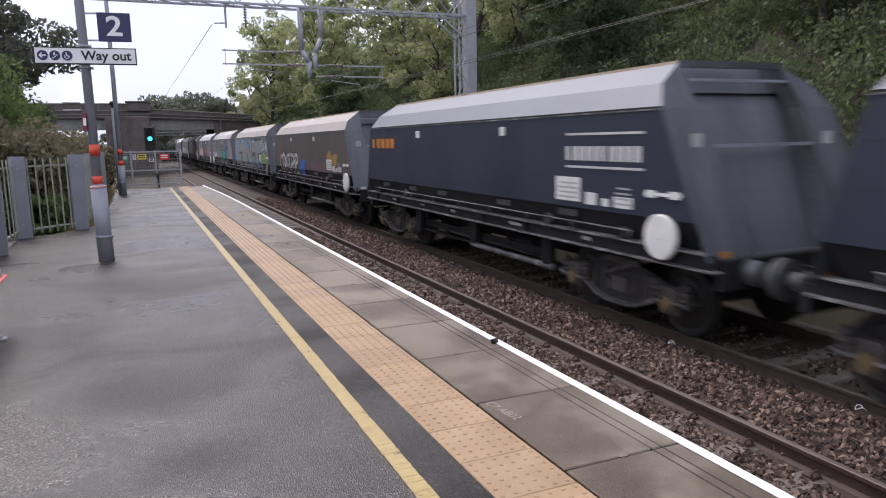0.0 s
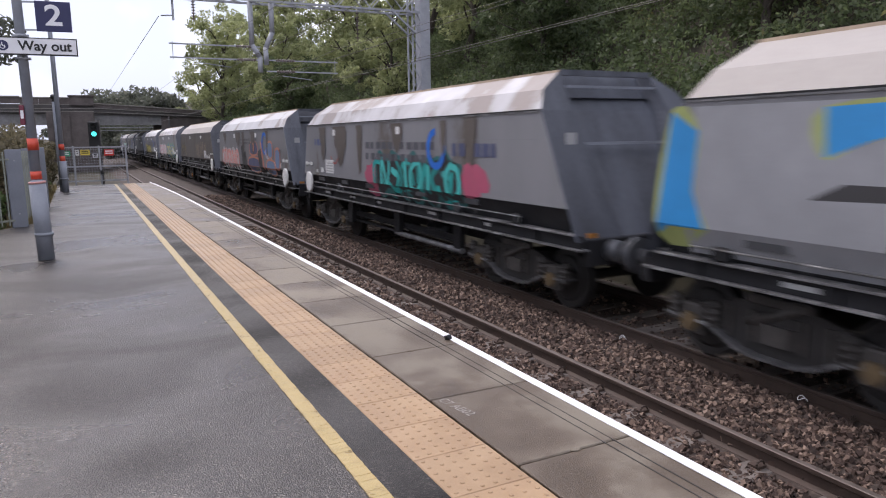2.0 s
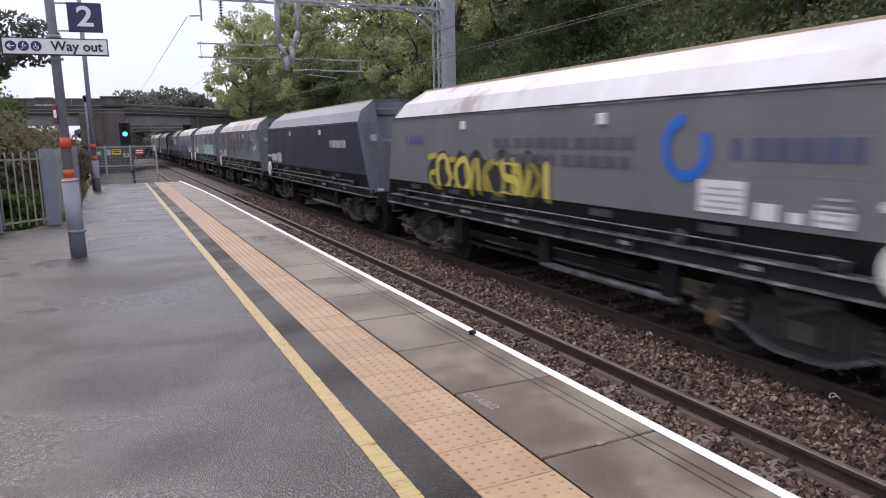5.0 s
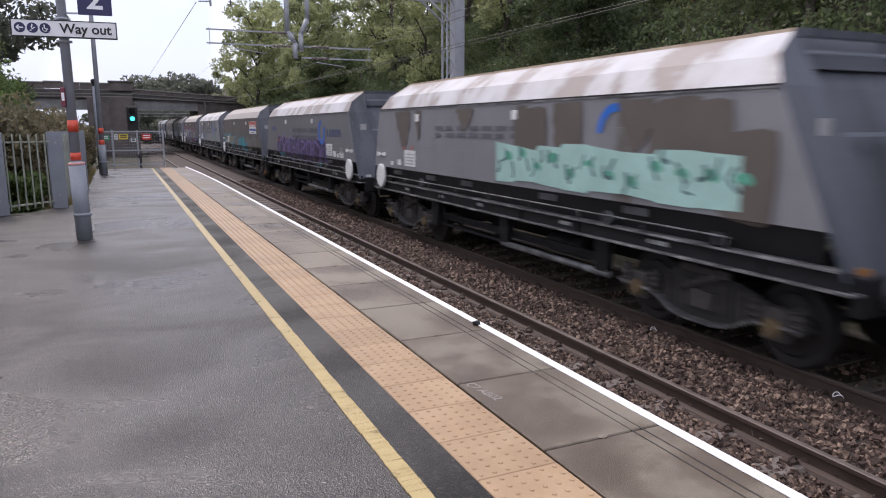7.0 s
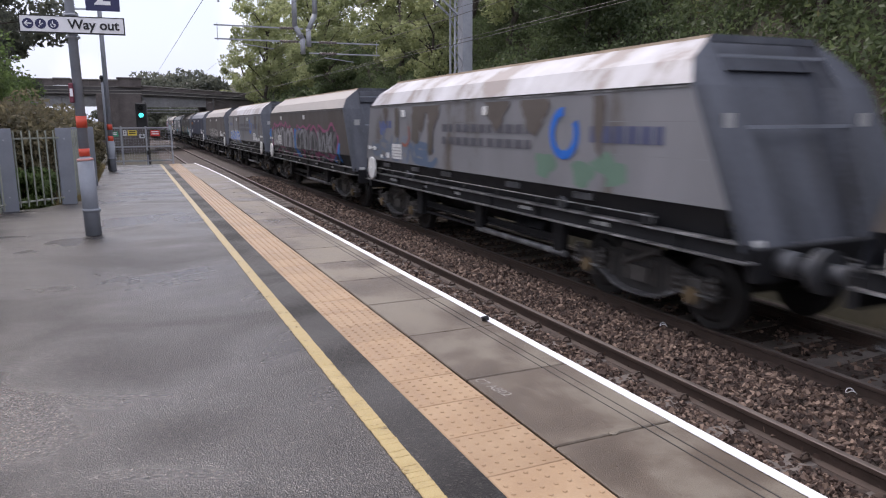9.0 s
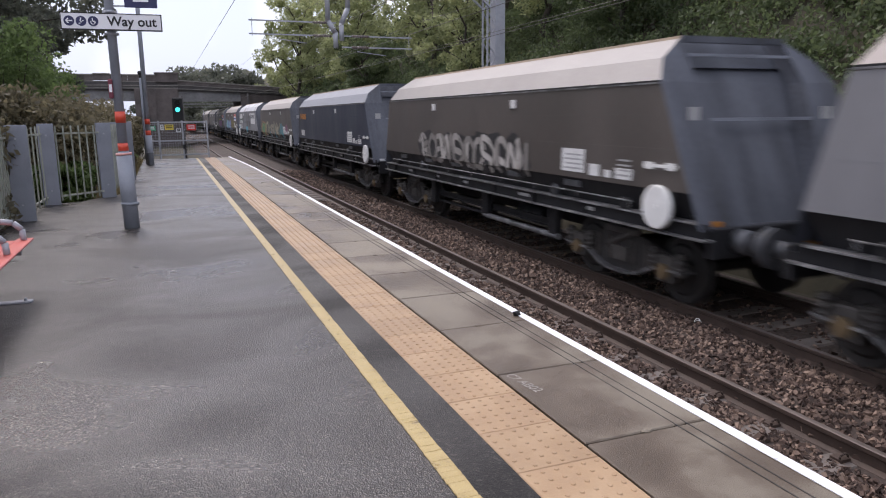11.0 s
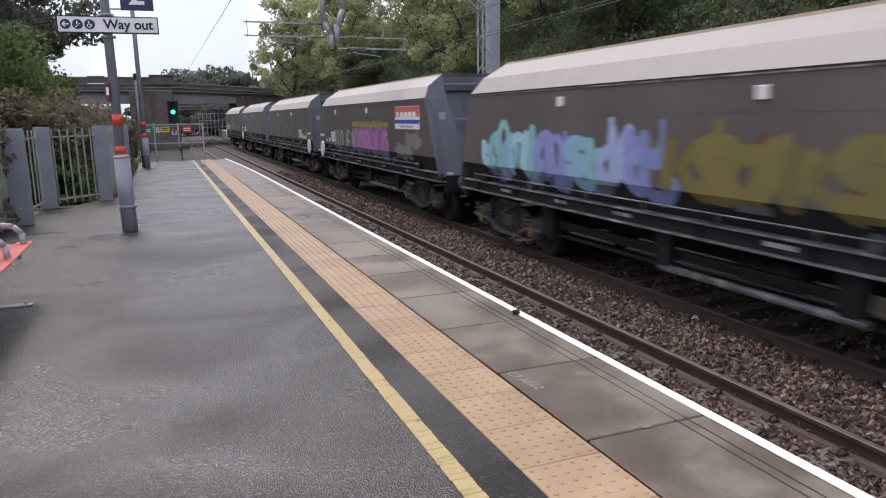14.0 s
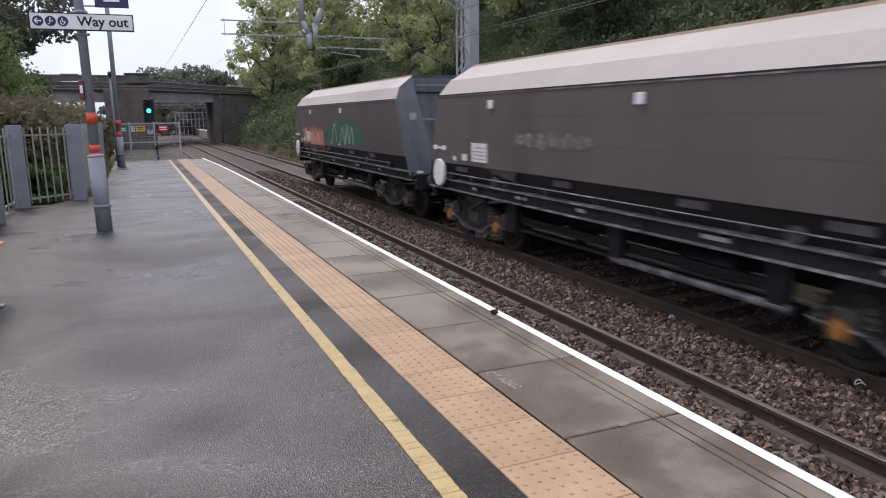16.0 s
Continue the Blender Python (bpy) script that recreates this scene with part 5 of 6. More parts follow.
    W["bolster"] = box(bmesh.new(), -1.05, 1.05, -0.22, 0.22, 0.5, 0.72)
    W["coupling"] = bar(bar(bmesh.new(), (0, -0.1, 0), (0, 0.42, -0.05), 0.08, 0.12), (0, 0.36, -0.05), (0, 0.36, -0.35), 0.06, 0.08)
    # ledge colour paints the highlight on rails, flanges, tie rod and bogie lip
    mats = dict(side="brown", seam0="brown", seam1="brown", canopy="roof_tan", eave_rail="ledge", eave_shadow_strip="frame_black", top_rail="rust_rim", end_sheet="end_slate", end_top_rail="end_slate", end_wing0="end_slate", end_wing1="end_slate", end_mid_rail="fence_grey", end_upper_rail="fence_grey", ledge="ledge", handrail="ledge", solebar_flange="ledge", tie_rod="ledge", end_platform="ledge", bogie_lip="ledge", damper="axle_dust", bogie_rib="axle_dust", spring_nest="axle_dust", bogie_side="bogie", wheel="bogie", axlebox="axle_dust", axle_cap="cap_ochre", axle="bogie", bolster="bogie", spring="axle_dust", buffer="buffer_grey", coupling="bogie", load="ballast")
    out = {}
    for k, b in W.items():
        base = k[:-2] if k[-2:] in ("_l", "_r", "_a", "_b") else k
        out[k] = mesh_of(base, b, M[mats.get(base, "frame_black")])
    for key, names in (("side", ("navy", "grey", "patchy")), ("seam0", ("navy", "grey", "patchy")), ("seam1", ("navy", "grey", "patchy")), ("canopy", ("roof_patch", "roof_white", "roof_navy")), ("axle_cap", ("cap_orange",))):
        for nm in names:
            for s in ("_l", "_r"):
                me = out[key + s].copy()
                me.materials.clear()
                me.materials.append(M[nm])
                out[key + "_" + nm + s] = me
    return out


M["rust_rim"] = material("rusty_top_rim", around((0.42, 0.33, 0.24), 0.25), 4, (0.6, 0.8))
WM = wagon_meshes()
SX = -HALF - 0.014        # plane of the paint on the platform side


def flat(bm, pts, lift=0.0):
    """A thin paint film on the platform side; pts are (y, z)."""
    bm.faces.new([bm.verts.new((SX - lift, y, z)) for y, z in pts])


FOOT = RAIL_LOW + 0.02    # lowest edge of sprayed paint


def spray(name, bm, mat, w, label=""):
    """Sprayed paint as a part: it folds over the lower edge of the side on to the leaning skirt."""
    bmesh.ops.bisect_plane(bm, geom=bm.verts[:] + bm.edges[:] + bm.faces[:], plane_co=(0, 0, LOW), plane_no=(0, 0, 1))
    for v in bm.verts:
        if v.co.z < LOW - 0.0005:
            v.co.x += HALF - skirt_x(v.co.z)
    return part(name, bm, mat, w, label)


def ribbon(bm, pts, w, lift):
    """A sprayed line: a band of even width along smoothed points, with rounded ends."""
    p = [Vector(q) for q in pts]
    fine = []
    for i in range(len(p) - 1):
        a, b, c, d = p[max(i - 1, 0)], p[i], p[i + 1], p[min(i + 2, len(p) - 1)]
        for k in range(5):
            t = k / 5
            fine.append(0.5 * ((2 * b) + (c - a) * t + (2 * a - 5 * b + 4 * c - d) * t * t + (3 * b - a - 3 * c + d) * t ** 3))
    fine.append(p[-1])
    left, right = [], []
    for i, q in enumerate(fine):
        d = (fine[min(i + 1, len(fine) - 1)] - fine[max(i - 1, 0)])
        d = d.normalized() if d.length > 1e-5 else Vector((1, 0))
        k = w / 2 * (0.55 if i in (0, len(fine) - 1) else 1)
        nrm = Vector((-d.y, d.x)) * k
        for side, s in ((left, 1), (right, -1)):
            e = q + nrm * s
            side.append(bm.verts.new((SX - lift, e.x, min(max(e.y, FOOT), EAVE - 0.05))))
    for i in range(len(fine) - 1):
        try:
            bm.faces.new((left[i], left[i + 1], right[i + 1], right[i]))
        except ValueError:
            pass


def bubble(pts, grow):
    """A closed smooth outline through points about their middle, grown outwards by so many metres."""
    c = sum((Vector(p) for p in pts), Vector((0, 0))) / len(pts)
    q = [Vector(p) + (Vector(p) - c).normalized() * grow for p in pts]
    n, out = len(q), []
    for i in range(n):
        a, b, d, e = q[i - 1], q[i], q[(i + 1) % n], q[(i + 2) % n]
        for k in range(4):
            t = k / 4
            v = 0.5 * ((2 * b) + (d - a) * t + (2 * a - 5 * b + 4 * d - e) * t * t + (3 * b - a - 3 * d + e) * t ** 3)
            out.append((v.x, min(max(v.y, FOOT), EAVE - 0.05)))
    return out


def scrawl(w, r, count, y0, y1, z0, z1, fill, edge, fat=0.2, halo=None):
    """Sprayed wild-style shapes, one after another from y0 to y1: swollen forms with an outline, dark cuts and glints; thin ones stay lines."""
    if fat >= 0.15 and z0 < 1.67:
        z0 -= 0.26
    h = z1 - z0
    step = (y1 - y0) / count
    for i in range(count):
        lift = 0.0002 * i
        if fat < 0.15:
            n, x, up, pts = r.choice((4, 5, 5)), r.uniform(-0.05, 0.2), r.random() < 0.5, []
            for k in range(n):
                pts.append((y0 + step * (i + x), z0 + h * ((0.93 if up else 0.06) + r.uniform(-0.1, 0.1))))
                up = not up if r.random() < 0.75 else up
                x += r.uniform(0.12, 0.36)
            for col, wd, lf, nm in ((edge, fat * 1.7, 0.003, "graffiti_outline"), (fill, fat * 0.7, 0.005, "graffiti")):
                bm = bmesh.new()
                ribbon(bm, pts, wd * h, lf + lift)
                spray(nm, bm, paint(col), w, "sprayed graffiti line" if nm == "graffiti" else "")
            continue
        cy, cz = y0 + step * (i + 0.5), z0 + h * (0.5 + r.uniform(-0.06, 0.06))
        n = r.choice((8, 9, 10))
        ph = r.uniform(0, 6.28)
        pts = []
        for k in range(n):
            a = 6.2832 * k / n + ph
            lobe = 1.0 + (0.22 if k % 2 else -0.22) * min(1.0, 1.1 / abs(step)) * r.uniform(0.3, 1.3)
            ca, sa = math.cos(a), math.sin(a)
            sq = 1 / max(abs(ca), abs(sa)) ** 0.55
            pts.append((cy + abs(step) * 0.52 * ca * sq * lobe, cz + h * 0.46 * sa * sq * lobe))
        layers = [(edge, 0.03 * h + 0.01, 0.003, "graffiti_ground")]
        if halo:
            layers.insert(0, (halo, 0.13 * h + 0.02, 0.001, "graffiti_halo"))
        for col, grow, lf, nm in layers:
            bm = bmesh.new()
            flat(bm, bubble(pts, grow), lf + lift)
            spray(nm, bm, paint(col), w, "sprayed wild-style graffiti shape" if nm == "graffiti_ground" else "")
        light, dull = tuple(min(0.75, v * 1.25 + 0.04) for v in fill), tuple(v * 0.65 for v in fill)
        m = max(2, round(abs(step) / (0.5 * h)))
        wd = abs(step) / m
        for q in range(m):                                      # broad bent strokes, overlapping, over the dark ground
            left = cy + abs(step) * 0.5 - wd * (q - 0.3)
            form = STROKES[r.randrange(len(STROKES))]
            fx, fz, lean = r.random() < 0.5, r.random() < 0.5, r.uniform(-0.35, 0.35)
            for k, line in enumerate(form):
                pl = [(left - wd * (1.5 * (1 - a if fx else a) + lean * b), min(max(z0 + h * (0.1 + 0.8 * (1 - b if fz else b)) + r.uniform(-0.04, 0.04), FOOT + 0.03), EAVE - 0.08)) for a, b in line]
                if q % 2:
                    bm = bmesh.new()
                    ribbon(bm, pl, 0.24 * h, 0.005 + 0.0004 * (q % 6) + lift)
                    spray("graffiti_cut", bm, paint(edge), w)
                bm = bmesh.new()
                ribbon(bm, pl, 0.15 * h * r.uniform(0.8, 1.3), 0.0052 + 0.0004 * (q % 6) + lift)
                spray("graffiti", bm, paint((fill, light, dull)[(q + k) % 3]), w)


def wild(w, r, y0, y1, z0, z1, colours, n=14, width=0.16, cut=None):
    """Jagged overlapping strokes of several colours, with drips and flecks and no ground under them."""
    h = z1 - z0
    for q in range(n):
        u = q / (n - 1)
        col = colours[min(len(colours) - 1, int(u * len(colours)))] if q % 3 else colours[r.randrange(len(colours))]
        cy, wd = y0 + (y1 - y0) * u, abs(y1 - y0) / n * r.uniform(1.2, 2.2)
        b0, b1 = z0 + h * r.uniform(0, 0.25), z1 - h * r.uniform(0, 0.35)
        for line in STROKES[r.randrange(len(STROKES))]:
            pl = [(cy - wd * (a - 0.5) + r.uniform(-0.05, 0.05), b0 + (b1 - b0) * b) for a, b in line]
            if cut:
                bm = bmesh.new()
                ribbon(bm, pl, width * 1.5 * h + 0.03, 0.003 + 0.0003 * q)
                spray("graffiti_cut", bm, paint(cut), w)
            bm = bmesh.new()
            ribbon(bm, pl, width * h * r.uniform(0.9, 1.8), 0.0031 + 0.0003 * q)
            spray("graffiti", bm, paint(col), w, "sprayed wild-style graffiti stroke")
        if q % 2:
            bm = bmesh.new()
            zt = r.uniform(z0 + 0.6 * h, z1)
            ribbon(bm, [(cy, zt + 0.12), (cy - 0.02, zt), (cy + 0.01, zt - 0.25 * h)], r.uniform(0.06, 0.14), 0.0034 + 0.0003 * q)
            spray("paint_drip", bm, paint(col), w)


def patch(w, pts, col, lift=0.002, name="graffiti_field"):
    """A plain sprayed field with straight edges."""
    bm = bmesh.new()
    flat(bm, pts, lift)
    spray(name, bm, paint(col), w, "sprayed field of paint")


def lobe(w, y, z, ry, rz, fill, edge, lift=0.003, rim=0.07):
    """A swollen rounded form with a broad painted rim."""
    for k, (col, grow) in enumerate(((edge, rim), (fill, 0.0))):
        pts = []
        for i in range(24):
            a = 6.2832 * i / 24
            sq = 1 / max(abs(math.cos(a)), abs(math.sin(a))) ** 0.4
            pts.append((y + (ry + grow) * math.cos(a) * sq, min(max(z + (rz + grow) * math.sin(a) * sq, FOOT), EAVE - 0.05)))
        bm = bmesh.new()
        flat(bm, pts, lift + 0.0006 * k)
        spray("graffiti" if k else "graffiti_outline", bm, paint(col), w, "" if k else "swollen sprayed letter form")


def lettered_block(w, r, y0, y1, z0, z1, count, fill, line, accent):
    """One ragged field cut into letters by thin dark lines, with darker blotches."""
    step, h, top, bottom = (y1 - y0) / count, z1 - z0, [], []
    for i in range(count):
        z = z1 - h * r.uniform(0, 0.22)
        top += [(y0 + step * (i + 0.03), z), (y0 + step * (i + 0.93), z - h * r.uniform(-0.06, 0.1))]
        bottom += [(y0 + step * (i + 0.05), z0 + h * r.uniform(0, 0.1)), (y0 + step * (i + 0.95), z0 + h * r.uniform(0, 0.1))]
    patch(w, top + bottom[::-1], fill, 0.0142)
    for i in range(count * 3):
        y, z = y0 + step * (i + 0.5) / 3, z0 + h * r.uniform(0.15, 0.8)
        bm = bmesh.new()
        pts = [(y, z + h * 0.2), (y + step * r.uniform(-0.15, 0.15), z), (y + step * r.uniform(-0.2, 0.3), z - h * r.uniform(0.0, 0.25))]
        ribbon(bm, pts, r.uniform(0.03, 0.06), 0.0158)
        spray("graffiti_line", bm, paint(line), w)
        if i % 2:
            bm = bmesh.new()
            ribbon(bm, [(y, z), (y + step * 0.2, z + 0.03), (y + step * 0.3, z - 0.04)], r.uniform(0.06, 0.13), 0.015)
            spray("graffiti_blotch", bm, paint(accent), w)


# bent strokes in a unit square: arches, hooks, bolts and loops
STROKES = (
    (((0, 0), (0.05, 0.75), (0.5, 1), (0.95, 0.75), (1, 0)),),
    (((0.05, 1), (0.08, 0.15), (0.5, 0), (0.95, 0.3)), ((0.15, 0.55), (0.7, 0.65))),
    (((0, 0), (0.3, 1), (0.6, 0.15), (1, 0.95)),),
    (((0.5, 1), (0.05, 0.6), (0.3, 0.05), (0.9, 0.2), (0.85, 0.8), (0.45, 0.95)),),
    (((0.1, 0), (0.12, 0.5), (0.1, 1)), ((0.85, 1), (0.4, 0.5), (0.95, 0)),),
    (((0.95, 0.9), (0.3, 0.95), (0.15, 0.6), (0.8, 0.4), (0.75, 0.05), (0.05, 0.1)),),
)


def cloud_paint(w, r, y0, y1, z0, z1, col, n=9, size=0.3):
    """Ragged sprayed patches."""
    if z0 < 1.74:
        z0 -= 0.2
    for q in range(n):
        bm = bmesh.new()
        cy, cz = r.uniform(min(y0, y1), max(y0, y1)), r.uniform(z0, z1)
        k = 14
        rr = [size * r.uniform(0.6, 1.1) for _ in range(k)]
        flat(bm, [(cy + rr[i] * 1.3 * math.cos(6.283 * i / k), min(max(cz + rr[i] * 0.8 * math.sin(6.283 * i / k), FOOT), EAVE - 0.06)) for i in range(k)], 0.0006 + 0.0001 * q)
        spray("spray_patch", bm, paint(col), w)


def ring_mark(w, y, z, rad, col, start=0.0, turn=6.283, thick=0.28):
    bm = bmesh.new()
    k = 22
    for i in range(k):
        a, b = start + turn * i / k, start + turn * (i + 1) / k
        flat(bm, [(y + rad * math.cos(a), z + rad * math.sin(a)), (y + rad * math.cos(b), z + rad * math.sin(b)), (y + rad * (1 - thick) * math.cos(b), z + rad * (1 - thick) * math.sin(b)), (y + rad * (1 - thick) * math.cos(a), z + rad * (1 - thick) * math.sin(a))], 0.0105)
    bmesh.ops.remove_doubles(bm, verts=bm.verts[:], dist=0.002)
    part("round_emblem", bm, paint(col), w, "round painted emblem")


def panel(w, y0, y1, z0, z1, col, lift=0.003, name="data_panel", label="painted panel", mat=None):
    bm = box(bmesh.new(), SX - lift - 0.003, SX + 0.001, min(y0, y1), max(y0, y1), z0, z1)
    return part(name, bm, mat or paint(col), w, label)


def bars(w, y0, y1, z0, z1, col, n, lines=1, lift=0.008):
    """Unreadable lettering as plain bars."""
    bm = bmesh.new()
    for l in range(lines):
        za = z0 + (z1 - z0) * l / lines
        zb = za + (z1 - z0) / lines * (0.8 if lines == 1 else 0.6)
        for i in range(n):
            a = y0 + (y1 - y0) * i / n
            b = a + (y1 - y0) / n * (0.78 if (i * 7 + l * 3) % 5 else 0.55)
            flat(bm, [(a, za), (b, za), (b, zb), (a, zb)], lift)
    tagged(part("lettering_mark", bm, paint(col), w), kind="stuff")


SIDE_WORDS = dict(navy="dark navy", brown="dull brown", grey="light grey", patchy="patchy grey")
ONE_SIDED = ("seam0", "seam1", "eave_rail", "eave_shadow_strip", "top_rail", "skirt", "handrail", "ledge", "solebar", "solebar_flange", "tie_rod", "hanger0", "hanger1", "hanger2", "side_beam", "side_beam_low")
ONE_ENDED = ("end_sheet", "end_wing0", "end_wing1", "end_top_rail", "end_mid_rail", "end_upper_rail", "headstock", "end_platform", "draw_sill", "valve_box")
PART_LABEL = dict(end_sheet="dark slate recessed end sheet", end_wing0="slate grey leaning end plate", end_wing1="slate grey leaning end plate", tie_rod="pale dusty tie rod", solebar="grimy black solebar", ledge="dusty ledge", top_rail="rusty top rim")


def wagon(n, words="", side="brown", roof="roof_tan", near_disc=False, far_disc=False, orange=False, plates=None):
    """One bogie hopper; its platform side is -x and its leading end -y."""
    w = thing("hopper_wagon", pose(CX, 0, RZ), SIDE_WORDS[side] + " bogie hopper wagon " + words, "wagon", "hopper wagons of the train")
    r = random.Random(100 + n)
    def add(name, key, m=Matrix(), label="", parent=None):
        return tagged(piece(name, WM[key], parent or w, m), label=label)
    for s in ("_l", "_r"):
        add("body_side", ("side" if side == "brown" else "side_" + side) + s, label=SIDE_WORDS[side] + " body side")
        add("canopy", ("canopy" if roof == "roof_tan" else "canopy_" + roof) + s, label="sloping pale upper side")
        for k in ONE_SIDED:
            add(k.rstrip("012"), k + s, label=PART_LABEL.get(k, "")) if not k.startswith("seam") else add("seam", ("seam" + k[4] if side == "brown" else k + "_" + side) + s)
    for e in ("_a", "_b"):
        for k in ONE_ENDED:
            add(k.rstrip("012"), k + e, label=PART_LABEL.get(k, ""))
    for k in ("hopper", "load", "air_tank"):
        add(k, k)
    for e in (-1, 1):
        b = add("bogie", "bolster", pose(0, e * 4.4, 0), "brake-dusted bogie")
        for s in ("_l", "_r"):
            for k in ("bogie_side", "bogie_lip", "damper", "spring_nest"):
                add(k, k + s, parent=b)
            for d in (-0.56, -0.28, 0.28, 0.56):
                add("bogie_rib", "bogie_rib" + s, pose(0, d, 0), parent=b)
            add("buffer", "buffer" + s, pose(0, e * STOCK[e], 0.99, 0, 0, 0 if e > 0 else 180), "large grey round buffer")
            for d in (-1.27, -0.75, 0.75, 1.27):
                add("spring", "spring" + s, pose(0, d, 0.03), parent=b)
            for d in (-1.01, 1.01):
                add("wheel", "wheel" + s, pose(0, d, 0.46), parent=b)
                add("axlebox", "axlebox" + s, pose(0, d, 0.46), parent=b)
                add("axle_cap", ("axle_cap_cap_orange" if orange or r.random() < 0.07 else "axle_cap") + s, pose(0, d, 0.46), parent=b)
        for d in (-1.01, 1.01):
            add("axle", "axle", pose(0, d, 0.46), parent=b)
        add("coupling", "coupling", pose(0, e * STOCK[e], 0.95, 0, 0, 0 if e > 0 else 180))
        for s in (-1, 1):
            z = 2.4
            bm = box(bmesh.new(), s * 1.06 - 0.08, s * 1.06 + 0.08, e * (end_y(z, e) + 0.01) - 0.012, e * (end_y(z, e) + 0.01) + 0.012, z - 0.11, z + 0.11)
            part("end_plate", bm, M["panel_ink"], w, "small pale plate")
        bm = box(bmesh.new(), -1.2, -1.05, e * (end_y(1.2, e) + 0.01) - 0.012, e * (end_y(1.2, e) + 0.01) + 0.012, 1.16, 1.22)
        part("reflector", bm, M["cap_orange"] if r.random() < 0.5 else M["tag"], w)
    for e, on in ((-1, near_disc), (1, far_disc)):
        if on:
            y = -5.6 if e < 0 else 5.27
            bm = bmesh.new()
            tube(bm, (-1.41, y, 1.325), (-1.45, y, 1.325), 0.27, 0.27, 28)
            tube(bm, (-1.45, y, 1.325), (-1.46, y, 1.325), 0.27, 0.25, 28)
            part("disc_hood", tube(bmesh.new(), (-1.4, y, 1.4), (-1.409, y, 1.4), 0.29, 0.29, 24), M["black"], w, "black hood behind the disc")
            dk = part("handbrake_disc", bm, M["disc_white"] if n != 3 else M["ledge"], w, "round chalky white handbrake disc")
            part("hub", tube(bmesh.new(), (-1.46, y, 1.325), (-1.475, y, 1.325), 0.03, 0.03, 10), M["disc_white"], dk)
            bm = box(bmesh.new(), -1.43, -1.405, y - 0.3, y + 0.3, 1.8, 1.835)
            for d in (-0.2, 0.2):
                box(bm, -1.435, -1.405, y + d - 0.075, y + d + 0.075, 1.775, 1.86)
            part("grab_rail", bm, M["disc_white"], w, "white grab rail")
            sheets = ((0.72, 0.36, 1.6, 1.74), (1.08, 0.14, 1.6, 1.7), (1.4, 0.24, 1.6, 1.76), (1.95, 0.6, 1.62, 1.95)) if e < 0 else ((-1.14, 0.2, 1.62, 1.74), (-0.7, 0.12, 1.6, 1.68), (-1.75, 0.6, 1.62, 1.95))
            for dy, wd, z0, z1 in sheets:
                pl = panel(w, y + dy - wd / 2, y + dy + wd / 2, z0, z1, None, 0.008, mat=M["tag"], label="white data panel")
                if wd > 0.3:
                    bm = bmesh.new()
                    for q in range(4):
                        flat(bm, [(y + dy - wd * 0.42, z0 + 0.04 + 0.065 * q), (y + dy + wd * (0.42 - 0.1 * (q % 2)), z0 + 0.04 + 0.065 * q), (y + dy + wd * (0.42 - 0.1 * (q % 2)), z0 + 0.065 + 0.065 * q), (y + dy - wd * 0.42, z0 + 0.065 + 0.065 * q)], 0.0125)
                    tagged(part("panel_writing", bm, M["panel_ink"], pl), kind="stuff")
    for y in plates or ((-1.74, 2.05) if near_disc else (-0.78, 3.08)):
        part("lamp_bracket", box(bmesh.new(), -1.44, -1.405, y - 0.08, y + 0.08, 2.54, 2.68, 0.006), M["tag"], w, "small pale plate under the eave")
    for y in (-4.1, -2.2, 0.4, 2.0, 3.8):
        part("solebar_mark", box(bmesh.new(), -1.345, -1.334, y, y + r.uniform(0.15, 0.4), 1.09, 1.14), M["panel_ink"], w)
        part("skirt_plate", box(bmesh.new(), -1.385, -1.355, y + 0.3, y + 0.75, 1.4, 1.49), M["buffer_grey"], w)
    for y in (-3.0, 3.1):
        part("door_gear", tube(bmesh.new(), (-1.2, y, 1.3), (-1.36, y, 1.3), 0.1, 0.09, 12), M["buffer_grey"], w)
    return w, r


WHITE, BLACK, BLUE, CYAN, RED, GREEN, YELLOW, ORANGE, PURPLE, MINT = (0.5, 0.5, 0.5), (0.02, 0.02, 0.022), (0.01, 0.13, 0.52), (0.03, 0.3, 0.42), (0.52, 0.11, 0.08), (0.05, 0.3, 0.06), (0.42, 0.36, 0.05), (0.5, 0.19, 0.03), (0.1, 0.06, 0.2), (0.3, 0.58, 0.5)


def company_grey(w, y_ring=-3.15):
    """The owner's round blue emblem and dull lettering bars on the grey hoppers."""
    ring_mark(w, y_ring, 2.27, 0.36, BLUE, 2.6, 5.2, 0.34)
    bars(w, y_ring - 0.6, y_ring - 2.1, 2.16, 2.42, (0.07, 0.08, 0.15), 6)
    bars(w, 1.0, -2.4, 2.02, 2.48, (0.085, 0.085, 0.1), 11, 2)
    bars(w, 4.7, 3.8, 2.3, 2.5, (0.08, 0.1, 0.22), 4)


def red_white_blue(w):
    panel(w, -3.4, -5.2, 2.13, 2.67, None, 0.004, "maker_panel", "red, white and blue panel", mat=M["sign_white"])
    panel(w, -3.41, -5.19, 2.42, 2.66, RED, 0.007)
    panel(w, -3.41, -5.19, 2.26, 2.35, (0.03, 0.08, 0.3), 0.007)
    bars(w, -3.55, -5.05, 2.36, 2.58, (0.7, 0.7, 0.7), 5, 1, 0.014)
    bars(w, -3.8, -4.8, 2.17, 2.22, (0.25, 0.25, 0.3), 14, 1, 0.014)


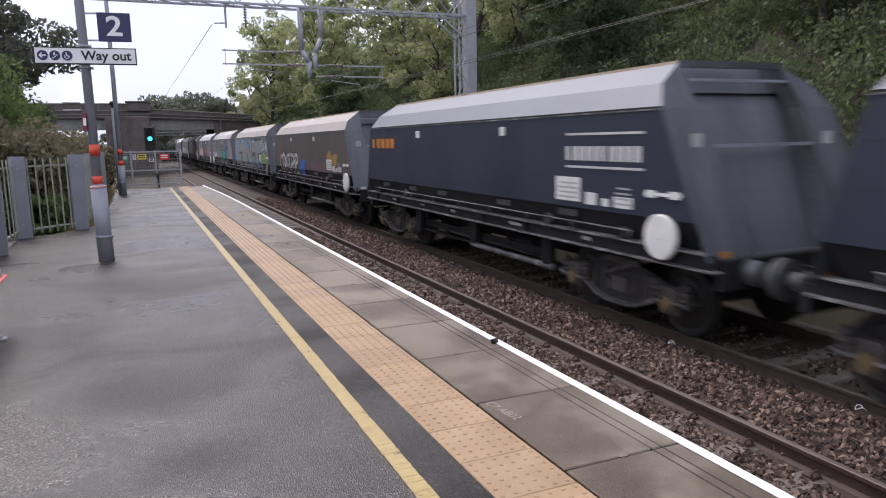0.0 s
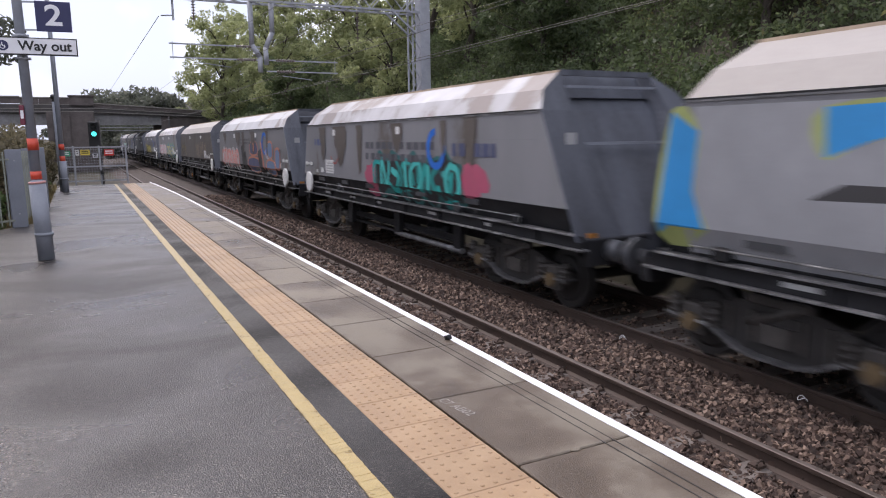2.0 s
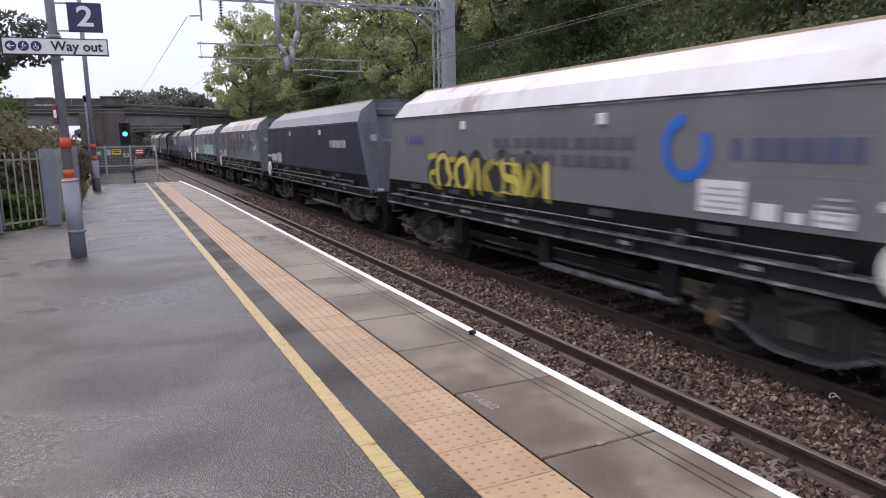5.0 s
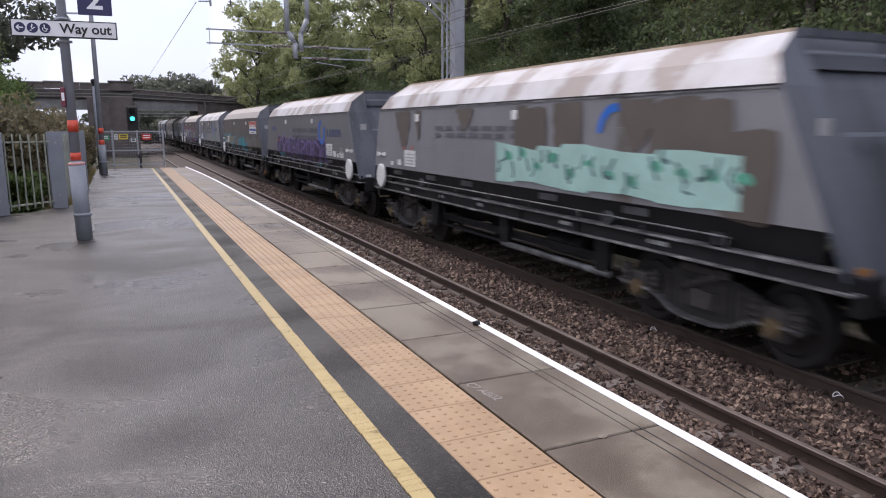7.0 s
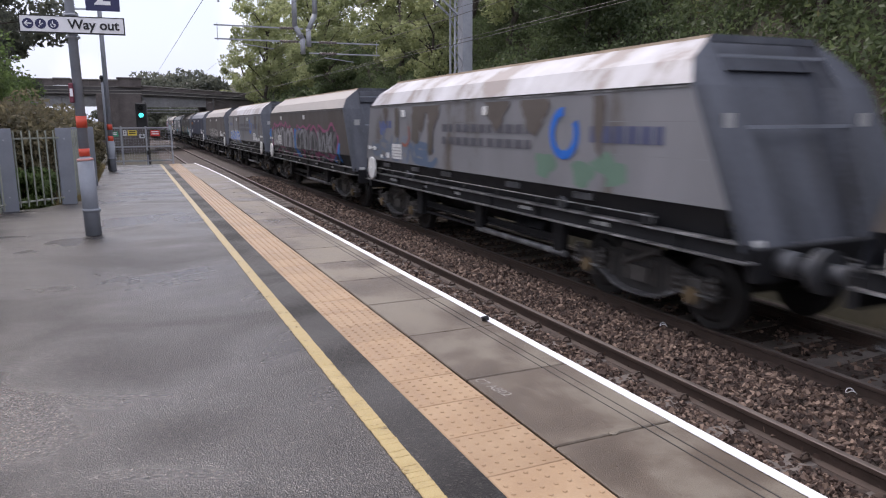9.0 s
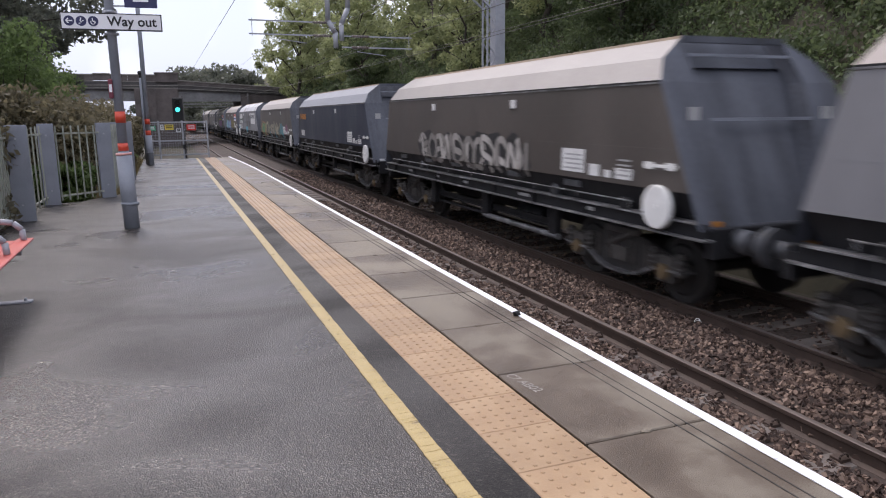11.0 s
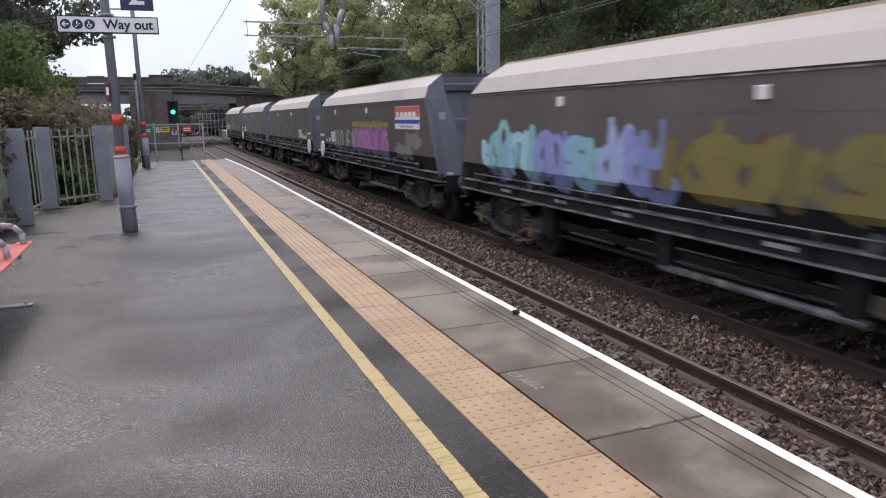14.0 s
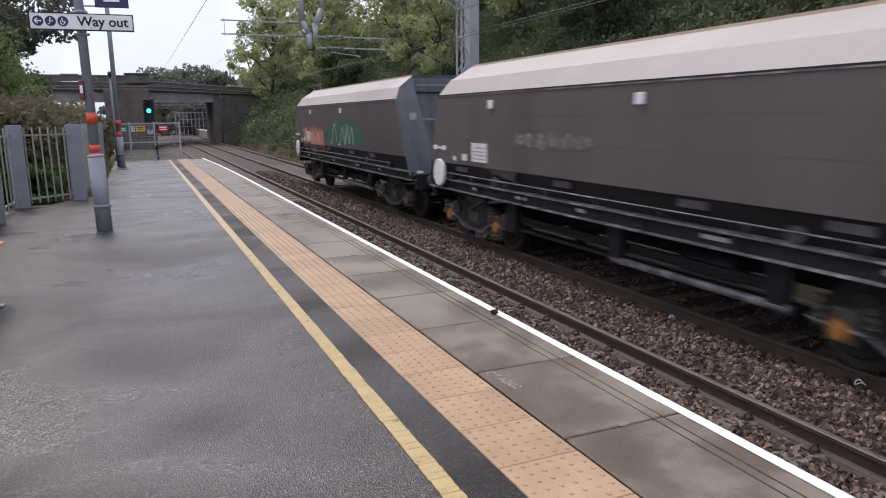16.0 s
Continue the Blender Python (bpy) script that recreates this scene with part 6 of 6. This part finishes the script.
def rubbed(w, r, n=6, lo=1.75):
    """Brown patches where the grey paint has run and rubbed off below the eave: ragged tongues that hang down."""
    for k in range(n):
        y, half, z = 4.9 - 9.6 * (k + r.uniform(0.15, 0.85)) / n, r.uniform(0.12, 0.42), r.uniform(lo, 2.45)
        left, right, m = [], [], 7
        for i in range(m):
            u = i / (m - 1)
            zz = EAVE - 0.06 - (EAVE - 0.06 - z) * u
            taper = (1.15 - 0.75 * u ** 1.5)
            left.append((y + half * taper * r.uniform(0.75, 1.15), zz))
            right.append((y - half * taper * r.uniform(0.75, 1.15), zz))
        bm = bmesh.new()
        flat(bm, left + [(y + r.uniform(-0.1, 0.1), z - 0.1)] + right[::-1], 0.0114 + 0.00008 * k)
        part("rubbed_patch", bm, M["rubbed"], w, "brown patch of rubbed-off paint")


M["rubbed"] = material("rubbed_brown_paint", around((0.1, 0.084, 0.073), 0.2), 1.6, (0.5, 0.7), fine=30)


def streak(w, pts, width, col, name="paint_drip"):
    bm = bmesh.new()
    ribbon(bm, pts, width, 0.0135)
    spray(name, bm, paint(col), w)


def build_train():
    T = []
    def go(n, words, **k):
        w, r = wagon(n, words, **k)
        T.append(w)
        return w, r
    w, r = go(0, "with plain sides", side="navy", roof="roof_navy")
    w, r = go(1, "with orange and white lettering marks", side="navy", roof="roof_navy", near_disc=True)
    bars(w, 5.2, 3.5, 2.32, 2.6, ORANGE, 5)
    bars(w, -3.6, -5.25, 2.18, 2.42, WHITE, 10)
    for z in (2.08, 2.52):
        panel(w, -3.6, -5.25, z, z + 0.03, WHITE)
    w, r = go(2, "with white and blue graffiti", side="brown", near_disc=True)
    scrawl(w, r, 4, 4.3, 1.0, 1.58, 2.12, (0.4, 0.4, 0.4), BLACK, 0.2)
    cloud_paint(w, r, 0.6, 0.1, 1.65, 1.85, BLUE, 3, 0.3)
    cloud_paint(w, r, -3.6, -4.4, 1.9, 2.05, (0.35, 0.2, 0.05), 3, 0.26)
    cloud_paint(w, r, -1.0, -3.0, 1.7, 1.9, (0.13, 0.075, 0.085), 4, 0.24)
    w, r = go(3, "covered in huge grey and blue letters", side="grey", near_disc=True)
    sky_blue, silver = (0.02, 0.24, 0.55), (0.26, 0.265, 0.28)
    patch(w, [(5.3, 1.25), (-3.4, 1.25), (-3.9, 2.1), (-3.95, 2.7), (5.2, 2.74)], silver, 0.001, "letter_ground")
    for pts in ([(3.9, 1.9), (2.4, 1.95), (2.35, 2.05), (3.6, 2.05)], [(3.2, 1.5), (2.6, 1.28), (2.4, 1.3), (2.75, 1.9), (3.05, 1.9)],
                [(1.0, 2.0), (0.75, 1.98), (-0.35, 1.3), (0.1, 1.28)], [(-0.2, 2.6), (-0.32, 2.6), (-0.5, 1.95), (-0.1, 2.15)],
                [(-1.0, 2.03), (-2.25, 2.05), (-2.05, 1.26), (-1.75, 1.26), (-1.9, 1.8), (-1.05, 1.8)],
                [(-2.92, 2.02), (-3.9, 2.04), (-3.8, 1.75), (-3.1, 1.74), (-2.98, 1.45)], [(-1.0, 2.74), (-4.2, 2.74), (-4.2, 2.66), (-2.4, 2.62), (-1.05, 2.64)],
                [(-0.95, 2.6), (-1.06, 2.6), (-1.1, 1.5), (-1.0, 1.5)], [(-1.4, 2.4), (-2.1, 2.38), (-2.1, 2.35), (-1.4, 2.36)]):
        patch(w, pts, (0.035, 0.034, 0.036), 0.0018, "letter_shade")
    for k, pts in enumerate(([(5.5, 2.7), (5.15, 2.5), (5.2, 1.9), (5.0, 1.45), (5.7, 1.4)], [(3.8, 2.68), (2.5, 2.72), (2.45, 2.62), (3.4, 2.4), (3.78, 2.26)],
                [(0.9, 2.73), (-0.15, 2.73), (-0.15, 2.2), (0.2, 2.35)], [(1.0, 1.72), (0.65, 1.62), (0.15, 1.38), (1.0, 1.36)], [(3.0, 1.62), (2.75, 1.62), (2.7, 1.5), (3.0, 1.5)],
                [(-1.25, 1.8), (-1.85, 1.76), (-1.85, 1.24), (-1.25, 1.28)], [(-3.15, 1.72), (-3.75, 1.72), (-4.05, 1.45), (-3.4, 1.24), (-3.1, 1.4)],
                [(-4.2, 2.75), (-4.75, 2.75), (-4.7, 2.62), (-4.3, 2.64)], [(-4.25, 2.14), (-4.95, 2.14), (-4.9, 2.02), (-4.3, 2.04)])):
        grown = bubble(pts, 0.02)
        patch(w, [(y, z) for y, z in grown], (0.3, 0.34, 0.12), 0.0024 + 0.0001 * k, "letter_edge")
        patch(w, pts, sky_blue, 0.0036 + 0.0001 * k, "letter_fill")
    cloud_paint(w, r, -5.35, -5.55, 2.15, 2.45, WHITE, 3, 0.16)
    cloud_paint(w, r, -4.0, -5.1, 2.25, 2.5, WHITE, 6, 0.28)
    scrawl(w, r, 3, -3.9, -5.2, 2.22, 2.56, WHITE, BLACK, 0.26)
    patch(w, [(-3.85, 1.86), (-4.1, 1.98), (-5.0, 2.0), (-5.4, 1.9), (-5.3, 1.55), (-4.0, 1.56)], (0.34, 0.36, 0.08), 0.0062)
    lettered_block(w, r, -3.95, -5.25, 1.6, 1.95, 3, (0.08, 0.32, 0.09), (0.34, 0.34, 0.06), (0.3, 0.34, 0.05))
    w, r = go(4, "with teal graffiti and blue ring", side="patchy", roof="roof_patch", far_disc=True)
    company_grey(w, -2.4)
    rubbed(w, r, 6)
    ring_mark(w, 3.1, 2.15, 0.3, (0.34, 0.06, 0.05), 3.5, 2.4, 0.15)
    cloud_paint(w, r, 0.9, 0.4, 1.6, 1.75, (0.4, 0.08, 0.14), 3, 0.3)
    cloud_paint(w, r, -3.4, -4.2, 1.6, 1.85, (0.4, 0.08, 0.14), 4, 0.32)
    scrawl(w, r, 5, 0.4, -3.2, 1.6, 2.1, (0.0, 0.32, 0.3), BLACK, 0.26, (0.02, 0.13, 0.13))
    w, r = go(5, "with red and blue graffiti", side="patchy", roof="roof_white", near_disc=True)
    rubbed(w, r, 5)
    scrawl(w, r, 6, 4.8, 1.4, 1.6, 2.15, (0.5, 0.17, 0.15), WHITE, 0.24)
    bars(w, 0.9, -1.9, 2.3, 2.56, (0.1, 0.1, 0.11), 11, 2)
    for y, z, wd in ((0.7, 1.95, 0.4), (0.3, 1.7, 0.5), (-2.2, 1.8, 0.5)):
        streak(w, ((y, z + 0.3), (y - 0.1, z), (y - 0.2, z - 0.4)), wd, (0.03, 0.03, 0.032), "sprayed_shade")
    salmon, dusk, haze = (0.5, 0.2, 0.13), (0.075, 0.085, 0.165), (0.13, 0.2, 0.33)
    lobe(w, -1.25, 2.15, 0.62, 0.2, dusk, salmon)
    lobe(w, -1.2, 1.58, 0.86, 0.24, dusk, salmon, 0.0045)
    lobe(w, -2.1, 1.9, 0.12, 0.07, (0.4, 0.17, 0.12), salmon, 0.006)
    streak(w, ((-1.3, 2.36), (-1.32, 2.2), (-1.3, 2.06)), 0.14, salmon, "sprayed_stroke")
    streak(w, ((-2.45, 2.4), (-2.65, 1.9), (-2.85, 1.45)), 0.16, salmon, "sprayed_stroke")
    ring_mark(w, -3.0, 2.33, 0.38, BLUE)
    lobe(w, -3.75, 2.12, 0.3, 0.24, haze, salmon, 0.0115)
    lobe(w, -3.75, 1.55, 0.55, 0.22, haze, salmon, 0.013)
    lobe(w, -4.7, 1.85, 0.28, 0.3, haze, salmon, 0.0145)
    streak(w, ((-3.05, 2.1), (-3.2, 1.95), (-3.25, 1.85)), 0.14, (0.45, 0.42, 0.5), "sprayed_stroke")
    w, r = go(6, "with faint ochre scrawls", side="brown", roof="roof_tan", near_disc=True, plates=(1.27, -2.6))
    scrawl(w, r, 5, -0.5, -4.2, 1.68, 2.35, (0.12, 0.1, 0.08), (0.24, 0.18, 0.12), 0.12)
    scrawl(w, r, 3, 5.0, 3.0, 1.7, 2.2, (0.09, 0.078, 0.066), (0.25, 0.2, 0.08), 0.1)
    w, r = go(7, "with pink and yellow graffiti", side="patchy", roof="roof_patch", near_disc=True)
    scrawl(w, r, 5, 4.5, 0.5, 1.62, 2.2, (0.42, 0.22, 0.26), WHITE, 0.22)
    scrawl(w, r, 5, -0.2, -4.2, 1.62, 2.15, (0.4, 0.36, 0.1), (0.06, 0.15, 0.3), 0.24, (0.12, 0.28, 0.16))
    w, r = go(8, "with yellow graffiti", side="grey", roof="roof_white", near_disc=True)
    company_grey(w)
    scrawl(w, r, 5, 3.5, -0.5, 1.62, 2.15, YELLOW, BLACK, 0.2)
    w, r = go(9, "with white data panels", side="navy", roof="roof_navy", far_disc=True, plates=(1.64, -2.11))
    panel(w, 4.80, 3.99, 1.66, 1.9, None, 0.008, mat=M["tag"], label="white data panel")
    bars(w, -3.1, -4.6, 2.18, 2.42, WHITE, 8)
    w, r = go(10, "with blue ring and faint graffiti", side="patchy", roof="roof_patch", far_disc=True, plates=(1.36, -2.31))
    company_grey(w)
    rubbed(w, r, 6, 1.8)
    cloud_paint(w, r, 0.2, -1.4, 1.8, 1.95, (0.1, 0.17, 0.3), 3, 0.22)
    wild(w, r, -1.6, -4.0, 1.6, 2.0, [(0.14, 0.18, 0.24), (0.11, 0.16, 0.25)], 6, 0.14)
    cloud_paint(w, r, 4.7, 4.0, 1.75, 2.0, (0.1, 0.18, 0.32), 4, 0.26)
    wild(w, r, 3.4, 1.0, 1.62, 2.0, [(0.12, 0.15, 0.18), (0.16, 0.19, 0.22)], 5, 0.16)
    ring_mark(w, 3.3, 2.25, 0.32, (0.32, 0.06, 0.05), 3.4, 2.8, 0.15)
    for y, z, wd in ((4.9, 2.5, 0.3), (4.0, 2.4, 0.22), (2.1, 2.2, 0.26), (0.4, 2.3, 0.55), (0.2, 1.9, 0.6)):
        streak(w, ((y, z + 0.24), (y - 0.03, z - 0.1), (y + 0.02, z - 0.5)), wd, (0.088, 0.075, 0.066), "rubbed_patch")
    cloud_paint(w, r, -4.7, -5.2, 1.9, 2.3, WHITE, 4, 0.24)
    w, r = go(11, "with long mint green graffiti", side="patchy", roof="roof_patch", far_disc=True)
    rubbed(w, r, 6, 1.9)
    ring_mark(w, -3.2, 2.36, 0.36, BLUE, 0.0, 3.6)
    ring_mark(w, 3.6, 2.15, 0.3, RED, 3.5, 2.6, 0.15)
    bars(w, 2.2, -1.6, 2.25, 2.5, (0.1, 0.1, 0.12), 8, 2)
    for y, z, wd in ((-1.2, 2.3, 0.9), (-4.2, 2.35, 0.8), (-5.2, 2.0, 0.7), (-4.6, 2.3, 0.8), (-2.2, 2.45, 0.6)):
        streak(w, ((y, z + 0.4), (y - 0.03, z), (y + 0.02, z - 0.5)), wd, (0.1, 0.084, 0.073), "rubbed_stripe")
    lettered_block(w, r, -0.2, -5.2, 1.58, 2.22, 8, (0.33, 0.52, 0.47), (0.07, 0.13, 0.13), (0.08, 0.33, 0.23))
    w, r = go(12, "with purple and cyan graffiti", side="grey", roof="roof_patch", near_disc=True)
    company_grey(w, -2.85)
    ring_mark(w, 3.4, 2.2, 0.3, (0.3, 0.06, 0.06), 3.5, 2.6, 0.15)
    cloud_paint(w, r, 4.2, -4.4, 1.62, 1.75, CYAN, 10, 0.34)
    scrawl(w, r, 8, 3.6, -3.2, 1.62, 2.05, PURPLE, (0.03, 0.02, 0.06), 0.3, (0.2, 0.15, 0.32))
    w, r = go(13, "with maker panel and cyan graffiti", side="brown", far_disc=True, plates=(-2.6, 1.15))
    red_white_blue(w)
    cloud_paint(w, r, 5.0, -1.8, 1.7, 1.95, (0.0, 0.24, 0.34), 16, 0.34)
    cloud_paint(w, r, -1.0, -2.8, 1.5, 1.62, (0.0, 0.24, 0.34), 7, 0.3)
    wild(w, r, 4.4, 0.2, 1.45, 2.02, [(0.11, 0.105, 0.07), (0.22, 0.2, 0.12), (0.12, 0.12, 0.11)], 12, 0.2, BLACK)
    wild(w, r, 0.0, -1.5, 1.42, 1.98, [(0.0, 0.26, 0.36), (0.0, 0.22, 0.32)], 4, 0.2, BLACK)
    cloud_paint(w, r, -2.6, -5.0, 1.7, 1.95, (0.12, 0.11, 0.11), 6, 0.36)
    w, r = go(14, "with blue ring and dull lettering", side="patchy", roof="roof_patch", far_disc=True)
    company_grey(w)
    cloud_paint(w, r, -2.4, -4.8, 1.75, 1.9, (0.12, 0.2, 0.15), 4, 0.24)
    rubbed(w, r, 6, 1.7)
    wild(w, r, 4.9, 1.6, 1.55, 2.15, [(0.12, 0.15, 0.2), (0.17, 0.19, 0.23), (0.09, 0.13, 0.2)], 8, 0.13)
    cloud_paint(w, r, 4.7, 4.2, 2.2, 2.5, (0.09, 0.12, 0.26), 3, 0.16)
    ring_mark(w, 3.0, 2.2, 0.3, (0.3, 0.1, 0.07), 2.6, 2.8, 0.2)
    for y, z, wd in ((3.5, 2.5, 0.26), (2.4, 2.4, 0.4), (1.6, 2.2, 0.26)):
        streak(w, ((y, z + 0.24), (y - 0.03, z - 0.1), (y + 0.02, z - 0.4)), wd, (0.088, 0.075, 0.066), "rubbed_patch")
    w, r = go(15, "with grey pink-edged graffiti", side="brown", far_disc=True)
    cloud_paint(w, r, 5.3, 5.0, 1.7, 2.0, (0.02, 0.16, 0.48), 4, 0.3)
    cloud_paint(w, r, 0.9, -0.2, 1.5, 2.05, (0.02, 0.16, 0.48), 9, 0.3)
    cloud_paint(w, r, -4.2, -5.0, 1.4, 1.8, (0.02, 0.16, 0.48), 6, 0.3)
    scrawl(w, r, 5, 5.0, 1.0, 1.56, 2.3, (0.22, 0.22, 0.23), (0.05, 0.048, 0.05), 0.22, (0.3, 0.06, 0.16))
    scrawl(w, r, 5, 0.4, -4.8, 1.62, 2.25, (0.18, 0.18, 0.19), BLACK, 0.24, (0.3, 0.06, 0.16))
    w, r = go(16, "with blue and white graffiti", side="patchy", roof="roof_patch", near_disc=True)
    company_grey(w, -2.6)
    rubbed(w, r, 4)
    scrawl(w, r, 5, 4.6, 1.0, 1.62, 2.05, BLUE, WHITE, 0.22)
    w, r = go(17, "with grey graffiti", side="brown", near_disc=True)
    scrawl(w, r, 5, 3.0, -2.2, 1.62, 2.1, (0.3, 0.28, 0.26), BLACK, 0.18)
    w, r = go(18, "with orange lettering marks", side="navy", roof="roof_navy", near_disc=True)
    bars(w, 5.0, 3.7, 2.32, 2.6, ORANGE, 5)
    panel(w, 4.9, 4.2, 1.65, 1.88, None, 0.008, mat=M["tag"])
    w, r = go(19, "with orange, green and turquoise graffiti", side="brown", near_disc=True, plates=(1.08, -2.75))
    cloud_paint(w, r, 5.0, 4.4, 1.7, 1.95, (0.4, 0.17, 0.06), 3, 0.3)
    scrawl(w, r, 3, 4.7, 2.95, 1.62, 2.15, (0.04, 0.22, 0.09), (0.38, 0.17, 0.08), 0.34)
    cloud_paint(w, r, 2.0, -3.3, 1.6, 1.95, (0.03, 0.18, 0.24), 9, 0.26)
    wild(w, r, 2.4, -3.2, 1.42, 2.12, [(0.2, 0.19, 0.14), (0.3, 0.27, 0.2), (0.36, 0.32, 0.22), (0.06, 0.24, 0.3)], 12, 0.2, (0.025, 0.03, 0.035))
    cloud_paint(w, r, -3.7, -4.6, 1.75, 1.95, (0.2, 0.08, 0.14), 4, 0.3)
    w, r = go(20, "with white panels and brown drips", side="patchy", roof="roof_white", far_disc=True, plates=(1.76, -2.16))
    panel(w, -2.6, -4.9, 1.98, 2.68, None, 0.003, mat=M["tag"], label="white painted panel")
    bars(w, -2.7, -4.8, 2.34, 2.6, (0.1, 0.1, 0.12), 6, 1, 0.012)
    panel(w, 4.75, 2.95, 1.98, 2.66, None, 0.003, mat=M["tag"], label="white painted panel")
    panel(w, 5.0, 4.55, 1.62, 1.9, None, 0.003, mat=M["tag"], label="white painted panel")
    ring_mark(w, 4.4, 2.36, 0.27, (0.06, 0.065, 0.1), 0.0, 6.283, 0.2)
    for k in range(9):                                        # a tag of small dark strokes across the panel
        y = 4.55 - 0.2 * k
        streak(w, ((y, 2.26 + r.uniform(-0.06, 0.06)), (y - 0.1, 2.3 + r.uniform(-0.08, 0.08)), (y - 0.22, 2.24 + r.uniform(-0.06, 0.06))), 0.06 + 0.05 * r.random(), (0.03, 0.032, 0.036) if k % 3 else (0.03, 0.12, 0.08), "spray_stroke")
    for y, z in ((4.35, 1.98), (3.6, 1.9), (3.15, 1.85), (2.55, 2.1)):
        streak(w, ((y, z + 0.24), (y - 0.03, z + 0.08), (y - 0.05, z)), 0.17, (0.05, 0.05, 0.05))
        streak(w, ((y - 0.05, z + 0.02), (y - 0.1, z - 0.15), (y - 0.08, 1.55)), 0.09, (0.11, 0.11, 0.11))
    bars(w, 1.8, -2.3, 2.36, 2.56, (0.13, 0.13, 0.14), 11, 2)
    bars(w, 2.3, -2.3, 2.02, 2.2, (0.1, 0.1, 0.11), 10, 2)
    for y, z, wd in ((2.0, 2.2, 0.24), (-0.6, 1.75, 0.3), (-1.4, 2.3, 0.22), (-2.0, 1.7, 0.3)):
        streak(w, ((y, z + 0.4), (y + 0.04, z + 0.2), (y, z)), wd, (0.13, 0.105, 0.09))
    streak(w, ((-1.75, 2.1), (-1.8, 1.85), (-1.75, 1.62)), 0.26, (0.035, 0.033, 0.032))
    cloud_paint(w, r, 5.2, 4.9, 1.66, 1.9, CYAN, 3, 0.22)
    cloud_paint(w, r, 0.6, -0.4, 1.6, 1.68, CYAN, 4, 0.26)
    w, r = go(21, "with maker panel and pale blue graffiti", side="brown", near_disc=True)
    red_white_blue(w)
    cloud_paint(w, r, 4.2, 1.0, 1.5, 1.72, (0.16, 0.2, 0.42), 9, 0.28)
    cloud_paint(w, r, 0.6, -3.0, 1.7, 2.1, (0.12, 0.035, 0.03), 7, 0.2)
    wild(w, r, 4.5, 0.2, 1.36, 2.3, [(0.2, 0.42, 0.42), (0.3, 0.5, 0.55), (0.22, 0.25, 0.5), (0.22, 0.4, 0.5), (0.3, 0.36, 0.55)], 16, 0.15)
    wild(w, r, 0.2, -3.4, 1.36, 2.25, [(0.18, 0.22, 0.42), (0.15, 0.125, 0.03), (0.13, 0.11, 0.035), (0.17, 0.14, 0.04), (0.3, 0.27, 0.08), (0.15, 0.13, 0.04)], 9, 0.19)
    w, r = go(22, "with maker panel and bright graffiti", side="brown", far_disc=True)
    red_white_blue(w)
    cloud_paint(w, r, 3.9, -2.6, 1.62, 1.72, (0.06, 0.26, 0.36), 9, 0.3)
    cloud_paint(w, r, 0.7, -2.5, 1.75, 2.0, (0.32, 0.07, 0.2), 7, 0.34)
    scrawl(w, r, 4, 3.4, 0.9, 1.62, 2.1, (0.26, 0.25, 0.24), BLACK, 0.2)
    scrawl(w, r, 6, 0.9, -2.7, 1.66, 2.12, (0.36, 0.08, 0.24), (0.16, 0.16, 0.32), 0.26)
    scrawl(w, r, 5, 0.9, -2.8, 2.14, 2.3, (0.36, 0.3, 0.06), (0.2, 0.17, 0.05), 0.3)
    cloud_paint(w, r, -3.2, -5.2, 1.7, 1.9, (0.19, 0.18, 0.17), 6, 0.28)
    w, r = go(23, "with one dim green scrawl", side="brown", near_disc=True)
    for y, z, ry, rz in ((0.4, 1.78, 0.4, 0.16), (-0.5, 1.9, 0.5, 0.2), (-1.4, 1.76, 0.42, 0.14)):
        lobe(w, y, z, ry, rz, (0.1, 0.1, 0.09), (0.07, 0.074, 0.066), 0.003 + 0.002 * (y + 1.5), 0.05)
    wild(w, r, 0.7, -1.6, 1.68, 2.0, [(0.06, 0.066, 0.06), (0.13, 0.125, 0.11)], 5, 0.12)
    w, r = go(24, "with rubbed pale marks", side="brown", far_disc=True, orange=True)
    scrawl(w, r, 3, 2.2, 0.2, 1.95, 2.15, (0.16, 0.145, 0.135), (0.1, 0.086, 0.077), 0.2)
    cloud_paint(w, r, 3.6, 1.4, 1.7, 1.9, (0.105, 0.092, 0.083), 5, 0.3)
    w, r = go(25, "with red and green graffiti", side="brown", far_disc=True)
    cloud_paint(w, r, 4.0, 1.8, 1.68, 1.9, (0.4, 0.15, 0.11), 6, 0.34)
    scrawl(w, r, 5, 4.3, 1.4, 1.62, 2.1, (0.45, 0.18, 0.12), (0.2, 0.09, 0.07), 0.24)
    cloud_paint(w, r, 0.6, -4.0, 1.75, 2.1, (0.02, 0.1, 0.05), 11, 0.45)
    scrawl(w, r, 3, 0.6, -2.0, 1.66, 2.2, (0.4, 0.5, 0.45), (0.03, 0.12, 0.06), 0.14)
    return T


TRAIN = build_train()
PITCH = 13.4


def travelled(t):
    """How far the train has run, in metres, since the start of the shot."""
    return 19.402 * t - 0.00735 * t * t + 0.00097 * t ** 3


def motions():
    for n, w in enumerate(TRAIN):
        y0 = PITCH * n + 4.34 - EY
        rows = [(0.5 * k, pose(CX, y0 - travelled(0.5 * k), RZ)) for k in range(33)]
        walk(w, rows)


motions()
